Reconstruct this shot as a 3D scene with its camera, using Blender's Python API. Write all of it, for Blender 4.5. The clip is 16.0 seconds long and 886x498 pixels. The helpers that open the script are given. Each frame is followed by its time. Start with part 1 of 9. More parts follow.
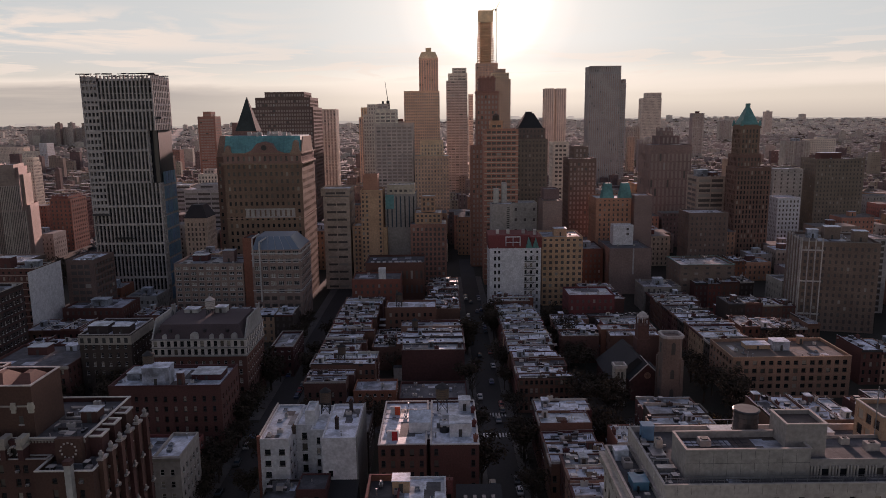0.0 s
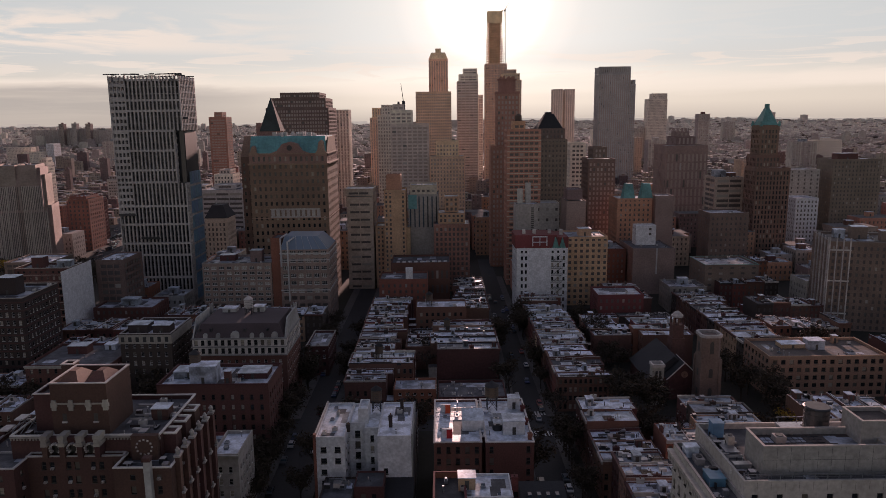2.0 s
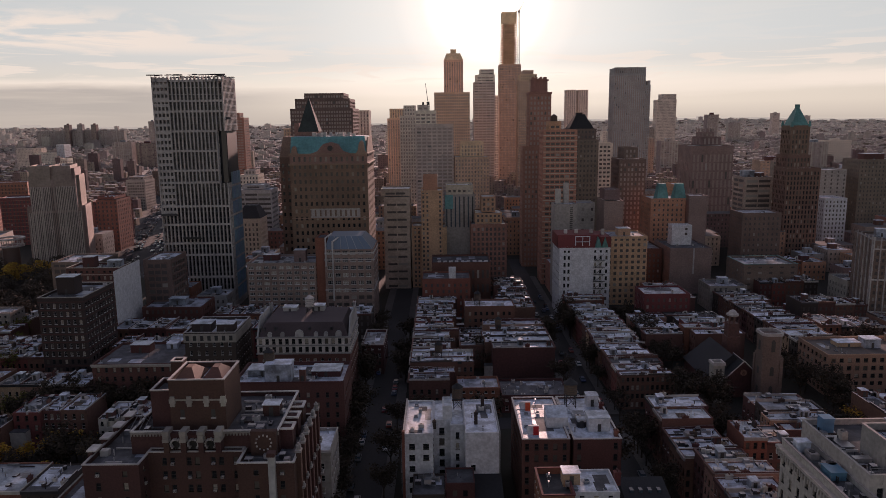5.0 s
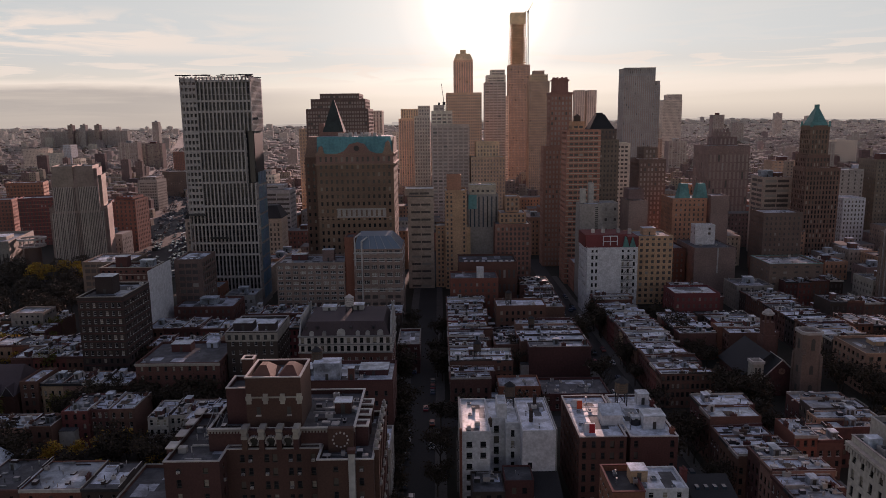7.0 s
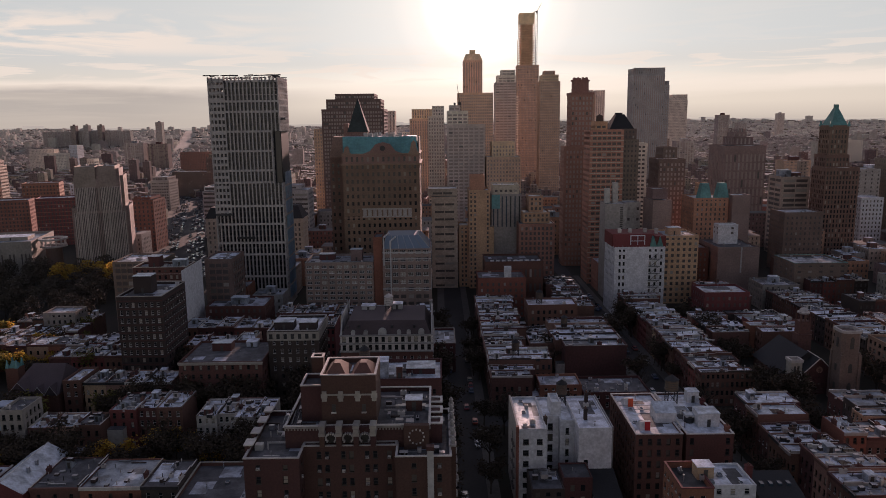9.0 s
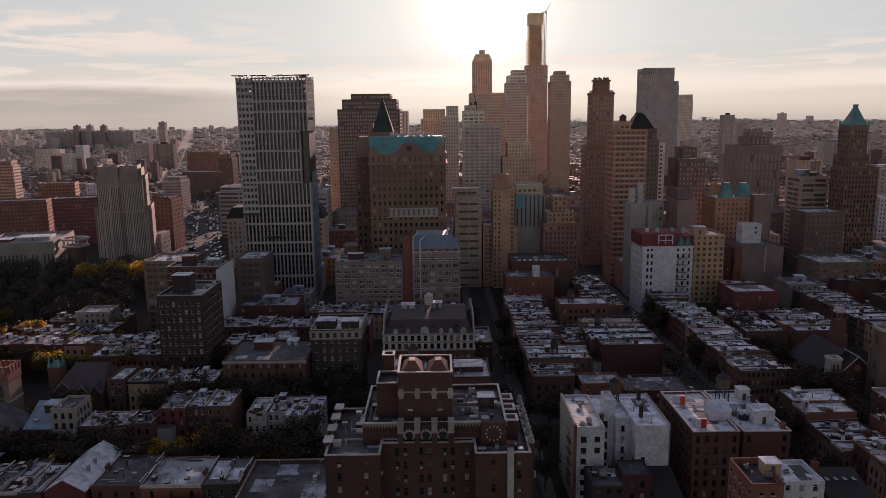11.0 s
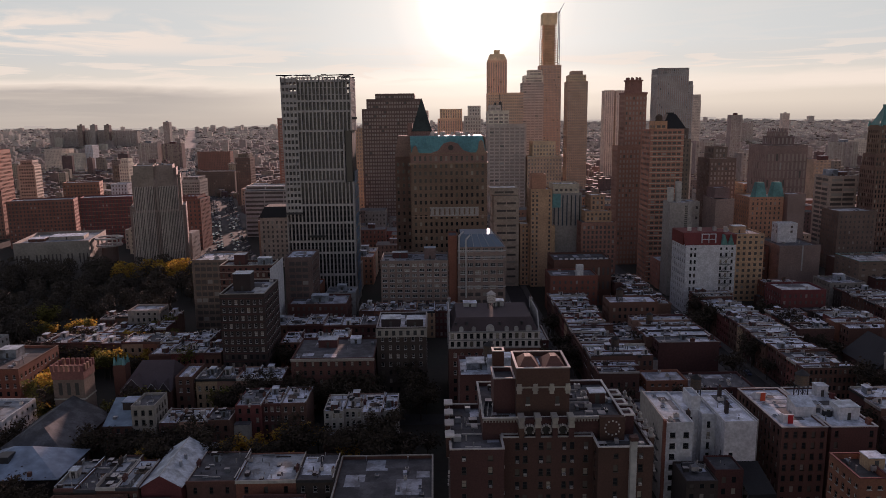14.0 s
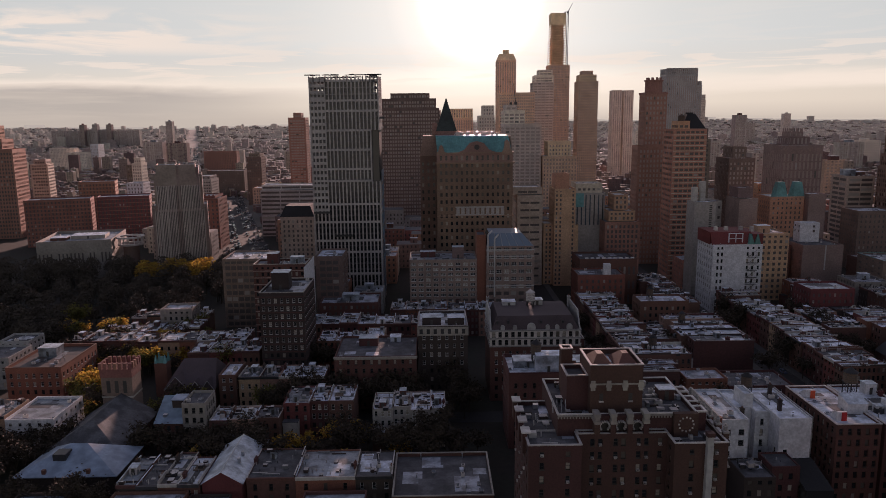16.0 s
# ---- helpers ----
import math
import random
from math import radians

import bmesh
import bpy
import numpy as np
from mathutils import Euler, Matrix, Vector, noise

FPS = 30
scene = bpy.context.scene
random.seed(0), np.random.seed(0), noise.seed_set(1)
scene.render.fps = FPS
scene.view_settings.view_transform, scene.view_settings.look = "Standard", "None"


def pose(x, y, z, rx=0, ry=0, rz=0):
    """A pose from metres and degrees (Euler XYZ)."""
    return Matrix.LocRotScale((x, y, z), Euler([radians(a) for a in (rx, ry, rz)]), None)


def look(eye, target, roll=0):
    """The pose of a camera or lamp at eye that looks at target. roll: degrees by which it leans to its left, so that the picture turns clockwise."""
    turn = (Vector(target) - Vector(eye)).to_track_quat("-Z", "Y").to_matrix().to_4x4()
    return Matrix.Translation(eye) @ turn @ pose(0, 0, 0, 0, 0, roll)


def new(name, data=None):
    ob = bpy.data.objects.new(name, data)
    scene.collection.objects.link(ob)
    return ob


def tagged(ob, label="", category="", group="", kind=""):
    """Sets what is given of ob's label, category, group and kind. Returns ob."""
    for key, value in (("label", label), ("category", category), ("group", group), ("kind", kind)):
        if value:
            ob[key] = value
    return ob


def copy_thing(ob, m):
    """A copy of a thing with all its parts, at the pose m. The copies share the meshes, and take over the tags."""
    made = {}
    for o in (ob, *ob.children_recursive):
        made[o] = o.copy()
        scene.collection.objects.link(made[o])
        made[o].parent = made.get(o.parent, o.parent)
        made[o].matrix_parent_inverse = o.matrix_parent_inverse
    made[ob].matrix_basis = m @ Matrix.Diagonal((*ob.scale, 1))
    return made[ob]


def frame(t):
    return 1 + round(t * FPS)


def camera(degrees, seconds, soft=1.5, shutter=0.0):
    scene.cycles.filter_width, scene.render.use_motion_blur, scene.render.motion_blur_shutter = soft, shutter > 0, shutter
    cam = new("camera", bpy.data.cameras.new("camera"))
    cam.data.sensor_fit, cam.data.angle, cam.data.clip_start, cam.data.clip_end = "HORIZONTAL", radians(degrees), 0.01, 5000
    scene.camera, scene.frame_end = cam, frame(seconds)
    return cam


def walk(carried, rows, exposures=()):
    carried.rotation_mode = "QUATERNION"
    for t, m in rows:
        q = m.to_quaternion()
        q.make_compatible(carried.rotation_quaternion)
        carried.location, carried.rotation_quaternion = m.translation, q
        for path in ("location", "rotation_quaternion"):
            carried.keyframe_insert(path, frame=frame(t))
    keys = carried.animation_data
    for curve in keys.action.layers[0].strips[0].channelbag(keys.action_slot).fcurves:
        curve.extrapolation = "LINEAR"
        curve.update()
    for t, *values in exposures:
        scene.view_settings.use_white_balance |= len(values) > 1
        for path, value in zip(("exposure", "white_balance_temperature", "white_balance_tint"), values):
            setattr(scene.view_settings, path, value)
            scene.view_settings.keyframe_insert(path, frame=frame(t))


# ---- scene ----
import functools

cam = camera(63.5, 16.0, soft=0.6)
PATH = [
    (0, (-2.23, 0.56, 102.74), (-1.27, 394.05, 30.84), -0.61),
    (0.5, (-5.52, 0.27, 102.71), (-4.54, 393.78, 30.92), -0.60),
    (1, (-8.99, -0.02, 102.69), (-7.97, 393.50, 31.00), -0.60),
    (1.5, (-12.58, -0.31, 102.67), (-11.53, 393.23, 31.08), -0.59),
    (2, (-16.26, -0.59, 102.66), (-15.17, 392.96, 31.15), -0.59),
    (2.5, (-19.99, -0.88, 102.64), (-18.87, 392.69, 31.23), -0.59),
    (3, (-23.77, -1.17, 102.63), (-22.59, 392.42, 31.30), -0.59),
    (3.5, (-27.55, -1.45, 102.62), (-26.33, 392.15, 31.37), -0.60),
    (4, (-31.34, -1.74, 102.62), (-30.05, 391.88, 31.44), -0.60),
    (6.5, (-50.08, -3.16, 102.62), (-48.40, 390.50, 31.74), -0.63),
    (7, (-53.80, -3.45, 102.63), (-52.02, 390.22, 31.79), -0.63),
    (7.5, (-57.52, -3.74, 102.64), (-55.63, 389.94, 31.84), -0.64),
    (8, (-61.25, -4.02, 102.65), (-59.25, 389.66, 31.88), -0.65),
    (8.5, (-65.01, -4.31, 102.66), (-62.88, 389.38, 31.92), -0.65),
    (9, (-68.79, -4.60, 102.67), (-66.52, 389.09, 31.96), -0.66),
    (11.5, (-88.39, -6.07, 102.76), (-85.29, 387.62, 32.10), -0.67),
    (12, (-92.46, -6.38, 102.78), (-89.16, 387.32, 32.11), -0.67),
    (12.5, (-96.58, -6.68, 102.80), (-93.07, 387.01, 32.13), -0.66),
    (13, (-100.73, -6.98, 102.82), (-97.00, 386.70, 32.13), -0.66),
    (13.5, (-104.89, -7.29, 102.85), (-100.93, 386.39, 32.14), -0.65),
    (14, (-109.05, -7.60, 102.87), (-104.84, 386.07, 32.13), -0.64),
    (14.5, (-113.18, -7.91, 102.89), (-108.71, 385.75, 32.13), -0.63),
    (15, (-117.24, -8.23, 102.92), (-112.50, 385.42, 32.12), -0.61),
    (15.5, (-121.20, -8.55, 102.94), (-116.17, 385.09, 32.10), -0.59),
    (16, (-124.99, -8.87, 102.97), (-119.67, 384.76, 32.08), -0.57),
]
walk(cam, [(t, look(eye, target, roll)) for t, eye, target, roll in PATH], exposures=((0, 0.0, 6500, 52), (16, 0.0, 6500, 52)))

# ---- sky, sun and light ----
SUN_AZ, SUN_EL, SKY = 3.8, 9.0, 0.14
HAZE_COLOUR, BANK_COLOUR, CLOUD_COLOUR, RIM_COLOUR = (4.4, 4.8, 3.25), (2.45, 2.8, 2.1), (5.35, 5.8, 4.05), (5.7, 6.2, 4.3)
VEIL_COLOUR, FOOT_COLOUR = (3.5, 4.72, 3.85), (3.3, 3.6, 2.5)
MIST_COLOUR = (0.37, 0.40, 0.285)
GLARE_COLOUR = (12.0, 12.6, 8.8)
LOW_TINT, HIGH_TINT = (1.34, 1.72, 1.38, 1), (1.40, 1.44, 1.31, 1)
scene.view_settings.exposure = 0.0
world = bpy.data.worlds.new("sky")
scene.world = world
world.use_nodes = True
wn, wl = world.node_tree.nodes, world.node_tree.links
wn.clear()


def wnode(kind, **values):
    n = wn.new(kind)
    for key, value in values.items():
        n.inputs[key].default_value = value
    return n


sky = wn.new("ShaderNodeTexSky")
sky.sky_type = "NISHITA"
sky.sun_disc = False
sky.sun_elevation, sky.sun_rotation = radians(SUN_EL), radians(SUN_AZ)
sky.air_density, sky.dust_density, sky.ozone_density = 1.0, 1.6, 1.0
coord = wn.new("ShaderNodeTexCoord")
split = wn.new("ShaderNodeSeparateXYZ")
wl.new(coord.outputs["Generated"], split.inputs[0])
soften = wnode("ShaderNodeHueSaturation", Saturation=0.38, Value=0.86)
wl.new(sky.outputs[0], soften.inputs["Color"])
even = wnode("ShaderNodeGamma", Gamma=0.55)
wl.new(soften.outputs[0], even.inputs["Color"])


def ramp_node(points):
    r = wn.new("ShaderNodeValToRGB")
    els = r.color_ramp.elements
    els[0].position, els[0].color = points[0][0], (points[0][1],) * 3 + (1,)
    els[1].position, els[1].color = points[-1][0], (points[-1][1],) * 3 + (1,)
    for pos, v in points[1:-1]:
        els.new(pos).color = (v, v, v, 1)
    return r


def times(a, b):
    m = wn.new("ShaderNodeMath")
    m.operation = "MULTIPLY"
    wl.new(a, m.inputs[0])
    wl.new(b, m.inputs[1])
    return m.outputs[0]


def lay(under, colour, factor):
    m = wn.new("ShaderNodeMix")
    m.data_type = "RGBA"
    m.inputs[7].default_value = (*colour, 1)
    wl.new(factor, m.inputs[0])
    wl.new(under, m.inputs[6])
    return m.outputs[2]


def streaks(scale, place, noise_scale, lo, hi, detail=7.0, twist=0.35):
    """Cloud cover as noise that is drawn out along the horizon."""
    st = wn.new("ShaderNodeMapping")
    st.inputs["Scale"].default_value, st.inputs["Location"].default_value = scale, place
    wl.new(coord.outputs["Generated"], st.inputs[0])
    ns = wnode("ShaderNodeTexNoise", Scale=noise_scale, Detail=detail, Roughness=0.55, Distortion=twist)
    wl.new(st.outputs[0], ns.inputs["Vector"])
    r = ramp_node(((lo, 0.0), (hi, 1.0)))
    wl.new(ns.outputs["Fac"], r.inputs[0])
    return r.outputs[0]


def height(points):
    r = ramp_node(points)
    wl.new(split.outputs["Z"], r.inputs[0])
    return r.outputs[0]


# 0 on the right, 1 on the left
side = wn.new("ShaderNodeMapRange")
side.interpolation_type = "SMOOTHSTEP"
side.inputs[1].default_value, side.inputs[2].default_value = -0.06, -0.42
wl.new(split.outputs["X"], side.inputs[0])
# the sky grows bluer towards the zenith
deep = wn.new("ShaderNodeMapRange")
deep.inputs[1].default_value, deep.inputs[2].default_value = 0.10, 0.60
deep.inputs[3].default_value, deep.inputs[4].default_value = 0.60, 1.25
wl.new(split.outputs["Z"], deep.inputs[0])
wl.new(deep.outputs[0], soften.inputs["Saturation"])
cool = wn.new("ShaderNodeMix")
cool.data_type, cool.blend_type = "RGBA", "MULTIPLY"
cool.inputs[0].default_value = 1.0
tint = wn.new("ShaderNodeMix")
tint.data_type = "RGBA"
tint.inputs[6].default_value, tint.inputs[7].default_value = LOW_TINT, HIGH_TINT
wl.new(height(((0.15, 0.0), (0.5, 1.0))), tint.inputs[0])
wl.new(tint.outputs[2], cool.inputs[7])
wl.new(even.outputs[0], cool.inputs[6])
# the clear sky away from the sun is dimmer
turned = wn.new("ShaderNodeMapRange")
turned.interpolation_type = "SMOOTHSTEP"
turned.inputs[1].default_value, turned.inputs[2].default_value = -0.75, 0.25
turned.inputs[3].default_value, turned.inputs[4].default_value = 0.76, 1.0
wl.new(split.outputs["Y"], turned.inputs[0])
dim_sky = wn.new("ShaderNodeVectorMath")
dim_sky.operation = "SCALE"
wl.new(cool.outputs[2], dim_sky.inputs[0])
wl.new(turned.outputs[0], dim_sky.inputs["Scale"])
sky_now = dim_sky.outputs[0]
# height with a slightly wavy line, for the edges of the cloud banks
wavy = wn.new("ShaderNodeMath")
wavy.operation = "MULTIPLY_ADD"
wl.new(streaks((2.2, 1, 12), (0.3, 0, 0.1), 2.0, 0.3, 0.7, 5.0, 0.2), wavy.inputs[0])
wavy.inputs[1].default_value = 0.013
wl.new(split.outputs["Z"], wavy.inputs[2])


def wavy_height(points):
    r = ramp_node(points)
    wl.new(wavy.outputs[0], r.inputs[0])
    return r.outputs[0]


# warm pale haze low over the city, a grey bank with a bright rim on the left, then streaks of cloud
ahead = wn.new("ShaderNodeMapRange")
ahead.interpolation_type = "SMOOTHSTEP"
ahead.inputs[1].default_value, ahead.inputs[2].default_value = 0.35, 0.78
wl.new(split.outputs["Y"], ahead.inputs[0])
# thin grey veil of cloud on the sunward side
sky_now = lay(sky_now, VEIL_COLOUR, times(ahead.outputs[0], height(((0.0, 0.0), (0.04, 0.4), (0.075, 0.86), (0.2, 0.8), (0.4, 0.0)))))
sky_now = lay(sky_now, HAZE_COLOUR, height(((0.0, 0.95), (0.03, 0.85), (0.05, 0.5), (0.1, 0.0))))
sky_now = lay(sky_now, CLOUD_COLOUR, times(streaks((2.6, 1.0, 12), (0.55, 0.0, 1.7), 3.0, 0.43, 0.545, 10.0, 0.9), times(side.outputs[0], height(((0.0, 0.0), (0.082, 0.0), (0.092, 0.9), (0.12, 0.85), (0.142, 0.0))))))
sky_now = lay(sky_now, CLOUD_COLOUR, times(streaks((2.6, 1.0, 26), (0.1, 0.0, 0.7), 3.4, 0.52, 0.59, 10.0, 0.8), height(((0.0, 0.0), (0.045, 0.0), (0.06, 0.75), (0.085, 0.5), (0.1, 0.1), (0.2, 0.06), (0.6, 0.1)))))
sky_now = lay(sky_now, RIM_COLOUR, times(streaks((1.2, 1.0, 16), (0.9, 0.0, 0.2), 2.2, 0.28, 0.5, 6.0, 0.3), wavy_height(((0.0, 0.0), (0.036, 0.0), (0.045, 0.75), (0.054, 0.75), (0.062, 0.0)))))
sky_now = lay(sky_now, BANK_COLOUR, times(wavy_height(((0.0, 0.9), (0.015, 0.8), (0.03, 0.75), (0.045, 0.95), (0.054, 0.0))), side.outputs[0]))
sky_now = lay(sky_now, HAZE_COLOUR, times(times(streaks((1.6, 1.0, 30), (0.4, 0.0, 0.9), 2.4, 0.42, 0.66, 8.0, 0.5), side.outputs[0]), height(((0.0, 0.0), (0.008, 0.4), (0.03, 0.62), (0.046, 0.3), (0.054, 0.0)))))
sky_now = lay(sky_now, FOOT_COLOUR, height(((0.0, 0.75), (0.006, 0.45), (0.02, 0.0))))
# the glare round the sun
toward = wn.new("ShaderNodeVectorMath")
toward.operation = "DOT_PRODUCT"
toward.inputs[1].default_value = (math.sin(radians(SUN_AZ)) * math.cos(radians(SUN_EL)), math.cos(radians(SUN_AZ)) * math.cos(radians(SUN_EL)), math.sin(radians(SUN_EL)))
wl.new(coord.outputs["Generated"], toward.inputs[0])
glare = ramp_node(((0.0, 0.0), (0.968, 0.0), (0.9915, 0.07), (0.9968, 0.22), (0.9988, 0.6), (0.99965, 1.0)))
glare.color_ramp.interpolation = "B_SPLINE"
wl.new(toward.outputs["Value"], glare.inputs[0])
sky_now = lay(sky_now, GLARE_COLOUR, glare.outputs[0])
back = wnode("ShaderNodeBackground", Strength=SKY)
wl.new(sky_now, back.inputs["Color"])
wout = wn.new("ShaderNodeOutputWorld")
wl.new(back.outputs[0], wout.inputs[0])

sun_data = bpy.data.lights.new("sun", "SUN")
sun_data.energy, sun_data.angle, sun_data.color = 5.0, radians(0.6), (1.0, 0.78, 0.55)
sun = new("sun", sun_data)
sun_way = Vector((math.sin(radians(SUN_AZ)) * math.cos(radians(SUN_EL)), math.cos(radians(SUN_AZ)) * math.cos(radians(SUN_EL)), math.sin(radians(SUN_EL))))
sun.matrix_world = look(sun_way * 900 + Vector((0, 400, 0)), (0, 400, 0))

# ---- materials ----
MATS = {}


def material(name, colour, rough=0.8, metal=0.0, vary=0.25, big=0.08, small=1.5, stain=0.2, bump=0.15, island=False, tint=0.08, second=None, patch=0.0):
    """A worn surface: broad stains, fine grain, a little relief; each object or island a little different."""
    if name in MATS:
        return MATS[name]
    m = bpy.data.materials.new(name)
    m.use_nodes = True
    nt = m.node_tree
    n, l = nt.nodes, nt.links
    b = n["Principled BSDF"]
    b.inputs["Roughness"].default_value, b.inputs["Metallic"].default_value = rough, metal
    tc = n.new("ShaderNodeTexCoord")
    broad = n.new("ShaderNodeTexNoise")
    broad.inputs["Scale"].default_value, broad.inputs["Detail"].default_value = big, 5.0
    fine = n.new("ShaderNodeTexNoise")
    fine.inputs["Scale"].default_value, fine.inputs["Detail"].default_value = small, 4.0
    l.new(tc.outputs["Object"], broad.inputs["Vector"])
    l.new(tc.outputs["Object"], fine.inputs["Vector"])
    rnd = n.new("ShaderNodeNewGeometry" if island else "ShaderNodeObjectInfo")
    rout = rnd.outputs["Random Per Island" if island else "Random"]
    base = n.new("ShaderNodeMix")
    base.data_type = "RGBA"
    base.inputs[6].default_value = (*colour, 1)
    base.inputs[7].default_value = (*(second or [c * (1 - stain) for c in colour]), 1)
    ramp = n.new("ShaderNodeValToRGB")
    ramp.color_ramp.elements[0].position, ramp.color_ramp.elements[1].position = (0.42, 0.62) if not patch else (patch, patch + 0.03)
    l.new(broad.outputs["Fac"], ramp.inputs[0])
    l.new(ramp.outputs[0], base.inputs[0])
    hsv = n.new("ShaderNodeHueSaturation")
    l.new(base.outputs[2], hsv.inputs["Color"])
    mr = n.new("ShaderNodeMapRange")
    mr.inputs[3].default_value, mr.inputs[4].default_value = 1 - vary, 1 + vary
    l.new(rout, mr.inputs[0])
    grain = n.new("ShaderNodeMapRange")
    grain.inputs[3].default_value, grain.inputs[4].default_value = 0.55, 1.45
    l.new(fine.outputs["Fac"], grain.inputs[0])
    mul = n.new("ShaderNodeMath")
    mul.operation = "MULTIPLY"
    l.new(mr.outputs[0], mul.inputs[0])
    l.new(grain.outputs[0], mul.inputs[1])
    l.new(mul.outputs[0], hsv.inputs["Value"])
    hue = n.new("ShaderNodeMapRange")
    hue.inputs[3].default_value, hue.inputs[4].default_value = 0.5 - tint * 0.25, 0.5 + tint * 0.25
    l.new(rout, hue.inputs[0])
    l.new(hue.outputs[0], hsv.inputs["Hue"])
    l.new(hsv.outputs[0], b.inputs["Base Color"])
    if bump:
        bp = n.new("ShaderNodeBump")
        bp.inputs["Strength"].default_value, bp.inputs["Distance"].default_value = bump, 0.1
        l.new(fine.outputs["Fac"], bp.inputs["Height"])
        l.new(bp.outputs[0], b.inputs["Normal"])
    MATS[name] = m
    return m


CASTLE_BRICK = material("sooty_red_brick", (0.088, 0.039, 0.033), 0.9, small=2.5, vary=0.06)
RED_BRICK = material("red_brick", (0.225, 0.074, 0.057), 0.9, small=2.5, vary=0.3)
BROWN_BRICK = material("brown_brick", (0.135, 0.057, 0.047), 0.9, small=2.5, vary=0.3)
DARK_BRICK = material("dark_brick", (0.06, 0.042, 0.038), 0.9, small=2.5)
TAN_BRICK = material("tan_brick", (0.40, 0.245, 0.17), 0.9, small=2.0)
BROWNSTONE = material("brownstone", (0.14, 0.064, 0.052), 0.85, small=1.2, vary=0.35)
LIMESTONE = material("limestone", (0.36, 0.325, 0.285), 0.85, small=0.8)
PALE_STONE = material("pale_stone", (0.52, 0.475, 0.45), 0.8, small=0.8)
WHITE_PAINT = material("white_paint", (0.64, 0.64, 0.66), 0.75, vary=0.05, big=0.5, small=1.4, stain=0.16)
HOTEL_STONE = material("weathered_limestone", (0.42, 0.38, 0.35), 0.85, small=1.2, vary=0.1, stain=0.15)
HOTEL_RENDER = material("grey_render", (0.31, 0.29, 0.275), 0.9, small=1.4, vary=0.06, big=0.3, stain=0.15)
CONCRETE = material("concrete", (0.34, 0.33, 0.32), 0.85, small=0.8)
DARK_METAL = material("dark_metal", (0.05, 0.05, 0.055), 0.5, 0.4, small=1.0)
STEEL = material("steel", (0.35, 0.36, 0.38), 0.4, 0.7, small=2.0)
COPPER = material("green_copper", (0.10, 0.30, 0.29), 0.6, small=0.7, stain=0.3)
MUNI_BRICK = material("smoky_brown_brick", (0.221, 0.128, 0.0968), 0.9, small=1.4, vary=0.05)
MUNI_STONE = material("smoky_stone", (0.325, 0.201, 0.154), 0.9, small=1.2, vary=0.05)
LOGGIA_STONE = material("pale_loggia_stone", (0.42, 0.38, 0.35), 0.85, small=1.0, vary=0.05)
DARK_COPPER = material("dark_copper", (0.045, 0.06, 0.058), 0.9, small=0.9, stain=0.4)
PIER_STONE = material("pale_pier_stone", (0.5, 0.43, 0.39), 0.85, small=0.8, vary=0.1)
BEIGE_STONE = material("beige_stone", (0.345, 0.265, 0.23), 0.85, small=0.8, vary=0.05)
PIPE_WHITE = material("pale_duct", (0.5, 0.48, 0.47), 0.6, small=1.0, vary=0.1)
SLATE = material("slate", (0.036, 0.036, 0.04), 0.95, small=3.0)
SILVER_ROOF = material("silver_roof", (0.62, 0.68, 0.77), 0.47, vary=0.2, big=0.34, small=1.6, second=(0.30, 0.34, 0.39), bump=0.25)
GREY_ROOF = material("grey_roof", (0.36, 0.40, 0.46), 0.52, vary=0.35, big=0.26, small=1.8, second=(0.13, 0.14, 0.155), bump=0.25)
TAR_ROOF = material("tar_roof", (0.06, 0.06, 0.066), 0.8, vary=0.4, big=0.3, small=1.8, second=(0.11, 0.11, 0.12), bump=0.25)
BROWN_ROOF = material("brown_roof", (0.105, 0.082, 0.072), 0.7, vary=0.3, big=0.3, small=1.8)
TILE_ROOF = material("tile_roof", (0.17, 0.075, 0.05), 0.75, small=3.0)
ORANGE_PAINT = material("orange_paint", (0.70, 0.07, 0.03), 0.7, vary=0.15)
ASPHALT = material("asphalt", (0.032, 0.031, 0.033), 0.85, vary=0.05, big=0.05, small=1.2)
PAVING = material("paving", (0.10, 0.095, 0.09), 0.85, vary=0.05, big=0.2, small=1.5)
SOIL = material("soil", (0.022, 0.017, 0.013), 0.95, big=0.06, small=0.5, second=(0.018, 0.018, 0.012))
MARKING = material("road_paint", (0.6, 0.6, 0.58), 0.7, vary=0.05, small=4.0, stain=0.5)
BARK = material("bark", (0.06, 0.045, 0.035), 0.95, small=4.0)
LEAF_GOLD = material("gold_leaves", (0.54, 0.33, 0.06), 0.8, vary=0.3, small=2.0, island=True, tint=0.1)
LEAF_GREEN = material("green_leaves", (0.16, 0.145, 0.04), 0.8, vary=0.35, small=2.0, island=True, tint=0.1)
LEAF_BROWN = material("brown_leaves", (0.05, 0.034, 0.022), 0.95, vary=0.2, small=2.0, island=True, tint=0.06)
# brown leaves again, lightened for the haze over the park
PARK_LEAF = material("hazed_brown_leaves", (0.085, 0.066, 0.05), 0.95, vary=0.12, small=2.0, island=True, tint=0.04)
BLUE_ROOF = material("bluish_metal_roof", (0.27, 0.35, 0.48), 0.5, vary=0.18, big=0.3, small=1.2, stain=0.35, bump=0.2)
SOOTY_STONE = material("sooty_stone", (0.20, 0.135, 0.115), 0.9, small=1.6, vary=0.2)
PLUM_SLATE = material("plum_slate", (0.085, 0.062, 0.068), 0.9, small=3.0)
WOOD = material("tank_wood", (0.13, 0.09, 0.065), 0.85, small=3.0)
FRAME_WHITE = material("white_frame", (0.6, 0.6, 0.58), 0.6, vary=0.2, small=3.0)
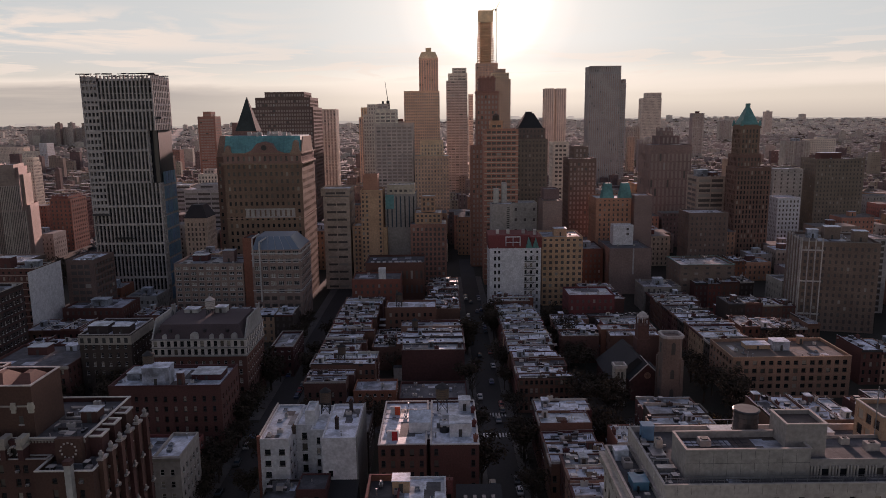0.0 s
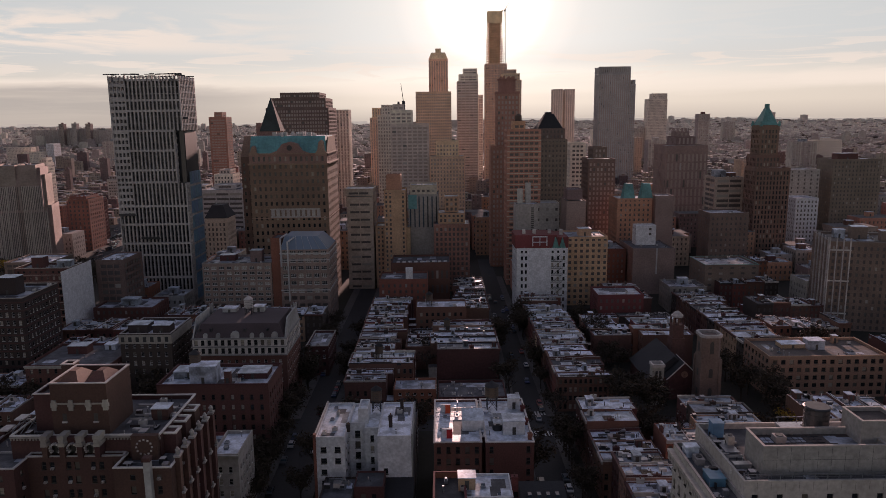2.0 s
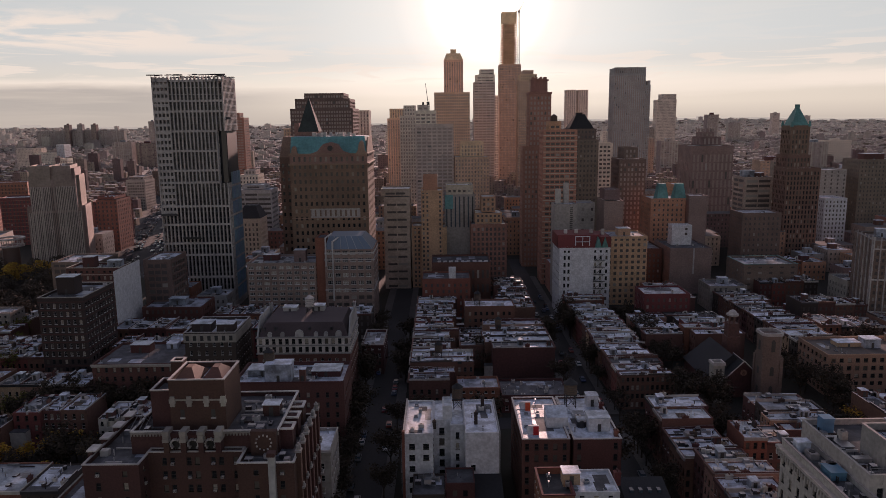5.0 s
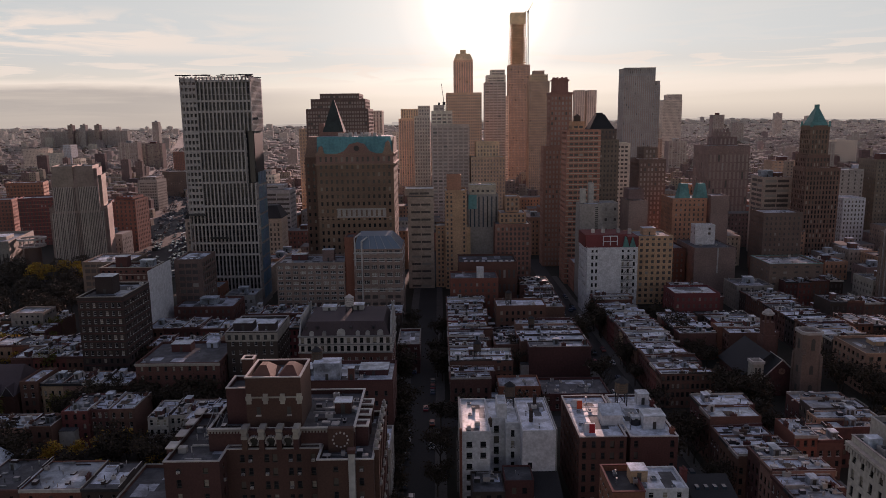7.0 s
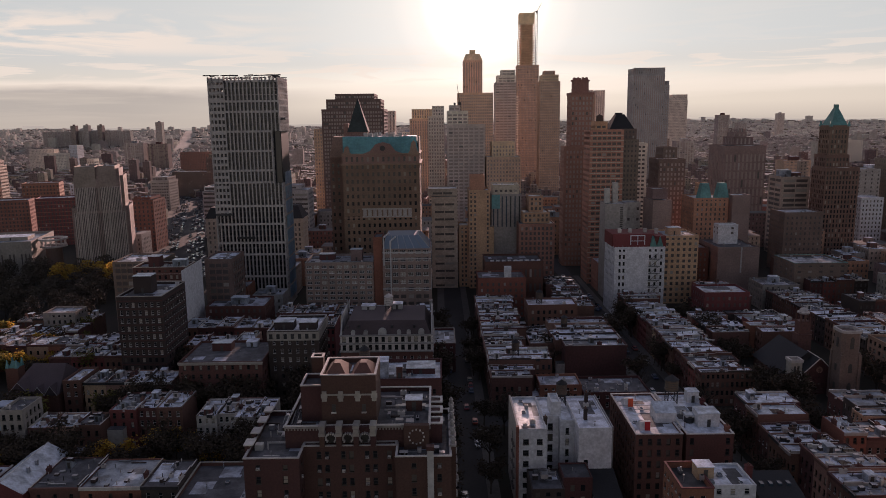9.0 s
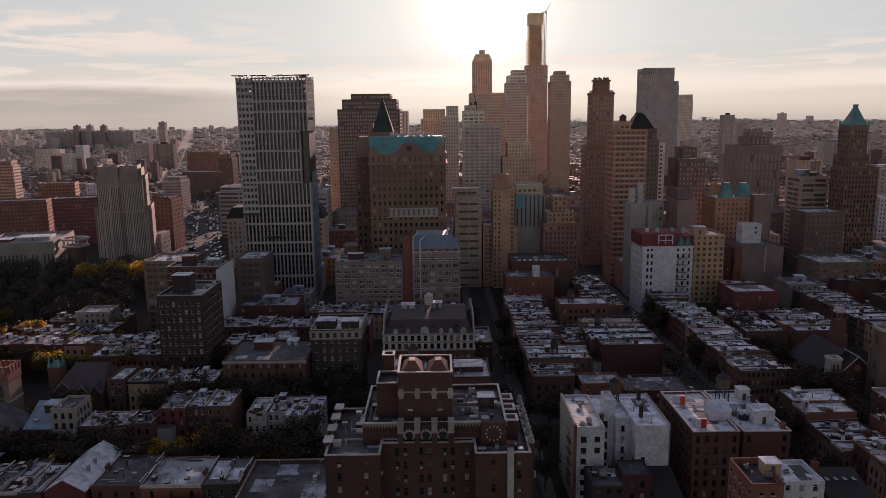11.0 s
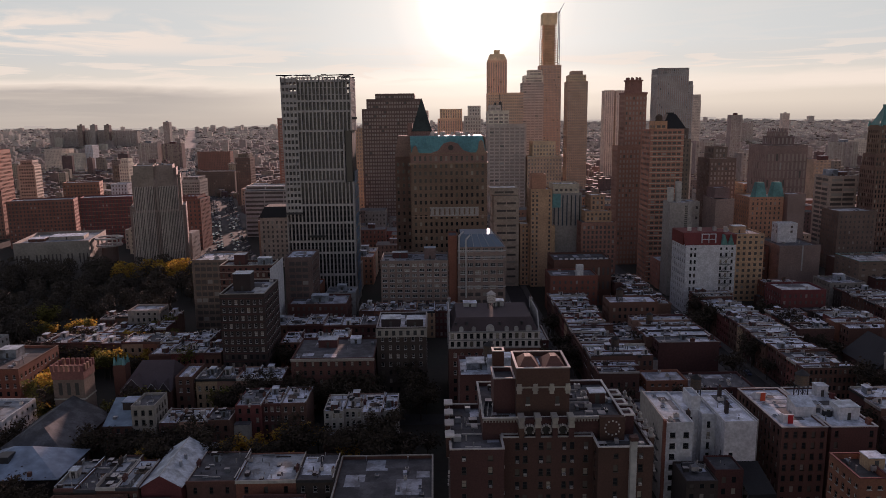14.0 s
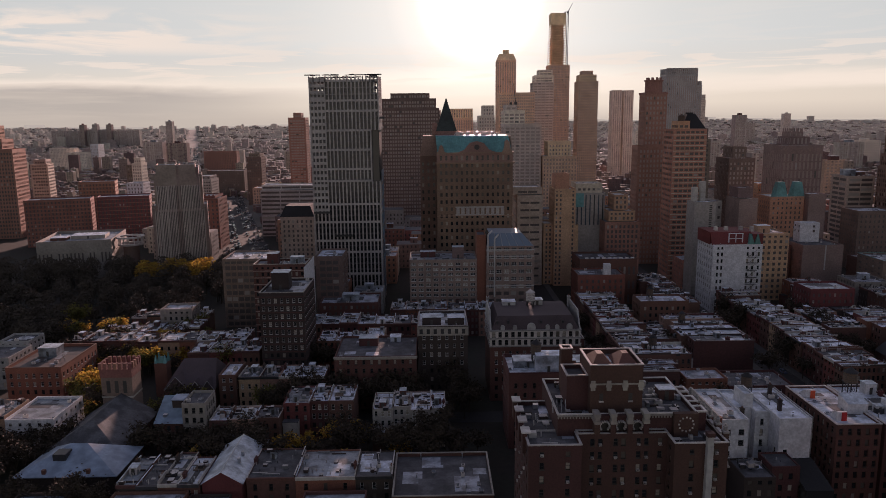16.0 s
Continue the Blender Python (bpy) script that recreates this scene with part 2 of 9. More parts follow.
FRAME_DARK = material("dark_frame", (0.06, 0.055, 0.05), 0.6, vary=0.2, small=3.0)
BLUE_TARP = material("blue_glass_skin", (0.10, 0.24, 0.36), 0.3, vary=0.1, small=0.6)
# HAZE_* walls: the haze over the far towers is put into pale colours
HAZE_TAN = material("hazed_tan_brick", (0.805, 0.568, 0.378), 0.85, small=0.6, vary=0.15)
HAZE_GREY = material("hazed_grey_stone", (0.74, 0.635, 0.54), 0.85, small=0.6, vary=0.15)
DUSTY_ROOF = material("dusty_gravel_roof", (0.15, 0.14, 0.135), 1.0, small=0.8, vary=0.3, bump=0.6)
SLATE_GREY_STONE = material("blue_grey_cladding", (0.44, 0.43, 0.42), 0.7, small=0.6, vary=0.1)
HAZE_BROWN = material("hazed_brown_brick", (0.631, 0.444, 0.31), 0.85, small=0.6, vary=0.15)

# thin leaves let some light through
for leaf in (LEAF_GOLD, LEAF_GREEN):
    ln, ll = leaf.node_tree.nodes, leaf.node_tree.links
    through_leaf, both = ln.new("ShaderNodeBsdfTranslucent"), ln.new("ShaderNodeMixShader")
    ll.new(ln["Principled BSDF"].inputs["Base Color"].links[0].from_socket, through_leaf.inputs["Color"])
    both.inputs[0].default_value = 0.55
    ll.new(ln["Principled BSDF"].outputs[0], both.inputs[1])
    ll.new(through_leaf.outputs[0], both.inputs[2])
    ll.new(both.outputs[0], ln["Material Output"].inputs["Surface"])
OFFICE_GREY = material("sooty_stone", (0.275, 0.245, 0.225), 0.9, small=1.2, vary=0.05)
# MID_* wall colours are lightened to stand in for haze over the middle distance
MID_RED = material("lightened_red_brick", (0.512, 0.244, 0.169), 0.9, small=1.2, vary=0.2)
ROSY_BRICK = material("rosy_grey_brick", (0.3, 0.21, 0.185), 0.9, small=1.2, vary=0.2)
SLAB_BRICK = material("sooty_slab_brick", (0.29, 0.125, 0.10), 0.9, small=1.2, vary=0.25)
MID_BROWN = material("lightened_brown_brick", (0.436, 0.244, 0.169), 0.9, small=1.2, vary=0.25)
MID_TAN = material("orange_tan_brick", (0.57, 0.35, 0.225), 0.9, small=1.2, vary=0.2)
MID_DARK = material("lightened_dark_brick", (0.213, 0.165, 0.134), 0.9, small=1.2, vary=0.2)
MID_STONE = material("lightened_stone", (0.53, 0.43, 0.345), 0.85, small=0.8, vary=0.2)
MID_GREY = material("lightened_concrete", (0.42, 0.385, 0.35), 0.85, small=0.8, vary=0.2)
# far city skins in three tiers, each paler outward to stand in for haze
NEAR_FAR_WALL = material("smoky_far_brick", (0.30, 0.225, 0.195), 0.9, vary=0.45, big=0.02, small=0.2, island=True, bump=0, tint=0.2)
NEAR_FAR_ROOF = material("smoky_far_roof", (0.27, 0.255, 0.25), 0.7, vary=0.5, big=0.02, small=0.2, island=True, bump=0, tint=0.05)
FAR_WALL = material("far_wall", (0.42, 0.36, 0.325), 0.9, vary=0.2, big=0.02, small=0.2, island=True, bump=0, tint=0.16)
HILL_WALL = material("hazed_hill_wall", (0.60, 0.54, 0.485), 0.9, vary=0.18, big=0.02, small=0.2, island=True, bump=0, tint=0.08)
HILL_ROOF = material("hazed_hill_roof", (0.52, 0.48, 0.44), 0.9, vary=0.25, big=0.02, small=0.2, island=True, bump=0, tint=0.04)
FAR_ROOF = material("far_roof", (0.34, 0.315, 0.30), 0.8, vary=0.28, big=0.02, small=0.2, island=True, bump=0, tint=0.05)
HAZE_GROUND = material("hazed_ground", (0.10, 0.09, 0.08), 0.95, big=0.03, small=0.3)
FAR_HAZE_GROUND = material("hazed_far_ground", (0.26, 0.24, 0.215), 0.95, big=0.02, small=0.2)
LEAF_FAR = material("far_dull_leaves", (0.16, 0.12, 0.09), 0.95, vary=0.4, big=0.02, small=0.3, island=True, bump=0, tint=0.1)


def glass(name, colour, rough=0.12, island=True, pale=0.25, lit=(0.34, 0.30, 0.25)):
    m = bpy.data.materials.new(name)
    m.use_nodes = True
    n, l = m.node_tree.nodes, m.node_tree.links
    b = n["Principled BSDF"]
    b.inputs["Roughness"].default_value = rough
    b.inputs["IOR"].default_value = 1.5
    rnd = n.new("ShaderNodeNewGeometry" if island else "ShaderNodeObjectInfo")
    ramp = n.new("ShaderNodeValToRGB")
    ramp.color_ramp.interpolation = "CONSTANT"
    ramp.color_ramp.elements[0].color = (*colour, 1)
    ramp.color_ramp.elements[1].position, ramp.color_ramp.elements[1].color = 1 - pale * 0.5, (*lit, 1)
    e = ramp.color_ramp.elements.new(1 - pale)
    e.color = (*[c * 0.35 for c in lit], 1)
    l.new(rnd.outputs["Random Per Island" if island else "Random"], ramp.inputs[0])
    l.new(ramp.outputs[0], b.inputs["Base Color"])
    return m


PANES = glass("window_glass", (0.018, 0.02, 0.024))
PANE = glass("sash_glass", (0.018, 0.02, 0.024), island=False, pale=0.3)
# far and middle-distance panes are paled to imitate the low contrast of haze
FAR_PANES = glass("hazed_far_glass", (0.38, 0.305, 0.27), rough=0.25, pale=0.1, lit=(0.42, 0.39, 0.36))
MID_PANES = glass("hazed_glass", (0.085, 0.07, 0.065), rough=0.3, pale=0.15, lit=(0.30, 0.27, 0.24))
TOWER_GLASS = glass("tower_glass", (0.02, 0.022, 0.026), pale=0.05, lit=(0.1, 0.1, 0.1))
BLUE_GLASS = glass("blue_glass", (0.05, 0.075, 0.095), pale=0.1, lit=(0.12, 0.14, 0.15))


ROOF_GLASS = glass("pale_roof_glass", (0.16, 0.21, 0.27), rough=0.25, pale=0.3, lit=(0.3, 0.36, 0.42))


# ---- building blocks ----
class MB:
    """Collects faces for one mesh; each face with the index of its material."""

    def __init__(self):
        self.v, self.f, self.m = [], [], []

    def quad(self, a, b, c, d, mat=0):
        k = len(self.v)
        self.v += [a, b, c, d]
        self.f.append((k, k + 1, k + 2, k + 3))
        self.m.append(mat)

    def poly(self, pts, mat=0):
        k = len(self.v)
        self.v += pts
        self.f.append(tuple(range(k, k + len(pts))))
        self.m.append(mat)

    def box(self, x0, x1, y0, y1, z0, z1, mat=0, bottom=True, top=None):
        k = len(self.v)
        self.v += [(x0, y0, z0), (x1, y0, z0), (x1, y1, z0), (x0, y1, z0), (x0, y0, z1), (x1, y0, z1), (x1, y1, z1), (x0, y1, z1)]
        faces = [(0, 1, 5, 4), (1, 2, 6, 5), (2, 3, 7, 6), (3, 0, 4, 7), (4, 5, 6, 7)] + ([(3, 2, 1, 0)] if bottom else [])
        for i, f in enumerate(faces):
            self.f.append(tuple(k + j for j in f))
            self.m.append(mat if i != 4 or top is None else top)

    def prism(self, ring, z0, z1, mat=0, taper=1.0):
        """An upright prism over a ring of (x, y), anticlockwise; taper scales its top about its middle."""
        k, n = len(self.v), len(ring)
        cx, cy = sum(p[0] for p in ring) / n, sum(p[1] for p in ring) / n
        self.v += [(x, y, z0) for x, y in ring] + [(cx + (x - cx) * taper, cy + (y - cy) * taper, z1) for x, y in ring]
        for i in range(n):
            j = (i + 1) % n
            self.f.append((k + i, k + j, k + n + j, k + n + i))
            self.m.append(mat)
        self.f.append(tuple(k + n + i for i in range(n)))
        self.m.append(mat)

    def tube(self, a, b, r0, r1, sides=6, mat=0):
        a, b = Vector(a), Vector(b)
        w = (b - a).normalized()
        u = w.cross(Vector((0.3, 0.9, 0.2)) if abs(w.z) > 0.9 else Vector((0, 0, 1))).normalized()
        t = w.cross(u)
        k = len(self.v)
        for c, r in ((a, r0), (b, r1)):
            self.v += [tuple(c + (u * math.cos(2 * math.pi * i / sides) + t * math.sin(2 * math.pi * i / sides)) * r) for i in range(sides)]
        for i in range(sides):
            j = (i + 1) % sides
            self.f.append((k + i, k + j, k + sides + j, k + sides + i))
            self.m.append(mat)
        self.f.append(tuple(k + sides + i for i in range(sides)))
        self.m.append(mat)

    def mesh(self, name, mats):
        me = bpy.data.meshes.new(name)
        me.from_pydata(self.v, [], self.f)
        for m in mats if isinstance(mats, (list, tuple)) else [mats]:
            me.materials.append(m)
        me.polygons.foreach_set("material_index", self.m)
        me.update()
        return me


def circle(cx, cy, r, n=16, turn=0.0):
    return [(cx + r * math.cos(2 * math.pi * i / n + turn), cy + r * math.sin(2 * math.pi * i / n + turn)) for i in range(n)]


def thing(name, x, y, z, label, category, group="", turn=0.0):
    ob = new(name)
    ob.empty_display_size = 0.5
    ob.location, ob.rotation_euler = (x, y, z), (0, 0, radians(turn))
    return tagged(ob, label, category, group)


def part(name, mb, mats, parent, label="", kind=""):
    ob = new(name, mb.mesh(name, mats) if isinstance(mb, MB) else mb)
    ob.parent = parent
    return tagged(ob, label, kind=kind)


def structure(name, mb, mats, label, category):
    return tagged(new(name, mb.mesh(name, mats)), label, category, kind="structure")


SASH = {}


def sash_mesh(w, h, frame_mat):
    """A sash window: frame, meeting rail, sill and pane, facing -y, its foot at the origin."""
    key = (round(w, 2), round(h, 2), frame_mat.name)
    if key not in SASH:
        mb = MB()
        b = 0.09
        xs, zs = (-w / 2, -w / 2 + b, w / 2 - b, w / 2), (0.0, b, h * 0.48, h * 0.48 + 0.08, h - b, h)
        mb.v = [(x, 0.0, z) for z in zs for x in xs]
        for r in range(5):
            for c in range(3):
                if not (c == 1 and r in (1, 3)):
                    k = r * 4 + c
                    mb.f.append((k, k + 1, k + 5, k + 4))
        for k in range(1, 3 if w > 2.2 else 2 if w > 1.7 else 1):
            x, n0 = -w / 2 + w * k / (3 if w > 2.2 else 2), len(mb.v)
            mb.v += [(x - 0.07, -0.03, b), (x + 0.07, -0.03, b), (x + 0.07, -0.03, h - b), (x - 0.07, -0.03, h - b)]
            mb.f.append((n0, n0 + 1, n0 + 2, n0 + 3))
        n0 = len(mb.v)
        # the sill hangs on the frame's lower edge
        o = 0.28
        mb.v += [(w / 2 + 0.08, -o, 0), (-w / 2 - 0.08, -o, 0), (w / 2 + 0.08, -o, -0.13), (-w / 2 - 0.08, -o, -0.13)]
        mb.f += [(0, n0 + 1, n0, 3), (n0 + 1, n0 + 3, n0 + 2, n0)]
        mb.m = [0] * len(mb.f)
        mb.quad((-w / 2 + b, 0.04, b), (w / 2 - b, 0.04, b), (w / 2 - b, 0.04, h - b), (-w / 2 + b, 0.04, h - b), 1)
        SASH[key] = mb.mesh("window", [frame_mat, PANE])
    return SASH[key]


@functools.lru_cache(maxsize=None)
def unit_mesh():
    """A small pale cooling unit that hangs out of a window."""
    mb = MB()
    mb.box(-0.32, 0.32, -0.5, 0.0, 0.0, 0.42)
    for k in range(3):
        mb.box(-0.28, 0.28, -0.52, -0.501, 0.08 + k * 0.11, 0.13 + k * 0.11, 1)
    return mb.mesh("air_conditioner", [PALE_STONE, DARK_METAL])


def facade(wall, panes, p, u, width, z0, height, bay, fh, win, sill=0.95, inset=0.2, margin=0.6, near=None, group=2, skip=None, frame_mat=None, cols=None):
    """One side of a building, pierced by rows of windows. p: its left foot seen from outside, u: its way to the right."""
    ww, wh = win
    n = max(0, int((width - 2 * margin + (bay - ww)) / bay))
    rows = max(0, int((height - sill - wh - 0.3) / fh) + 1)
    nx, ny = u[1], -u[0]

    def at(s, z, d=0.0):
        return (p[0] + u[0] * s - nx * d, p[1] + u[1] * s - ny * d, z)

    left = (width - (n - 1) * bay) / 2 - ww / 2 if n else 0
    cols = cols or [left + ww / 2 + i * bay for i in range(n)]
    n = len(cols)
    edge = 0.0
    for i in range(n):
        a = cols[i] - ww / 2
        b = a + ww
        wall.quad(at(edge, z0), at(a, z0), at(a, z0 + height), at(edge, z0 + height))
        edge, foot = b, z0
        for j in range(rows):
            if skip and skip(i, j, n, rows):
                continue
            s = z0 + sill + j * fh
            t = s + wh
            wall.quad(at(a, foot), at(b, foot), at(b, s), at(a, s))
            wall.quad(at(a, s), at(b, s), at(b, s, inset), at(a, s, inset))
            wall.quad(at(a, t, inset), at(b, t, inset), at(b, t), at(a, t))
            wall.quad(at(a, s), at(a, s, inset), at(a, t, inset), at(a, t))
            wall.quad(at(b, s, inset), at(b, s), at(b, t), at(b, t, inset))
            if near is None or (j < rows * 0.36 and rows > 2):
                panes.quad(at(a, s, inset), at(b, s, inset), at(b, t, inset), at(a, t, inset))
            else:
                ob = new("window", sash_mesh(ww, wh, frame_mat or FRAME_WHITE))
                ob.parent = near
                ob.location = at((a + b) / 2, s, inset)
                ob.rotation_euler = (0, 0, math.atan2(u[1], u[0]))
                if frame_mat is FRAME_DARK and ww < 1.0 and (i * 7 + j * 5 + int(width * 3)) % 11 < 4:
                    box = new("air_conditioner", unit_mesh())
                    box.parent = near
                    box.location, box.rotation_euler = at((a + b) / 2, s + 0.02, inset - 0.02), ob.rotation_euler
            foot = t
        wall.quad(at(a, foot), at(b, foot), at(b, z0 + height), at(a, z0 + height))
    wall.quad(at(edge, z0), at(width, z0), at(width, z0 + height), at(edge, z0 + height))


FOOTPRINTS = []


def block(parent, wall_mat, x0, x1, y0, y1, z0, z1, roof=None, bay=2.6, fh=3.2, win=(1.1, 1.7), sides="SEW", near=False, parapet=0.9,
          coping=None, sill=0.95, inset=0.2, glass_mat=None, name="wall", skip=None, frame_mat=None, margin=0.6, slope=0.0, cols=None):
    """One storey-ed volume of a building: pierced walls, roof deck, parapet with coping."""
    wall, panes = MB(), MB()
    w, d, h = x1 - x0, y1 - y0, z1 - z0
    for side, p, u, width in (("S", (x0, y0), (1, 0), w), ("E", (x1, y0), (0, 1), d), ("N", (x1, y1), (-1, 0), w), ("W", (x0, y1), (0, -1), d)):
        if side in sides:
            far_side = side == "N" or (side == "E" and parent.location.x + x1 > -1) or (side == "W" and parent.location.x + x0 < -124)
            facade(wall, panes, p, u, width, z0, h, bay, fh, win, sill, inset, margin, parent if near and not far_side else None, skip=skip, frame_mat=frame_mat, cols=cols if side == "S" else None)
        else:
            q = (p[0] + u[0] * width, p[1] + u[1] * width)
            wall.quad((*p, z0), (*q, z0), (*q, z1), (*p, z1))
    t = 0.3
    if parapet:
        # the inner faces and the top of the parapet, one closed ring
        deck = z1 - parapet
        ring, first = wall, len(wall.v)
        e, lo = 0.003, deck - 0.4
        for k, (px, py, qx, qy) in enumerate(((x0 + e, y0 + e, x0 + t, y0 + t), (x1 - e, y0 + e, x1 - t, y0 + t), (x1 - e, y1 - e, x1 - t, y1 - t), (x0 + e, y1 - e, x0 + t, y1 - t))):
            ring.v += [(px, py, lo), (px, py, z1 - 0.002), (qx, qy, z1 - 0.002), (qx, qy, lo)]
        for k in range(4):
            i, j = first + 4 * k, first + 4 * ((k + 1) % 4)
            for m in range(3):
                ring.f.append((i + m, j + m, j + m + 1, i + m + 1))
                ring.m.append(0)
    else:
        deck = z1
    part(name, wall, wall_mat, parent)
    if panes.f:
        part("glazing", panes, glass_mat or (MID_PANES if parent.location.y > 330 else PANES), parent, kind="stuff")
    rf = MB()
    k = t if parapet else 0.0
    if slope:
        rf.quad((x0 + k, y0 + k, deck - slope), (x1 - k, y0 + k, deck - slope), (x1 - k, y1 - k, deck), (x0 + k, y1 - k, deck))
    else:
        rf.quad((x0 + k, y0 + k, deck), (x1 - k, y0 + k, deck), (x1 - k, y1 - k, deck), (x0 + k, y1 - k, deck))
    area, seed = (x1 - x0) * (y1 - y0), random.Random(int(abs(x0 * 7.3 + y1 * 3.1 + parent.location.x * 11 + z1) * 10))
    felt = MB()
    if parent.location.y < 420 and not slope and area > 85 and parapet:
        for _ in range(min(9, int(area / 70) + seed.randint(0, 2))):
            w, dd = seed.uniform(1.5, min(9.0, (x1 - x0) * 0.5)), seed.uniform(1.5, min(9.0, (y1 - y0) * 0.5))
            px, py, lift = seed.uniform(x0 + 0.4, x1 - 0.4 - w), seed.uniform(y0 + 0.4, y1 - 0.4 - dd), 0.01 + 0.006 * len(felt.f)
            felt.quad((px, py, deck + lift), (px + w, py, deck + lift), (px + w, py + dd, deck + lift), (px, py + dd, deck + lift), seed.choice((0, 1, 2) if area < 260 else (0, 1)))
    part("roof", rf, roof or GREY_ROOF, parent)
    if felt.f:
        part("felt_patch", felt, [GREY_ROOF, TAR_ROOF, SILVER_ROOF], parent, kind="stuff")
    if coping and parapet:
        cp = MB()
        o = 0.12
        for a, b, c, e in ((x0 - o, x1 + o, y0 - o, y0 + t + 0.05), (x0 - o, x1 + o, y1 - t - 0.05, y1 + o), (x0 - o, x0 + t + 0.05, y0 + t + 0.05, y1 - t - 0.05), (x1 - t - 0.05, x1 + o, y0 + t + 0.05, y1 - t - 0.05)):
            cp.box(a, b, c, e, z1, z1 + 0.22)
        part("coping", cp, coping, parent)


def bulkhead(parent, x, y, z, w, d, h, wall=None, roof=None, name="bulkhead"):
    """A stair or lift head on a roof, with its door and a thin roof slab."""
    mb = MB()
    mb.box(x - w / 2, x + w / 2, y - d / 2, y + d / 2, z - 0.3, z + h, bottom=False)
    mb.box(x - w / 2 - 0.15, x + w / 2 + 0.15, y - d / 2 - 0.15, y + d / 2 + 0.15, z + h, z + h + 0.2, 1)
    mb.box(x - 0.45, x + 0.45, y - d / 2 - 0.06, y - d / 2 - 0.003, z + 0.05, z + min(2.1, h - 0.3), 2)
    part(name, mb, [wall or BROWN_BRICK, roof or SILVER_ROOF, FRAME_DARK], parent)


def chimney(parent, x, y, z, w=0.9, d=1.6, h=1.8, mat=None):
    mb = MB()
    mb.box(x - w / 2, x + w / 2, y - d / 2, y + d / 2, z - 0.5, z + h)
    mb.box(x - w / 2 - 0.1, x + w / 2 + 0.1, y - d / 2 - 0.1, y + d / 2 + 0.1, z + h - 0.3, z + h - 0.1)
    for k in range(2):
        yy = y + (k - 0.5) * d * 0.5
        mb.prism(circle(x, yy, 0.16, 8), z + h, z + h + 0.45, 1)
    part("chimney", mb, [mat or RED_BRICK, TILE_ROOF], parent)


def fittings(parent, x0, x1, y0, y1, z, count, rnd):
    """Many small roof fittings too fine to pick apart: pipes, boxes, ducts and kerbs, in one part."""
    mb = MB()
    for _ in range(count):
        x, y, k = rnd.uniform(x0 + 0.6, x1 - 0.6), rnd.uniform(y0 + 0.6, y1 - 0.6), rnd.random()
        if k < 0.4:
            mb.prism(circle(x, y, 0.13, 6), z - 0.3, z + rnd.uniform(0.5, 1.4), rnd.choice((0, 1, 2)))
        elif k < 0.75:
            w, d = rnd.uniform(0.3, 0.9), rnd.uniform(0.3, 0.9)
            mb.box(x - w, x + w, y - d, y + d, z - 0.3, z + rnd.uniform(0.3, 1.2), rnd.choice((0, 1, 2, 3)), False, rnd.choice((0, 1)))
        else:
            w = rnd.uniform(1.0, 2.4)
            mb.box(x - w, x + w, y - 0.15, y + 0.15, z - 0.3, z + rnd.uniform(0.25, 0.5), rnd.choice((0, 1, 3)), False)
    part("roof_clutter", mb, [PALE_STONE, STEEL, DARK_METAL, DARK_BRICK], parent, kind="stuff")


def vents(parent, x0, x1, y0, y1, z, count, rnd):
    """Small roof things: vent pipes, fans, hatches, skylights."""
    for _ in range(count):
        x, y = rnd.uniform(x0 + 1, x1 - 1), rnd.uniform(y0 + 1, y1 - 1)
        kind, mb = rnd.random(), MB()
        if kind < 0.35:
            mb.prism(circle(x, y, 0.14, 8), z - 0.2, z + rnd.uniform(0.6, 1.3))
            mb.prism(circle(x, y, 0.24, 8), z + 1.25, z + 1.4)
            part("vent_pipe", mb, STEEL, parent)
        elif kind < 0.6:
            w, d = rnd.uniform(0.7, 1.3), rnd.uniform(0.8, 1.6)
            mb.box(x - w / 2, x + w / 2, y - d / 2, y + d / 2, z - 0.2, z + 0.45)
            mb.quad((x - w / 2 + 0.1, y - d / 2 + 0.1, z + 0.46), (x + w / 2 - 0.1, y - d / 2 + 0.1, z + 0.46), (x + w / 2 - 0.1, y + d / 2 - 0.1, z + 0.62), (x - w / 2 + 0.1, y + d / 2 - 0.1, z + 0.62), 1)
            part("skylight", mb, [STEEL, BLUE_GLASS], parent)
        elif kind < 0.85:
            w = rnd.uniform(0.8, 1.5)
            mb.box(x - w / 2, x + w / 2, y - 0.5, y + 0.5, z + 0.15, z + 1.1)
            mb.box(x - w / 2 + 0.05, x - w / 2 + 0.15, y - 0.4, y + 0.4, z - 0.2, z + 0.15)
            mb.box(x + w / 2 - 0.15, x + w / 2 - 0.05, y - 0.4, y + 0.4, z - 0.2, z + 0.15)
            mb.prism(circle(x, y, 0.33, 10), z + 1.1, z + 1.16, 1)
            part("air_conditioner", mb, [PALE_STONE, DARK_METAL], parent)
        else:
            mb.box(x - 0.5, x + 0.5, y - 0.7, y + 0.7, z - 0.2, z + 0.7)
            mb.box(x - 0.56, x + 0.56, y - 0.76, y + 0.76, z + 0.7, z + 0.8)
            part("hatch", mb, GREY_ROOF, parent)


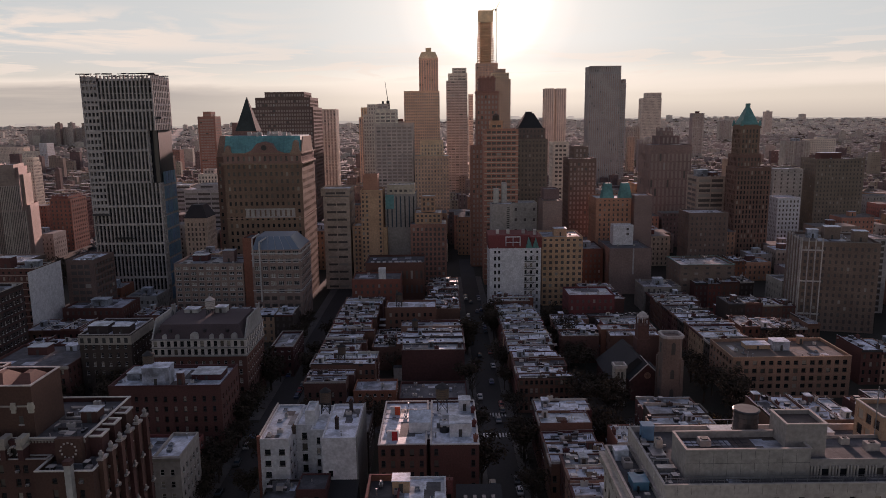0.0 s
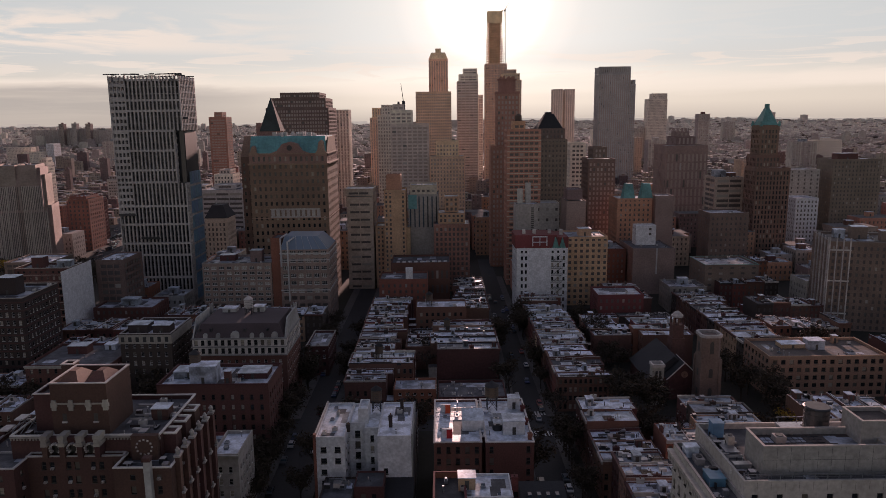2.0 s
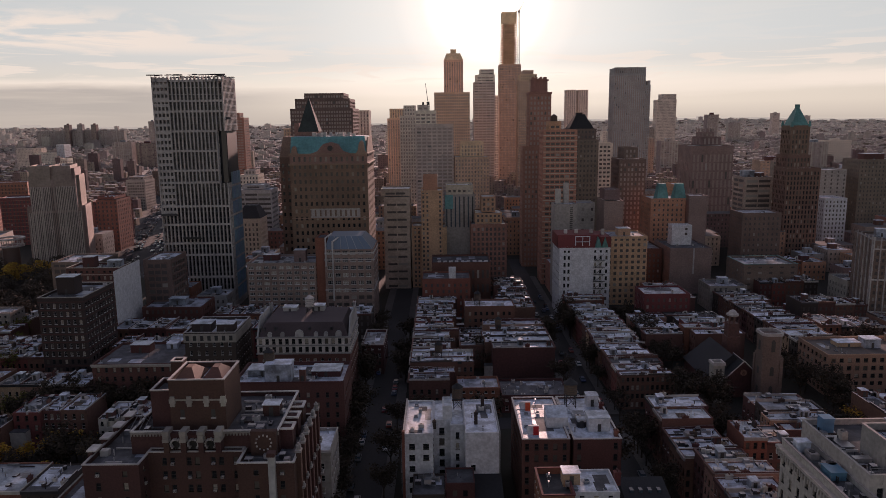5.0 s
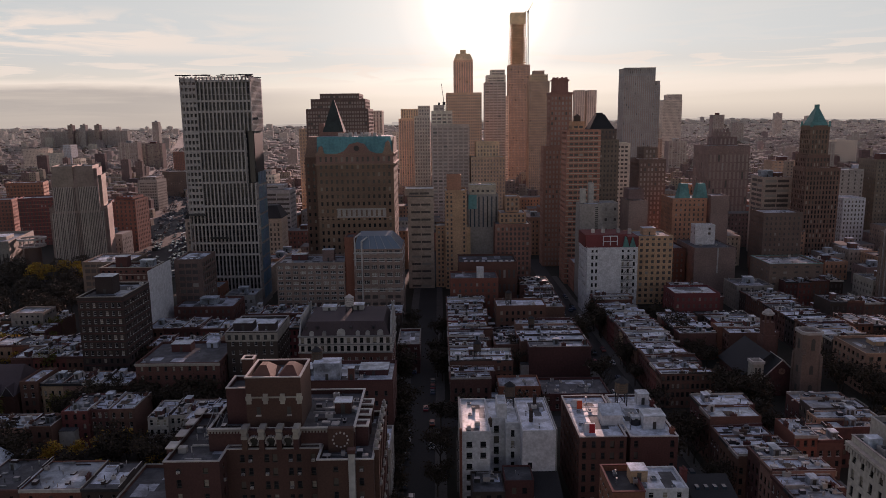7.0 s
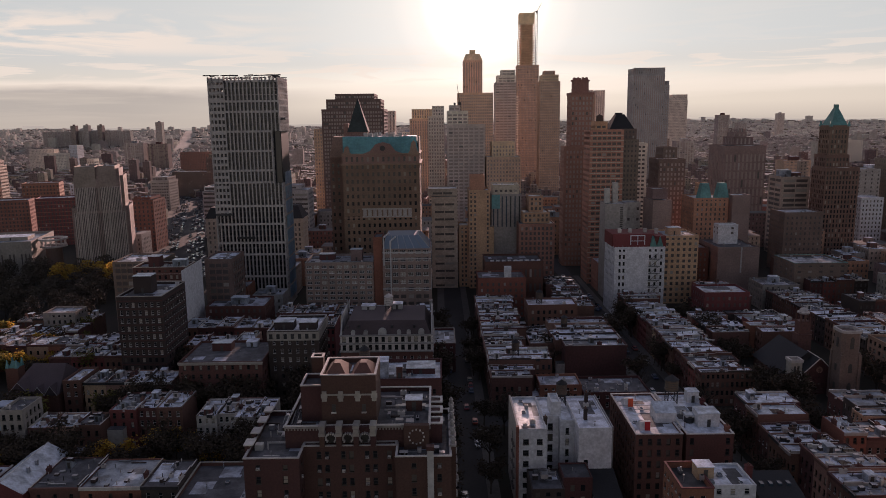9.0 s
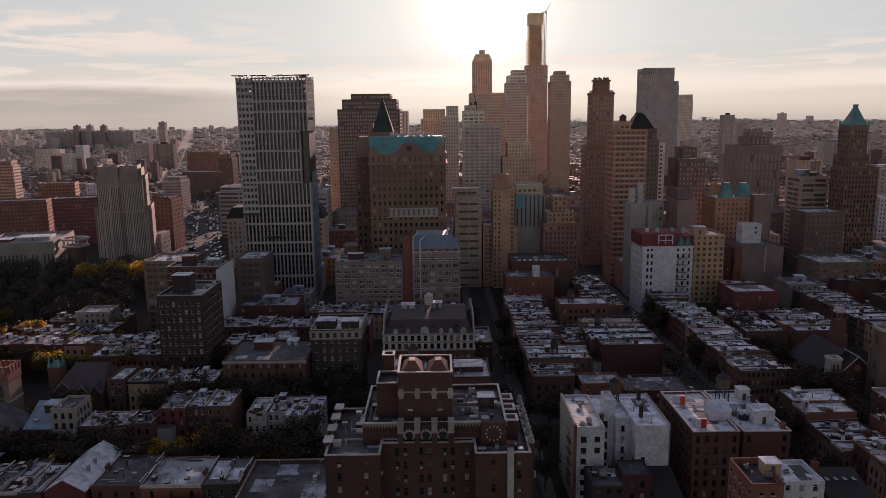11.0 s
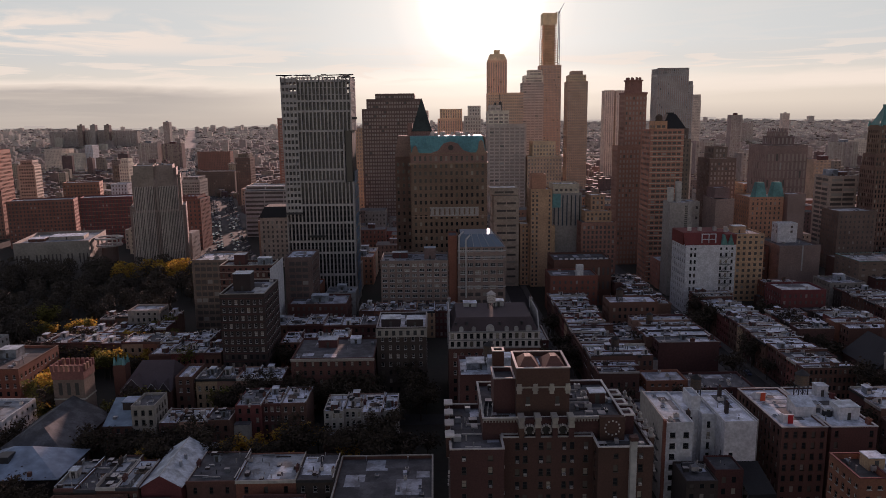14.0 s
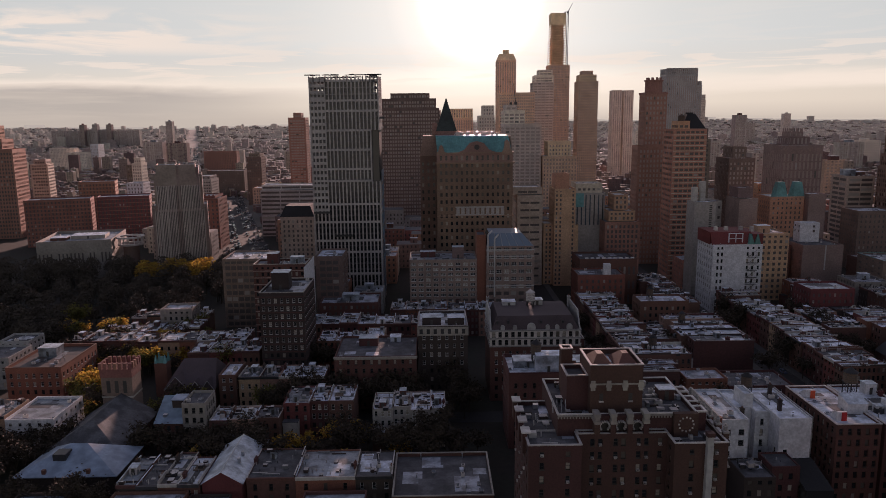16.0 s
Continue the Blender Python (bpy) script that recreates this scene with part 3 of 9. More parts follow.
def building(name, x0, x1, y0, y1, h, wall, roof=None, label="", category="building", group="", tops=(), extras=0, cornice=None, turn=0.0, bands=None, **kw):
    """A plain building with one volume and what stands on its roof. tops: (x, y, w, d, height) of its roof heads."""
    FOOTPRINTS.append((x0 - 1, x1 + 1, y0 - 1, y1 + 1))
    cx, cy = (x0 + x1) / 2, (y0 + y1) / 2
    ob = thing(name, cx, cy, 0, label or "brick building with rows of windows and a flat roof", category, group, turn)
    a, b, c, d = x0 - cx, x1 - cx, y0 - cy, y1 - cy
    block(ob, wall, a, b, c, d, 0, h, roof, **kw)
    deck = h - kw.get("parapet", 0.9)
    rnd = random.Random(int(x0 * 31 + y0 * 17))
    for x, y, w, dd, hh in tops:
        bulkhead(ob, x - cx, y - cy, deck, w, dd, hh, rnd.choice((wall, BROWN_BRICK, GREY_ROOF)))
    if extras:
        vents(ob, a, b, c, d, deck, extras, rnd)
    if bands:
        mb, z, step = MB(), kw.get("fh", 3.2), kw.get("fh", 3.2)
        while z < h - 0.5:
            mb.box(a - 0.07, b + 0.07, c - 0.07, d + 0.07, z, z + 0.3)
            z += step
        part("floor_band", mb, bands, ob, kind="stuff")
    if cornice:
        mb = MB()
        mb.box(a - 0.3, b + 0.3, c - 0.55, c - 0.003, h - 0.7, h - 0.2)
        mb.box(a - 0.15, b + 0.15, c - 0.3, c - 0.003, h - 1.2, h - 0.7)
        part("cornice", mb, cornice, ob)
    return ob


# ---- ground and streets ----
def lie(x, y):
    """Height of the ground: flat under the city, rising to low hills at the horizon."""
    f = max(0.0, (y - 1900) / 3050)
    return 72 * f ** 1.4 + f * f * (9 * math.sin(x * 0.0013 + 0.7) + 5 * math.sin(x * 0.0041) + 0.0022 * x)


# the ground's colour steps paler beyond 700 and 1400 m to imitate haze
g = MB()
ys = [-200, 0, 400, 700, 1000, 1400, 1900] + [1900 + 155 * k for k in range(1, 21)]
xs = [-5600 + 350 * k for k in range(33)]
for ya, yb in zip(ys, ys[1:]):
    for xa, xb in zip(xs, xs[1:]):
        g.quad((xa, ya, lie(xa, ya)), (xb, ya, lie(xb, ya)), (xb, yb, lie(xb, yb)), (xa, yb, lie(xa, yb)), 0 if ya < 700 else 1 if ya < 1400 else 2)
structure("ground", g, [SOIL, HAZE_GROUND, FAR_HAZE_GROUND], "dark earth of gardens, ground paled as by haze far off", "ground")


def road(name, x0, x1, y0, y1, z=0.05):
    mb = MB()
    mb.box(x0, x1, y0, y1, -0.3, z)
    return structure(name, mb, ASPHALT, "worn dark asphalt street between brick houses", "road")


def pavement(x0, x1, y0, y1):
    mb = MB()
    mb.box(x0, x1, y0, y1, -0.3, 0.2)
    return structure("pavement", mb, PAVING, "grey concrete pavement with a raised kerb", "pavement")


road("road", 10.5, 20.0, 60, 520)
road("road", -66.0, -56.0, 40, 560)
road("road", -400, -66.0, 224, 233, 0.045)
road("road", -56.0, 10.5, 224, 233, 0.045)
road("road", 20.0, 330, 224, 233, 0.045)
for x in ((7.0, 10.5), (20.0, 23.5), (-70.0, -66.0), (-56.0, -52.5)):
    pavement(*x, 60, 222)
    pavement(*x, 235, 460)

# ---- towers of the skyline ----


def clinton_tower():
    x0, x1, y0, y1, H = -191.0, -154.0, 388.0, 412.0, 126.6
    FOOTPRINTS.append((x0, x1, y0, y1))
    cx, cy = (x0 + x1) / 2, (y0 + y1) / 2
    ob = thing("residential_tower", cx, cy, 0, "tall pale tower with white vertical piers, top floors still open", "skyscraper")
    a, b, c, d = x0 - cx, x1 - cx, y0 - cy, y1 - cy
    frame_mb = MB()
    fh = 3.4
    # core of dark glass, set back behind the frame; the upper right corner is cut away over a third of the height
    segs = ((0, 70.0, b), (70.0, 98.0, b - 4.6), (98.0, 118.0, b))
    for z0, z1, r in segs:
        dark = MB()
        dark.box(a + 0.8, r - 0.8, c + 0.8, d - 0.8, z0, z1)
        part("glass_wall", dark, TOWER_GLASS, ob)
    dark = MB()
    dark.box(a + 8.4, b - 2.6, c + 0.8, d - 0.8, 118.0, 125.0)
    part("glass_wall", dark, TOWER_GLASS, ob)
    dark = MB()
    dark.box(b - 5.4, b - 0.5, c + 3.5, d - 0.8, 70.0, 98.0)
    part("recess_wall", dark, TOWER_GLASS, ob)
    bands = [6.5, 18.0, 30.5, 37.0, 47.5, 57.5, 70.5, 77.0, 87.5, 98.0, 108.5, 114.0, 124.5]
    for z0, z1, r in ((0, 70.0, b), (70.0, 98.0, b - 4.6), (98.0, H, b)):
        n = round((r - a) / 2.05)
        for i in range(n + 1):
            x = a + (r - a) * i / n
            frame_mb.box(x - 0.36, x + 0.36, c - 0.3, c + 0.7, z0, z1)
            frame_mb.box(x - 0.3, x + 0.3, d - 0.7, d + 0.25, z0, z1)
        m = round((d - c) / 2.4)
        for i in range(1, m):
            y = c + (d - c) * i / m
            for x in (a, r):
                frame_mb.box(x - 0.4, x + 0.4, y - 0.35, y + 0.35, z0, z1)
        for z in [k for k in bands if z0 < k <= z1]:
            frame_mb.box(a - 0.2, r + 0.2, c - 0.32, c + 0.72, z - 0.6, z + 0.5)
            frame_mb.box(a - 0.2, r + 0.2, d - 0.72, d + 0.32, z - 0.6, z + 0.5)
        z = z0 + fh
        while z < z1:
            # small floors on the flanks and in the first bays
            for x in (a, r):
                frame_mb.box(x - 0.32, x + 0.32, c + 0.7, d - 0.7, z - 0.5, z + 0.5)
            if z > 52:
                frame_mb.box(a - 0.1, a + 8.2, c - 0.25, c + 0.68, z - 0.75, z + 0.75)
            z += fh
    part("frame", frame_mb, material("precast_panel", (0.41, 0.375, 0.36), 0.8, small=0.8, vary=0.05), ob, "pale precast piers and bands")
    inner = MB()
    z = 3.4
    while z < 117:
        inner.box(a + 0.7, (b if z < 70 or z > 98 else b - 4.6) - 0.7, c + 0.72, c + 0.79, z - 0.35, z + 0.35)
        z += fh
    part("spandrel", inner, DARK_METAL, ob, kind="stuff")
    for z in (117.2, 120.8, 124.0):
        slabs = MB()
        slabs.box(a + 0.5, b - 0.5, c + 0.5, d - 0.5, z, z + 0.3)
        part("floor_slab", slabs, CONCRETE, ob)
    top = MB()
    rnd = random.Random(4)
    for i in range(60):
        x, y = rnd.uniform(a - 1, b + 1), rnd.choice((c - 0.6, d + 0.6, rnd.uniform(c, d)))
        top.box(x - rnd.uniform(0.5, 2.5), x + rnd.uniform(0.5, 2.5), y - 0.1, y + 0.1, H + 0.6, H + rnd.uniform(0.8, 1.3))
        top.box(x - 0.08, x + 0.08, y - 0.08, y + 0.08, H - 3, H + 0.7)
    part("scaffold", top, DARK_METAL, ob, "dark scaffold planks round the roof edge")
    for xa, xb, ya, yb, z in ((a, a + 9, c - 1.8, c - 0.32, 52.5), (a + 11, a + 21, c - 1.8, c - 0.32, 39.5), (b - 1, b + 3, c + 2, c + 4, 104.0)):
        hoist = MB()
        hoist.box(xa, xb, ya, yb, z, z + 0.3)
        hoist.box(xa, xb, ya, ya + 0.08, z + 0.3, z + 1.2)
        part("work_platform", hoist, DARK_METAL, ob)
    # flank: an added dark sheet for the recess's shade above, blue sheathing sheets below
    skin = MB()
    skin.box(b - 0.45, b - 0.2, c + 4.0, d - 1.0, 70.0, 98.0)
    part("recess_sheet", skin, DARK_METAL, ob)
    for k in range(9):
        for m in range(5):
            skin = MB()
            y, z = c + 5.2 + m * 3.6, 4.0 + k * 8.1
            if z < 70 or m > 1:
                skin.box(b + 0.42, b + 0.5, y, y + 3.2, z, z + 6.8)
                part("sheathing", skin, BLUE_TARP, ob, "blue sheathing sheet")


clinton_tower()


def tower(name, x0, x1, y0, depth, steps, wall, label, glass_mat=None, turn=0.0, bay=2.6, fh=3.4, win=(1.3, 1.9), category="skyscraper", roof=None, sides="SEW", parapet=0.8):
    """A tower of stacked volumes. steps: (inset left, inset right, inset front, from, to)."""
    FOOTPRINTS.append((x0, x1, y0, y0 + depth))
    cx, cy = (x0 + x1) / 2, y0 + depth / 2
    ob = thing(name, cx, cy, 0, label, category, turn=turn)
    for l, r, f, z0, z1 in steps:
        block(ob, wall, x0 - cx + l, x1 - cx - r, y0 - cy + f, y0 + depth - cy - f * 0.5, z0, z1, roof, bay=bay, fh=fh, win=win, sides=sides, glass_mat=glass_mat, parapet=parapet, inset=0.25)
    return ob


def open_crown(ob, x0, x1, y0, y1, z, h, mat, bay=3.0):
    mb = MB()
    n = max(2, round((x1 - x0) / bay))
    for i in range(n + 1):
        x = x0 + (x1 - x0) * i / n
        for y in (y0, y1):
            mb.box(x - 0.5, x + 0.5, y - 0.4, y + 0.4, z, z + h)
    m = max(2, round((y1 - y0) / bay))
    for i in range(1, m):
        y = y0 + (y1 - y0) * i / m
        for x in (x0, x1):
            mb.box(x - 0.4, x + 0.4, y - 0.5, y + 0.5, z, z + h)
    mb.box(x0 - 0.5, x1 + 0.5, y0 - 0.5, y0 + 0.5, z + h, z + h + 0.8)
    mb.box(x0 - 0.5, x1 + 0.5, y1 - 0.5, y1 + 0.5, z + h, z + h + 0.8)
    part("crown", mb, mat, ob)


tower("apartment_tower", -308.0, -286.0, 920, 24, ((0, 0, 0, 0, 108), (6, 6, 4, 108, 114)), MID_BROWN, "slim brown apartment slab with balconies", bay=3.6, win=(3.0, 1.6), glass_mat=FAR_PANES)

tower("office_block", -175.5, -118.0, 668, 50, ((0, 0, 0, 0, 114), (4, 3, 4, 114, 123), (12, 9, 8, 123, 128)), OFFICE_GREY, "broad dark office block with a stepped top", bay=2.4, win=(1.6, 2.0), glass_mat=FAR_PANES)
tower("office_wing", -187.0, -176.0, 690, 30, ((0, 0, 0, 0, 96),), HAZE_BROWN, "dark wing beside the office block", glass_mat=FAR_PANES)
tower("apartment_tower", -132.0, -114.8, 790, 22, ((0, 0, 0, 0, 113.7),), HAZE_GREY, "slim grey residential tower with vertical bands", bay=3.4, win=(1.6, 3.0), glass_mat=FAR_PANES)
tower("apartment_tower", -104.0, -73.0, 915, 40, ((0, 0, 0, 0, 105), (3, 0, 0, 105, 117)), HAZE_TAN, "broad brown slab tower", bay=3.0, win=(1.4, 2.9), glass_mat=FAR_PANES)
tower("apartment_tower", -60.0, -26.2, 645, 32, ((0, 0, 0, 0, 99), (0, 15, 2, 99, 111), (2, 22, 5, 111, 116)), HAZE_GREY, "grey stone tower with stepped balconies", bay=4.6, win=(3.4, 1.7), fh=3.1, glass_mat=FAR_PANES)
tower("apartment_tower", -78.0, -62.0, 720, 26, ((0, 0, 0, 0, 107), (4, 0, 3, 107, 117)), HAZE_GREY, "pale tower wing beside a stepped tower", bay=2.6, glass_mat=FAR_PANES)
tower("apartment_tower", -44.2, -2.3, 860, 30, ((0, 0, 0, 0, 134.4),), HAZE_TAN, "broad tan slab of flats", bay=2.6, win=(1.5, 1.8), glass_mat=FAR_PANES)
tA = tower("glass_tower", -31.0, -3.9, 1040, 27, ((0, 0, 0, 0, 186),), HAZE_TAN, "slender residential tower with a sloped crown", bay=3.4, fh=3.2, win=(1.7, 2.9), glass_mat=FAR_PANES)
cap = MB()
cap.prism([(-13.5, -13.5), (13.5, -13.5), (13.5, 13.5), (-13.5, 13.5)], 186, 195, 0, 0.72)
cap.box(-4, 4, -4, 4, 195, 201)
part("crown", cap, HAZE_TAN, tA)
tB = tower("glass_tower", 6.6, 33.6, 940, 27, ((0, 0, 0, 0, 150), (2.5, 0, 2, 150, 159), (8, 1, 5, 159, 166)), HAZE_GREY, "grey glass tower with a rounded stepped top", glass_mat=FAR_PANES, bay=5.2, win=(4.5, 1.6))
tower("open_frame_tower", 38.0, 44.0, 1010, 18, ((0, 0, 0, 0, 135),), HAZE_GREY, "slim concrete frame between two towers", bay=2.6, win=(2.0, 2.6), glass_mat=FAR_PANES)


def unfinished_tower():
    x0, x1, y0 = 56.0, 80.0, 1110
    FOOTPRINTS.append((50, 90, 1110, 1140))
    cx, cy = (x0 + x1) / 2, y0 + 13
    ob = thing("unfinished_skyscraper", cx, cy, 0, "very tall dark skyscraper under construction with open upper floors", "skyscraper")
    hw = (x1 - x0) / 2
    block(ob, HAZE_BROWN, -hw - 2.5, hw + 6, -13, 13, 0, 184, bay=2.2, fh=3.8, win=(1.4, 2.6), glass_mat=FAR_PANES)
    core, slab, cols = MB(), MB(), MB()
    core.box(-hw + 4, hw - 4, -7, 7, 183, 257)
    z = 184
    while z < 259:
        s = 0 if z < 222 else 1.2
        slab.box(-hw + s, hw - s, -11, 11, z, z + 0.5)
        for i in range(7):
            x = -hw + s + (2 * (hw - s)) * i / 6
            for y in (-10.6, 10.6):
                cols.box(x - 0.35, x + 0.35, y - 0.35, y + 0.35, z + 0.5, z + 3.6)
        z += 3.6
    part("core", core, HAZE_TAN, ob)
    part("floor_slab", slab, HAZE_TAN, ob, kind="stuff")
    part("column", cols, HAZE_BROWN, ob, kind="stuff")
    panel = MB()
    panel.box(-hw + 0.9, hw - 0.9, -11.35, -11.15, 243, 260)
    panel.box(-hw + 0.85, -hw + 1.05, -11.15, 11.2, 243, 260)
    part("screen", panel, HAZE_TAN, ob, "grey protection screen round the top floors")


unfinished_tower()


def crane(x, y, z0, h, jib, lean, label):
    ob = thing("tower_crane", x, y, z0, label, "crane")
    mast = MB()
    w = 1.1
    for sx in (-w, w):
        for sy in (-w, w):
            mast.box(sx - 0.22, sx + 0.22, sy - 0.22, sy + 0.22, 0, h)
    k = 0
    while k * 2.6 + 2.6 < h:
        z = k * 2.6
        for s in (-w, w):
            mast.tube((-w, s, z), (w, s, z + 2.6), 0.13, 0.13, 4)
            mast.tube((s, w, z), (s, -w, z + 2.6), 0.13, 0.13, 4)
        k += 1
    part("mast", mast, DARK_METAL, ob)
    j = MB()
    e = (math.cos(radians(lean)) * jib, 0, h + math.sin(radians(lean)) * jib)
    for dy in (-0.7, 0.7):
        j.tube((0, dy, h), (e[0], dy * 0.3, e[2]), 0.25, 0.15, 4)
    j.tube((0, 0, h + 1.6), e, 0.22, 0.14, 4)
    for i in range(int(jib / 3)):
        a, b = i * 3 / jib, (i + 0.5) * 3 / jib
        j.tube((e[0] * a, -0.6, h + (e[2] - h) * a), (e[0] * b, 0.3, h + (e[2] - h) * b + 1.0), 0.1, 0.1, 4)
    part("jib", j, DARK_METAL, ob)
    c = MB()
    c.tube((0, 0, h), (-math.cos(radians(lean)) * jib * 0.28, 0, h + 1.2), 0.5, 0.4, 4)
    c.box(-jib * 0.3, -jib * 0.2, -1.2, 1.2, h - 1.2, h + 1.2)
    c.box(-1.3, 1.3, -1.3, 1.3, h - 1.2, h + 1.6)
    part("counterweight", c, DARK_METAL, ob)


crane(83.6, 1123, 183.0, 79, 16, 62, "tall dark tower crane beside the unfinished skyscraper")
crane(-48.5, 655, 110.1, 7, 18, 97, "small crane on the roof of the grey stepped tower")

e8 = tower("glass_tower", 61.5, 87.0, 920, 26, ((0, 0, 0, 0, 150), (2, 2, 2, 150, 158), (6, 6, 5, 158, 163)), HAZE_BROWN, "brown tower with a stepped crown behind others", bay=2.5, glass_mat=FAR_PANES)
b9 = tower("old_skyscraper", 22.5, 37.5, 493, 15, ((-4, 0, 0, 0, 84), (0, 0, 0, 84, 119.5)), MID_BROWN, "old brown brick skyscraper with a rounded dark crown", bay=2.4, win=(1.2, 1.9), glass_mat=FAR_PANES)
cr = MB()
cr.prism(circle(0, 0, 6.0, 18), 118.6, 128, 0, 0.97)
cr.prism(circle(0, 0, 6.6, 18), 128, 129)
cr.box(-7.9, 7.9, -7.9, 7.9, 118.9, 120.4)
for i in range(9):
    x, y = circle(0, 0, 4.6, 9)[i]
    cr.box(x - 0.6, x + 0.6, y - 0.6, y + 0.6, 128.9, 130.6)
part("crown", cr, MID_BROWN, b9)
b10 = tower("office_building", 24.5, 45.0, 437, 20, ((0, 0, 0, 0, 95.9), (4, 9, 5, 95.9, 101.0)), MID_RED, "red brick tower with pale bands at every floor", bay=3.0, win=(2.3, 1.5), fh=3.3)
band = MB()
for k in range(28):
    band.box(-10.3, 10.3, -10.12, -10.003, 3.2 + k * 3.3, 3.65 + k * 3.3)
part("floor_band", band, MID_STONE, b10, "pale stone floor bands", kind="stuff")
q = MB()
q.tube((-2.6, 0, 100.5), (-2.6, 0, 104.0), 2.2, 2.1, 12)
q.tube((-2.6, 0, 104.0), (-2.6, 0, 105.4), 2.3, 0.2, 12)
part("roof_tank", q, WOOD, b10)
b11 = tower("black_tower", 50.2, 72.0, 500, 24, ((0, 0, 0, 0, 88), (1.0, 1.5, 1.5, 88, 95.5)), MID_DARK, "black brick tower under a steep pyramid roof", bay=2.5, win=(1.2, 1.7))
cr = MB()
cr.prism([(-9.5, -9), (8.5, -9), (8.5, 9), (-9.5, 9)], 94.8, 105.5, 0, 0.32)
cr.box(-3.2, 1.2, -2, 2, 105.4, 106.6)
part("pyramid_roof", cr, SLATE, b11)
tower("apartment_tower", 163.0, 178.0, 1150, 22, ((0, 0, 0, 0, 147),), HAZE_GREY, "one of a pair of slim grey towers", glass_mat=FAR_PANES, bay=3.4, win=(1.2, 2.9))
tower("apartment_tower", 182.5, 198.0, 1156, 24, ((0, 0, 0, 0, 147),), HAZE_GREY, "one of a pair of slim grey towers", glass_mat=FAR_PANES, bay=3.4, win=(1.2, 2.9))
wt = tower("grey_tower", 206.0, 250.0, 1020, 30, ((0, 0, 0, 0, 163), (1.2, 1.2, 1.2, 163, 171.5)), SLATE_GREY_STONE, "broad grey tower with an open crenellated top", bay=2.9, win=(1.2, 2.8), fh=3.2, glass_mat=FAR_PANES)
open_crown(wt, -21.5, 21.5, -14.6, 14.6, 162.4, 8.6, SLATE_GREY_STONE)
tower("grey_wing", 250.5, 259.0, 1026, 28, ((0, 0, 0, 0, 148), (5, 0, 2, 148, 154)), SLATE_GREY_STONE, "stepped wing of the grey tower", glass_mat=FAR_PANES)
tower("apartment_tower", 451.0, 494.0, 1632, 30, ((0, 0, 0, 0, 142), (10, 0, 3, 142, 154)), HAZE_GREY, "grey residential tower far off", glass_mat=FAR_PANES)
tower("brick_tower", 88.0, 107.0, 505, 24, ((0, 0, 0, 0, 74), (4, 5, 4, 74, 82)), OFFICE_GREY, "sooty grey-brown brick apartment tower with a stepped head", bay=2.6, glass_mat=FAR_PANES)

tower("court_block", 172.0, 206.3, 598, 36, ((0, 0, 0, 0, 79), (10, 8, 8, 79, 86), (13, 13, 10, 86, 90)), ROSY_BRICK, "broad dark brown block with tall pilasters", bay=3.4, win=(1.6, 6.0), fh=7.2, glass_mat=FAR_PANES)
dk = tower("spire_tower", 203.5, 220.5, 498, 16, ((-1, -6, -2, 0, 67), (-0.5, 1.0, 0, 67, 76), (1.5, 2.3, 1, 76, 96.2)), MUNI_BRICK, "brown stepped tower with a green copper pyramid", bay=2.3, win=(1.1, 2.3), glass_mat=PANES)
cr = MB()
cr.prism([(-6.4, -6.6), (5.6, -6.6), (5.6, 7.0), (-6.4, 7.0)], 95.6, 108.0, 0, 0.2)
cr.box(-1.6, 0.8, -1.2, 1.2, 107.6, 110.6)
for x in (-6.6, 5.8):
    for y in (-6.8, 7.2):
        cr.prism(circle(x, y, 1.2, 8), 95.4, 99.0, 0, 0.5)
part("copper_roof", cr, COPPER, dk, "green copper pyramid with a lantern")

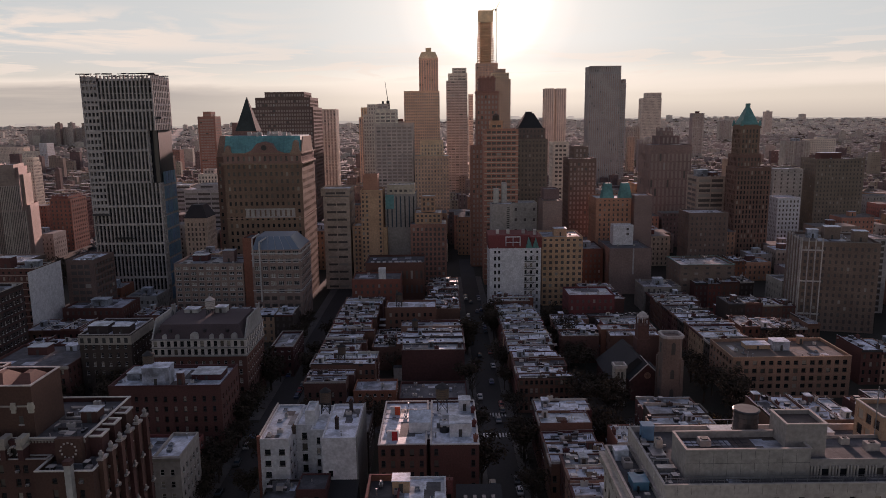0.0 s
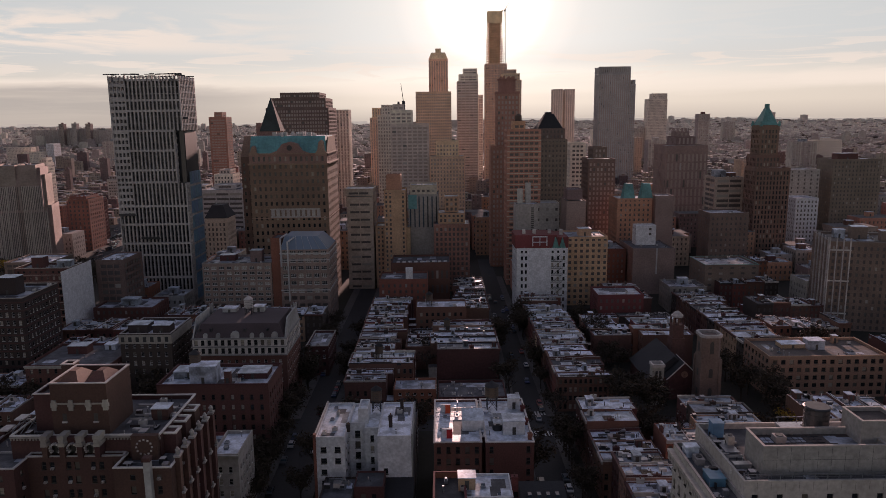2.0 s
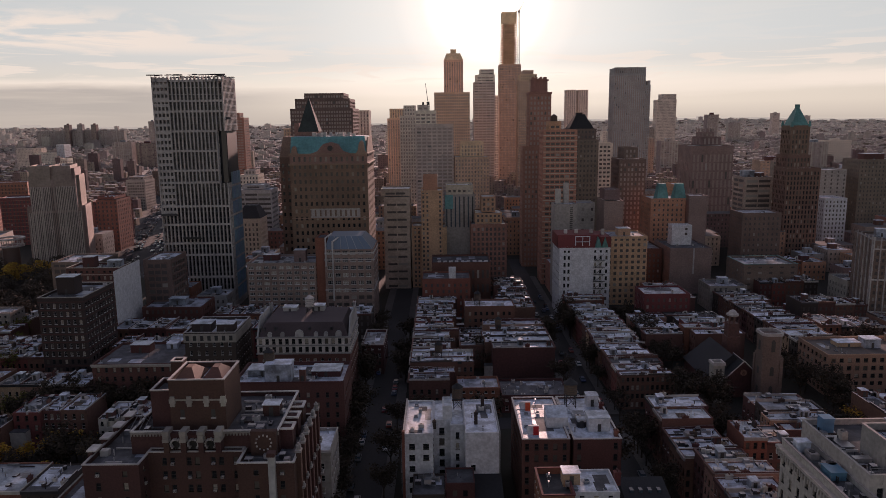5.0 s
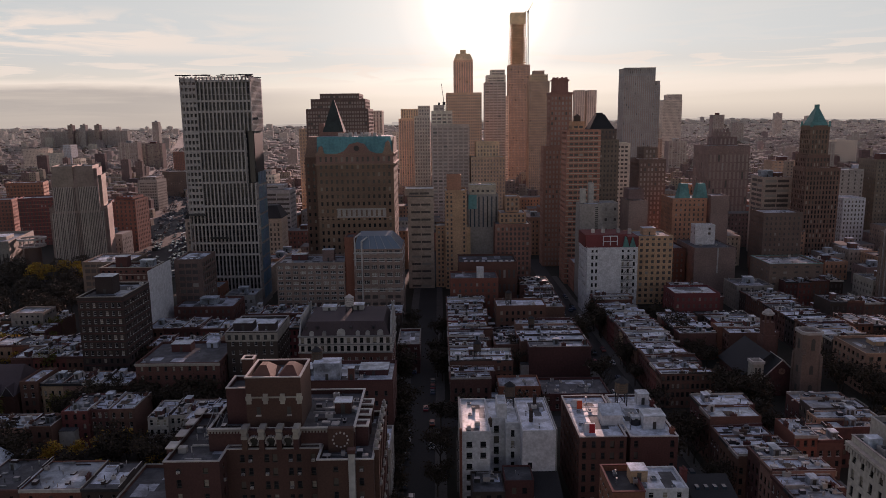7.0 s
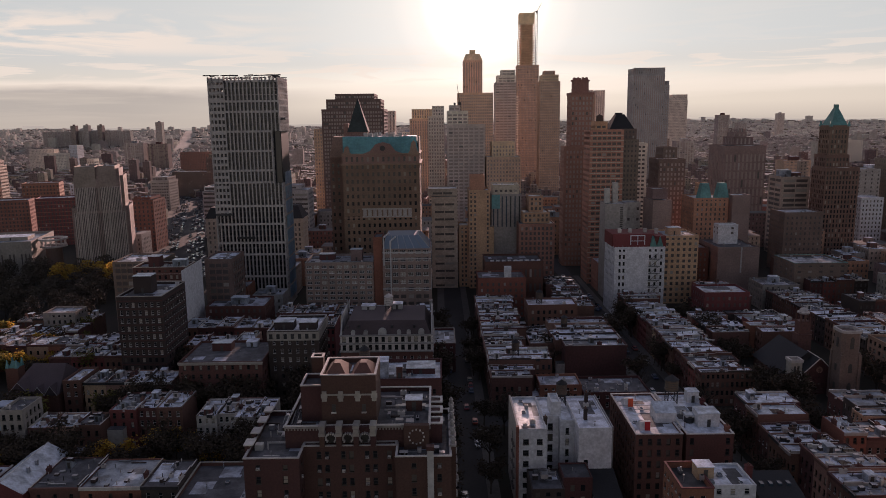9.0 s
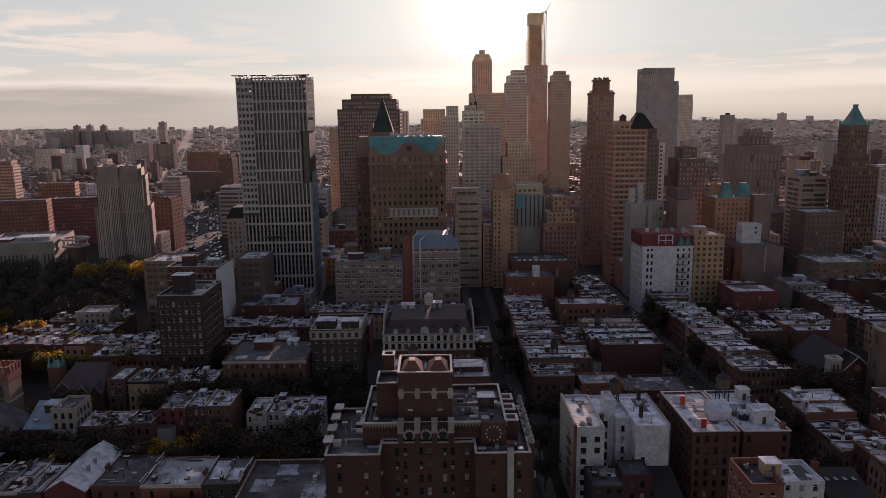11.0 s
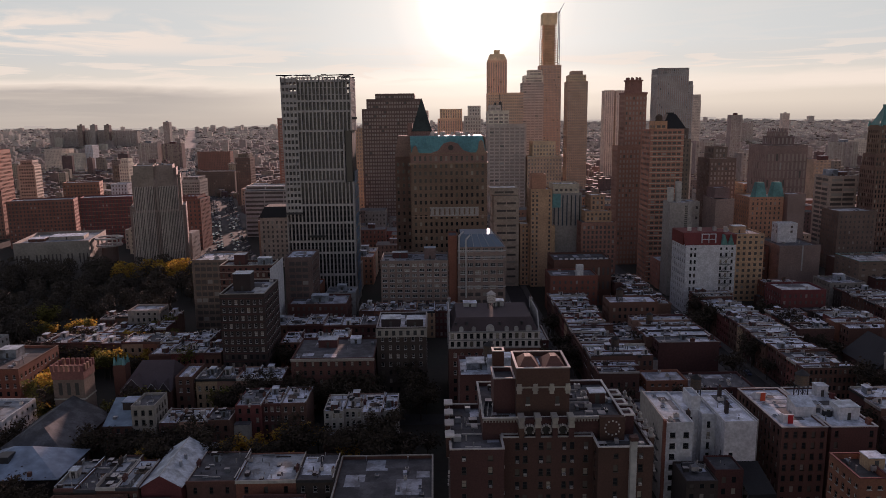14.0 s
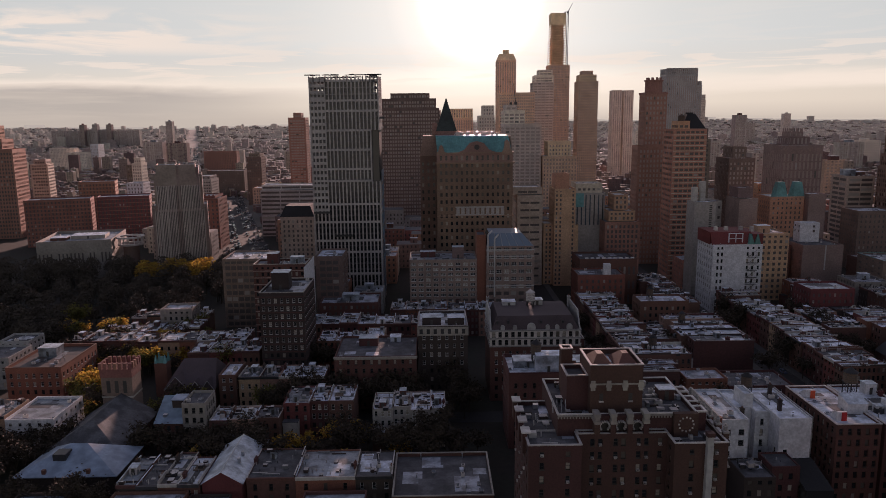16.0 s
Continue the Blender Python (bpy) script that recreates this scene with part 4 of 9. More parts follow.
# ---- middle distance ----
def municipal_block():
    """Massive brick block: window grid, stone loggia, attic with a broad gable, copper mansard and a steep copper spire."""
    x0, x1, y0, y1, X, Y = -122.5, -79.2, 400.5, 441.0, -105.0, 420.0
    FOOTPRINTS.append((-134, -78, 398, 443))
    ob = thing("municipal_block", X, Y, 0, "massive dark brick block under a green copper mansard roof", "office block")
    a, b, c, d = x0 - X, x1 - X, y0 - Y, y1 - Y
    top = 79.0
    block(ob, MUNI_BRICK, a, b, c, d, 0, top, bay=2.95, fh=4.15, win=(1.25, 2.1), parapet=0, inset=0.3, sill=1.6, glass_mat=PANES)
    block(ob, MUNI_BRICK, a - 9.8, a - 0.02, c + 19.0, d - 1.0, 0, top + 3.0, bay=3.2, fh=4.15, win=(1.2, 2.0), parapet=0, inset=0.3, sill=1.6, glass_mat=PANES)
    block(ob, MUNI_STONE, a, b, c, d, top, top + 5.6, bay=2.95, fh=9, win=(1.2, 2.7), parapet=0, inset=0.4, sill=1.3, glass_mat=PANES, name="attic")
    for z, o, h in ((48.3, 0.25, 0.5), (top - 0.7, 0.7, 0.5), (top - 0.2, 1.0, 0.5), (top + 5.2, 0.6, 0.6)):
        q = MB()
        q.box(a - o, b + o, c - o, c - 0.003, z, z + h)
        q.box(b + 0.003, b + o, c, d + o, z, z + h)
        part("cornice", q, MUNI_STONE, ob, "haze-pale stone cornice")
    # copper roof: steep slopes to the street, flat on top
    z0, z1 = top + 5.8, 94.0
    lo = [(a + 0.4, c + 0.4), (b - 0.4, c + 0.4), (b - 0.4, d - 0.4), (a + 0.4, d - 0.4)]
    hi = [(a - 0.5, c + 8.5), (b - 2.0, c + 8.5), (b - 2.0, d - 4), (a - 0.5, d - 4)]
    q = MB()
    for k in range(4):
        m = (k + 1) % 4
        q.quad((*lo[k], z0), (*lo[m], z0), (*hi[m], z1), (*hi[k], z1))
    part("mansard_roof", q, COPPER, ob, "green copper roof")
    q = MB()
    q.quad(*[(*p, z1 - 0.02) for p in hi])
    part("roof_deck", q, GREY_ROOF, ob)
    q = MB()
    n = 18
    for k in range(1, n):
        f = k / n
        xa, xb = lo[0][0] + (lo[1][0] - lo[0][0]) * f, hi[0][0] + (hi[1][0] - hi[0][0]) * f
        q.tube((xa, lo[0][1] - 0.05, z0), (xb, hi[0][1] - 0.05, z1), 0.14, 0.14, 4)
    part("standing_seam", q, COPPER, ob, kind="stuff")
    # broad stone gable in the middle, small ones at the ends
    for gx, gw, gh in ((-99.7 - X, 11.6, 7.4), (b - 3.2, 3.2, 8.2), (a + 2.6, 2.8, 5.4)):
        g = MB()
        base = top + 4.6
        pts = [(gx - gw, base), (gx + gw, base), (gx + gw, base + 1.0), (gx + gw * 0.62, base + gh * 0.34), (gx + gw * 0.34, base + gh * 0.86), (gx, base + gh), (gx - gw * 0.34, base + gh * 0.86), (gx - gw * 0.62, base + gh * 0.34), (gx - gw, base + 1.0)]
        g.poly([(x, c - 0.4, z) for x, z in pts])
        for (xa, za), (xb, zb) in zip(pts[1:], pts[2:]):
            g.quad((xa, c - 0.4, za), (xa, c + 8, za), (xb, c + 8, zb), (xb, c - 0.4, zb))
        gable = part("gable", g, MUNI_STONE, ob, "broad haze-pale stone gable")
        if gw > 5:
            w = MB()
            w.tube((gx, c - 0.38, base + gh * 0.55), (gx, c - 0.62, base + gh * 0.55), 1.5, 1.5, 16)
            part("round_window", w, FRAME_DARK, gable)
    # gabled end wall to the east and hipped stone end to the west
    g = MB()
    pts = [(c + 0.5, top + 5), (d - 3, top + 5), (d - 8, 93.5), (c + 8.5, 93.5)]
    g.poly([(b - 0.1, y, z) for y, z in pts])
    g.poly([(b - 0.7, y, z) for y, z in pts][::-1])
    g.quad((b - 0.7, pts[2][0], 93.5), (b - 0.7, pts[3][0], 93.5), (b - 0.1, pts[3][0], 93.5), (b - 0.1, pts[2][0], 93.5))
    g.quad((b - 0.7, pts[0][0], top + 5), (b - 0.1, pts[0][0], top + 5), (b - 0.1, pts[3][0], 93.5), (b - 0.7, pts[3][0], 93.5))
    part("gable_wall", g, MUNI_STONE, ob, "stone end gable")
    g = MB()
    g.prism([(a - 9.8, c + 19), (a + 1, c + 19), (a + 1, d - 1), (a - 9.8, d - 1)], top + 3, 94.0, 0, 0.66)
    part("hipped_roof", g, MUNI_STONE, ob)
    # spire and its side turret
    sx, sy = -116.3 - X, 433.5 - Y
    g = MB()
    g.box(sx - 5.6, sx + 5.6, sy - 5.6, sy + 5.6, 90.0, 96.5)
    g.box(sx - 8.6, sx - 5.7, sy - 4, sy + 2, 90.0, 101.5)
    part("spire_base", g, MUNI_STONE, ob)
    g = MB()
    g.prism([(sx - 6.2, sy - 6.2), (sx + 6.2, sy - 6.2), (sx + 6.2, sy + 6.2), (sx - 6.2, sy + 6.2)], 96.5, 116.0, 0, 0.03)
    part("spire", g, DARK_COPPER, ob, "steep dark copper spire")
    rnd = random.Random(9)
    for k in range(26):
        x, y, w = rnd.uniform(a + 12, b - 5), rnd.uniform(c + 9, d - 8), rnd.uniform(0.5, 1.7)
        q = MB()
        q.box(x - w, x + w, y - 1, y + 1, z1 - 0.3, z1 + rnd.uniform(0.5, 2.4))
        part("roof_plant", q, (STEEL, PALE_STONE)[k % 2], ob)
    # pale loggia of stone piers, high on the front
    for k in range(10):
        q = MB()
        x = -110.6 - X + k * 2.85
        q.box(x - 0.95, x + 0.95, c - 0.5, c - 0.02, 49.4, 53.2)
        part("loggia_pier", q, LOGGIA_STONE, ob)
    for z in (48.8, 53.2):
        q = MB()
        q.box(-112.0 - X, -84.0 - X, c - 0.6, c - 0.02, z, z + 0.7)
        part("loggia_band", q, LOGGIA_STONE, ob, "pale stone band")


municipal_block()
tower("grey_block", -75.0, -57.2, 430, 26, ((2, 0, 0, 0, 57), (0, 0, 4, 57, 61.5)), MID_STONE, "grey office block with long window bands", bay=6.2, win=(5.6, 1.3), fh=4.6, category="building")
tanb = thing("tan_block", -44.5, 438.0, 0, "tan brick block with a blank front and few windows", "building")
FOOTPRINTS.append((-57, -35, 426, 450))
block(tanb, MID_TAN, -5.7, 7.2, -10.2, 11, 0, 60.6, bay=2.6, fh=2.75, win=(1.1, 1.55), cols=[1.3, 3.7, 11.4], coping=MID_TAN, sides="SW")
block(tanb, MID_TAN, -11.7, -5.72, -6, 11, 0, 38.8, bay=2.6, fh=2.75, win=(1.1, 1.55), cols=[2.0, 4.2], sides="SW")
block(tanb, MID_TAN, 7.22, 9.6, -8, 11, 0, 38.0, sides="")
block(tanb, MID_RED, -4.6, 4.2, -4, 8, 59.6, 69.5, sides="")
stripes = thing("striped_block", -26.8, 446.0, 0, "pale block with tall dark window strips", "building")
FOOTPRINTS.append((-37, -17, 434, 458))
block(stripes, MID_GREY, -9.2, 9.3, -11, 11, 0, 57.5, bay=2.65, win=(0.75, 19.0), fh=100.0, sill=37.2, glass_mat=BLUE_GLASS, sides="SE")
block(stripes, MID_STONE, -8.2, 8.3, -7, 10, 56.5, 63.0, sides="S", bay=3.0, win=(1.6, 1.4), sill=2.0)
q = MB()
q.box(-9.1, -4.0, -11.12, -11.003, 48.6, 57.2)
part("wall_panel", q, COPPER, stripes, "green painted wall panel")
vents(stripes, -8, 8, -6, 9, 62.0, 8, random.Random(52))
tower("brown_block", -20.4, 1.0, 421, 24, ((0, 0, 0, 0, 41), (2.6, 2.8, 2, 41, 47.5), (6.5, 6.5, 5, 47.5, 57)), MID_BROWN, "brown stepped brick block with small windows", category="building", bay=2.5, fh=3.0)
ga = tower("grey_block", 26.1, 38.6, 400, 13, ((0, 0, 0, 0, 55.0),), MID_GREY, "plain grey rendered block with a louvre strip and lift shafts", category="building", sides="")
for x, z in ((-4.2, 62.6), (0.4, 66.0)):
    q = MB()
    q.box(x, x + 2.9, 3.0, 6.3, 54, z)
    part("lift_shaft", q, MID_GREY, ga)
q = MB()
for k in range(26):
    q.box(2.4, 4.0, -6.62, -6.503, 25 + k * 1.1, 25.6 + k * 1.1)
part("louvre", q, FRAME_DARK, ga, kind="stuff")
tower("grey_block", 42.0, 56.6, 436, 14, ((0, 0, 0, 0, 51.4),), MID_GREY, "plain grey block with two columns of windows", category="building", bay=5.6, win=(1.5, 1.8), fh=6.5)
tower("white_slab", 87.5, 100.0, 575, 20, ((0, 0, 0, 0, 83),), HAZE_GREY, "pale slab of flats with balconies", category="building", bay=3.2, win=(2.2, 1.6))
tower("plain_block", 56.7, 67.8, 411, 20, ((0, 0, 0, 0, 55.4), (1.0, 1.2, 5, 55.4, 61.5)), ROSY_BRICK, "plain rosy block with a roof storey", category="building", sides="")
building("grey_slab", 121.5, 133.0, 455, 470, 53.0, ROSY_BRICK, GREY_ROOF, "blank rosy grey slab among lower roofs", sides="")
building("brick_block", -137.5, -102.6, 355.5, 379, 31.6, ROSY_BRICK, GREY_ROOF, "rosy grey brick apartment block with white window frames", bay=3.85, win=(2.5, 1.35), fh=2.75, sill=1.2, tops=((-112, 366, 6, 5, 6), (-128, 370, 8, 5, 3)), extras=8, coping=LIMESTONE, inset=0.12, near=True)
grey_office = building("grey_office", -97.6, -73.0, 354.5, 382, 38.6, ROSY_BRICK, GREY_ROOF, "rosy brick office building with broad windows and a glazed roof", bay=3.9, win=(2.7, 1.9), fh=3.9, parapet=0.4, near=True)
building("red_slab", -102.4, -97.8, 356.5, 372, 44.4, RED_BRICK, TAR_ROOF, "narrow red brick stair tower", sides="")
building("white_flank_block", -208.0, -184.0, 315, 328, 38.4, BROWN_BRICK, GREY_ROOF, "brick apartment block with a whitewashed flank and pale top storey", bands=MID_STONE, bay=2.6, tops=((-200, 322, 5, 5, 5), (-189, 323, 6, 4, 3)), extras=14, coping=LIMESTONE)
q = MB()
q.box(12.48, 12.62, -13.8, 13.8, 6, 38.2)
part("whitewash", q, WHITE_PAINT, bpy.data.objects["white_flank_block"], "whitewashed flank wall")
building("grey_block", -183.6, -170.2, 340, 362, 37.2, OFFICE_GREY, SILVER_ROOF, "grey apartment block with balconies and bright roof", bay=3.2, win=(2.7, 1.9), extras=6)
building("grey_block", -231.0, -208.0, 345, 368, 35.5, OFFICE_GREY, SILVER_ROOF, "grey apartment block with deep balconies", bay=3.0, extras=14, win=(2.5, 2.0))
building("brick_block", -193.6, -176.2, 265, 291, 37.0, DARK_BRICK, GREY_ROOF, "tall grey-brown brick apartment block with a red lift head", bands=BROWN_BRICK, bay=2.4, tops=((-187, 277, 7, 6, 7),), extras=8, coping=LIMESTONE, near=True)
white_block = building("white_block", 22.6, 48.8, 360.5, 383, 36.9, WHITE_PAINT, TAR_ROOF, "white rendered block under a red mansard with dormers", bay=3.0, win=(1.1, 1.9), fh=3.65, sill=1.6, cols=[2.7, 4.8, 18.4, 21.3, 24.3], extras=6, near=True, frame_mat=FRAME_DARK)
building("brick_block", 53.0, 75.0, 385, 408, 38.6, MID_TAN, GREY_ROOF, "tan brick apartment block", bay=3.2, win=(1.6, 1.7), tops=((64, 396, 7, 6, 4),), extras=8)
hall = building("hall", -43.5, -11.5, 381, 404, 25.8, BROWN_BRICK, TAR_ROOF, "brown brick hall with a row of bright skylights", bay=2.6, win=(1.2, 4.5), fh=8, coping=BROWN_BRICK)
building("brick_block", 57.0, 78.5, 325, 342, 20.9, RED_BRICK, SILVER_ROOF, "red brick building with a bright metal roof", extras=3)
bays = building("apartment_block", 172.1, 206.1, 330.4, 360.4, 43.4, SOOTY_STONE, BROWN_ROOF, "sooty stone apartment block with pale corner piers", bay=2.7, tops=((189, 348, 7, 6, 6), (200, 342, 6, 5, 5), (181, 350, 5, 4, 4)), extras=14, coping=LIMESTONE, turn=-14)
for k in range(9):
    q = MB()
    if k < 4:
        q.box(-17.0 + k * 3.0, -16.5 + k * 3.0, -15.5, -15.003, 0, 45.2)
    else:
        q.box(-17.5, -17.003, -14.6 + (k - 4) * 5.6, -14.0 + (k - 4) * 5.6, 0, 45.2)
    part("pier", q, PALE_STONE, bays)
for z in (8.0, 24.0, 39.0):
    q = MB()
    q.box(-17.45, -7.2, -15.4, -15.003, z, z + 0.7)
    part("string_course", q, PALE_STONE, bays)

building("white_block", 208.0, 228.0, 362, 384, 39.5, PALE_STONE, GREY_ROOF, "white block with broad openings", bay=3.4, win=(2.0, 2.2))
rhb = building("brick_block", 95.5, 120.0, 408.5, 440, 27.4, ROSY_BRICK, TAR_ROOF, "haze-pale red brick block with a white roof house", bay=9.0, win=(1.2, 2.2), fh=5.0, sides="W", extras=8)
block(rhb, WHITE_PAINT, -6.8, 5.2, -0.5, 7.5, 26.6, 38.6, SILVER_ROOF, bay=4.6, win=(1.5, 1.4), sill=6.0, fh=3.0, cols=[8.6], name="roof_house")
q = MB()
q.box(1.2, 2.0, -15.9, -15.753, 12, 27.3)
part("downpipe", q, PIPE_WHITE, rhb, "pale vertical strip")
building("copper_gable_block", 98.0, 120.5, 459, 484, 51.0, MID_RED, GREY_ROOF, "old red brick block with green copper roof houses", bay=2.9)
building("long_hall", 128.5, 158.0, 383, 408, 22.4, SOOTY_STONE, GREY_ROOF, "long grey hall with a pale green roof edge", bay=6.0, win=(2.0, 1.2), extras=16, coping=COPPER)
building("dark_block", 258.0, 281.0, 560, 582, 61.0, MID_GREY, GREY_ROOF, "plain grey slab with few windows", bay=5.0, win=(1.2, 1.6))
building("brick_block", 77.0, 94.5, 420, 446, 25.3, BROWN_BRICK, GREY_ROOF, "brown brick block with a white roof house", tops=((86, 434, 6, 6, 3),), extras=5)
for gx in (105.6, 117.0):
    q = MB()
    q.prism([(gx - 4.0, 459.3), (gx + 4.0, 459.3), (gx + 4.0, 467), (gx - 4.0, 467)], 50.0, 60.4, 0, 0.55)
    hood = part("copper_roof", q, COPPER, bpy.data.objects["copper_gable_block"], "green copper roof house")
    hood.matrix_parent_inverse = Matrix.Translation((-109.25, -471.5, 0))
building("apartment_block", 159.0, 184.5, 461, 482, 40.6, SOOTY_STONE, GREY_ROOF, "sooty brick apartment block with flat roof", bay=3.0, fh=3.5, extras=8)
building("brick_block", 172.0, 209.0, 640, 665, 43.2, MID_RED, GREY_ROOF, "red brick block among the towers", bay=2.8)
building("grey_block", 292.0, 330.0, 562, 587, 68.5, MID_DARK, GREY_ROOF, "broad dark brick apartment tower", bay=2.8, tops=((306, 572, 16, 9, 5),), extras=12)
building("white_block", 244.0, 260.5, 520, 540, 43.0, WHITE_PAINT, GREY_ROOF, "white apartment block with small windows")
tower("stepped_block", -25.0, 5.7, 640, 30, ((0, 0, 0, 0, 70), (5, 5, 4, 70, 83)), HAZE_TAN, "tan stepped block among the towers", bay=2.8, glass_mat=FAR_PANES, category="building")
building("banded_block", 184.5, 205.0, 521, 543, 59.0, MID_STONE, GREY_ROOF, "office block with dark window bands and pale floors", bay=9.0, win=(8.4, 2.0), fh=3.6, tops=((191, 533, 8, 7, 5), (200, 534, 6, 6, 3)), extras=14)
for k in range(9):
    q = MB()
    q.box(-13.0 + k * 3.2, -11.2 + k * 3.2, -10.9, -10.1, 24.6, 26.7)
    part("skylight", q, WHITE_PAINT, hall)
front = building("red_house", -48.5, -23.5, 361, 379.5, 21.4, RED_BRICK, TAR_ROOF, "red brick house with a white roof shaft", bay=3.0, extras=6)
q = MB()
q.box(1.3, 4.9, -9.0, -6.0, 20.5, 27.0)
part("white_shaft", q, WHITE_PAINT, front, "white rendered roof shaft")
# left distance
beige = thing("beige_tower", -300.3, 489.0, 0, "beige stepped office tower with fine vertical piers, sunlit flank", "office tower", turn=17)
FOOTPRINTS.append((-318, -276, 472, 506))
for x0, x1, y0, y1, z0, z1 in ((-17.8, 17.8, -11.2, 12.5, 0, 48.0), (-16.2, 15.8, -14.5, 14.5, 0, 46.4), (-15.4, 15.4, -9.6, 11.0, 0, 68.6), (-14.2, 13.8, -14.9, 13.4, 0, 66.6), (-0.9, 0.9, -13.9, 11.9, 61.0, 74.8),
                               (-13.4, -0.9, -15.1, 12.2, 61.9, 75.4), (0.9, 11.4, -15.1, 12.2, 61.9, 75.4), (11.41, 13.4, -12.4, 10.8, 61.9, 73.4)):
    block(beige, BEIGE_STONE, x0, x1, y0, y1, z0, z1, GREY_ROOF, sides="", parapet=1.0)
q, n = MB(), 31
for k in range(n):
    x = -15.6 + k * 1.03
    if abs(x) > 1.2:
        low = x < -13.9 or x > 13.5
        p = MB()
        p.box(x - 0.27, x + 0.27, (-14.5 if low else -14.9) - 0.34, (-14.5 if low else -14.9) - 0.003, 1.0, 44.6 if low else 61.6)
        part("pier", p, PIER_STONE, beige)
    for z0, z1 in ((1.0, 44.0), (45.6, 61.0)):
        xx = x + 0.515
        low = xx < -13.9 or xx > 13.5
        if k < n - 1 and not (low and z0 > 40):
            y = (-14.5 if low else -14.9) - 0.02
            q.quad((xx - 0.245, y, z0), (xx + 0.245, y, z0), (xx + 0.245, y, z1), (xx - 0.245, y, z1))
# narrow window slots on the notched corners and the sunlit flank
for x, y0, y1, z1 in ((17.8, -10.4, 12.0, 45.5), (15.4, -9.0, 10.6, 66.0)):
    y = y0
    while y < y1:
        q.quad((x + 0.02, y, 2.0 if x > 16 else 49.0), (x + 0.02, y + 0.5, 2.0 if x > 16 else 49.0), (x + 0.02, y + 0.5, z1), (x + 0.02, y, z1))
        y += 2.4
part("window_strip", q, MID_PANES, beige, kind="stuff")
vents(beige, -12, 10.5, -11, 11, 75.2, 14, random.Random(41))
court = building("court_house", -393.5, -347.2, 465.5, 515.5, 26.0, LIMESTONE, GREY_ROOF, "low pale courthouse with fluted walls and sunken roof", bay=2.4, win=(1.0, 6.6), fh=30, sill=11, parapet=1.8, turn=12, tops=((-366, 492, 22, 14, 2.2), (-384, 486, 10, 10, 1.8)), extras=10)
tower("striped_office", -281.0, -228.0, 640, 30, ((0, 0, 0, 0, 42), (0, 0, 6, 42, 46)), PALE_STONE, "pale office block with long window bands", bay=17.5, win=(16.6, 1.8), category="building", fh=3.8)
tower("dark_slab", -356.7, -338.4, 892, 24, ((0, 0, 0, 0, 60), (3, 2, 2, 60, 64.5)), MID_DARK, "slim dark slab beside the avenue", category="building", bay=2.6)

tower("dark_hall", -316.5, -300.0, 575, 26, ((0, 0, 0, 0, 42), (0, 3, 3, 42, 44)), SLAB_BRICK, "dark red brick hall beside the avenue", category="building", bay=3.4)

tower("avenue_block", -411.0, -389.0, 850, 30, ((0, 0, 0, 0, 36), (2, 2, 2, 36, 40)), MID_GREY, "grey office block with a plant storey along the avenue", category="building", bay=2.8, win=(1.9, 1.6))
building("dark_block", -447.0, -394.0, 1020, 1044, 35.0, MID_DARK, GREY_ROOF, "dark brick block closing the straight of the avenue", bay=3.0, extras=30)
building("dark_block", -566.0, -503.0, 1390, 1412, 48.0, MID_BROWN, GREY_ROOF, "long brown brick block with a flat roof", bay=3.2, extras=30)
tower("apartment_tower", -452.6, -442.3, 780, 16, ((0, 0, 0, 0, 60), (2, 1, 2, 60, 65.6)), HAZE_GREY, "slim pale apartment tower among brick slabs", bay=2.4, glass_mat=FAR_PANES, category="building")
tower("apartment_tower", -463.0, -453.4, 790, 18, ((0, 0, 0, 0, 57.9),), MID_DARK, "slim dark apartment tower among brick slabs", bay=2.4, category="building")
building("white_block", -407.0, -392.0, 655, 672, 48.8, WHITE_PAINT, GREY_ROOF, "white rendered block of flats behind brick slabs", bay=2.8, extras=4)

tower("avenue_block", -338.0, -300.0, 840, 26, ((0, 0, 0, 0, 26), (10, 8, 4, 26, 31)), HAZE_BROWN, "brown brick block along the avenue", category="building", bay=3.0)
tower("striped_office", -203.0, -171.5, 560, 24, ((0, 0, 0, 0, 50), (8, 6, 4, 50, 53.5)), PALE_STONE, "pale office slab with long window bands", bay=10.3, win=(9.6, 1.7), category="building", fh=3.7)
tower("apartment_tower", -218.0, -201.0, 640, 22, ((0, 0, 0, 0, 56), (4, 3, 3, 56, 60)), HAZE_GREY, "pale block of flats with a plant room", bay=2.8, category="building")
sh = tower("mansard_house", -178.3, -163.1, 488, 20, ((0, 0, 0, 0, 37),), MID_STONE, "stone house under a steep slate roof", category="building", bay=2.6, win=(1.2, 2.0))
cr = MB()
cr.prism([(-7.9, -10.3), (7.9, -10.3), (7.9, 10.3), (-7.9, 10.3)], 37, 45.5, 0, 0.5)
part("mansard_roof", cr, SLATE, sh)
mh = tower("mansard_house", -234.0, -210.0, 500, 24, ((0, 0, 0, 0, 36),), MID_STONE, "old stone house under a steep slate mansard", category="building", bay=3.2)
cr = MB()
cr.prism([(-12.3, -12.3), (12.3, -12.3), (12.3, 12.3), (-12.3, 12.3)], 36, 43.5, 0, 0.72)
part("mansard_roof", cr, SLATE, mh)
pav = thing("round_pavilion", -336.0, 487.0, 0, "round pale pavilion with an open ring roof", "pavilion")
q = MB()
q.prism(circle(0, 0, 5.2, 28), 0, 20)
part("drum", q, OFFICE_GREY, pav)
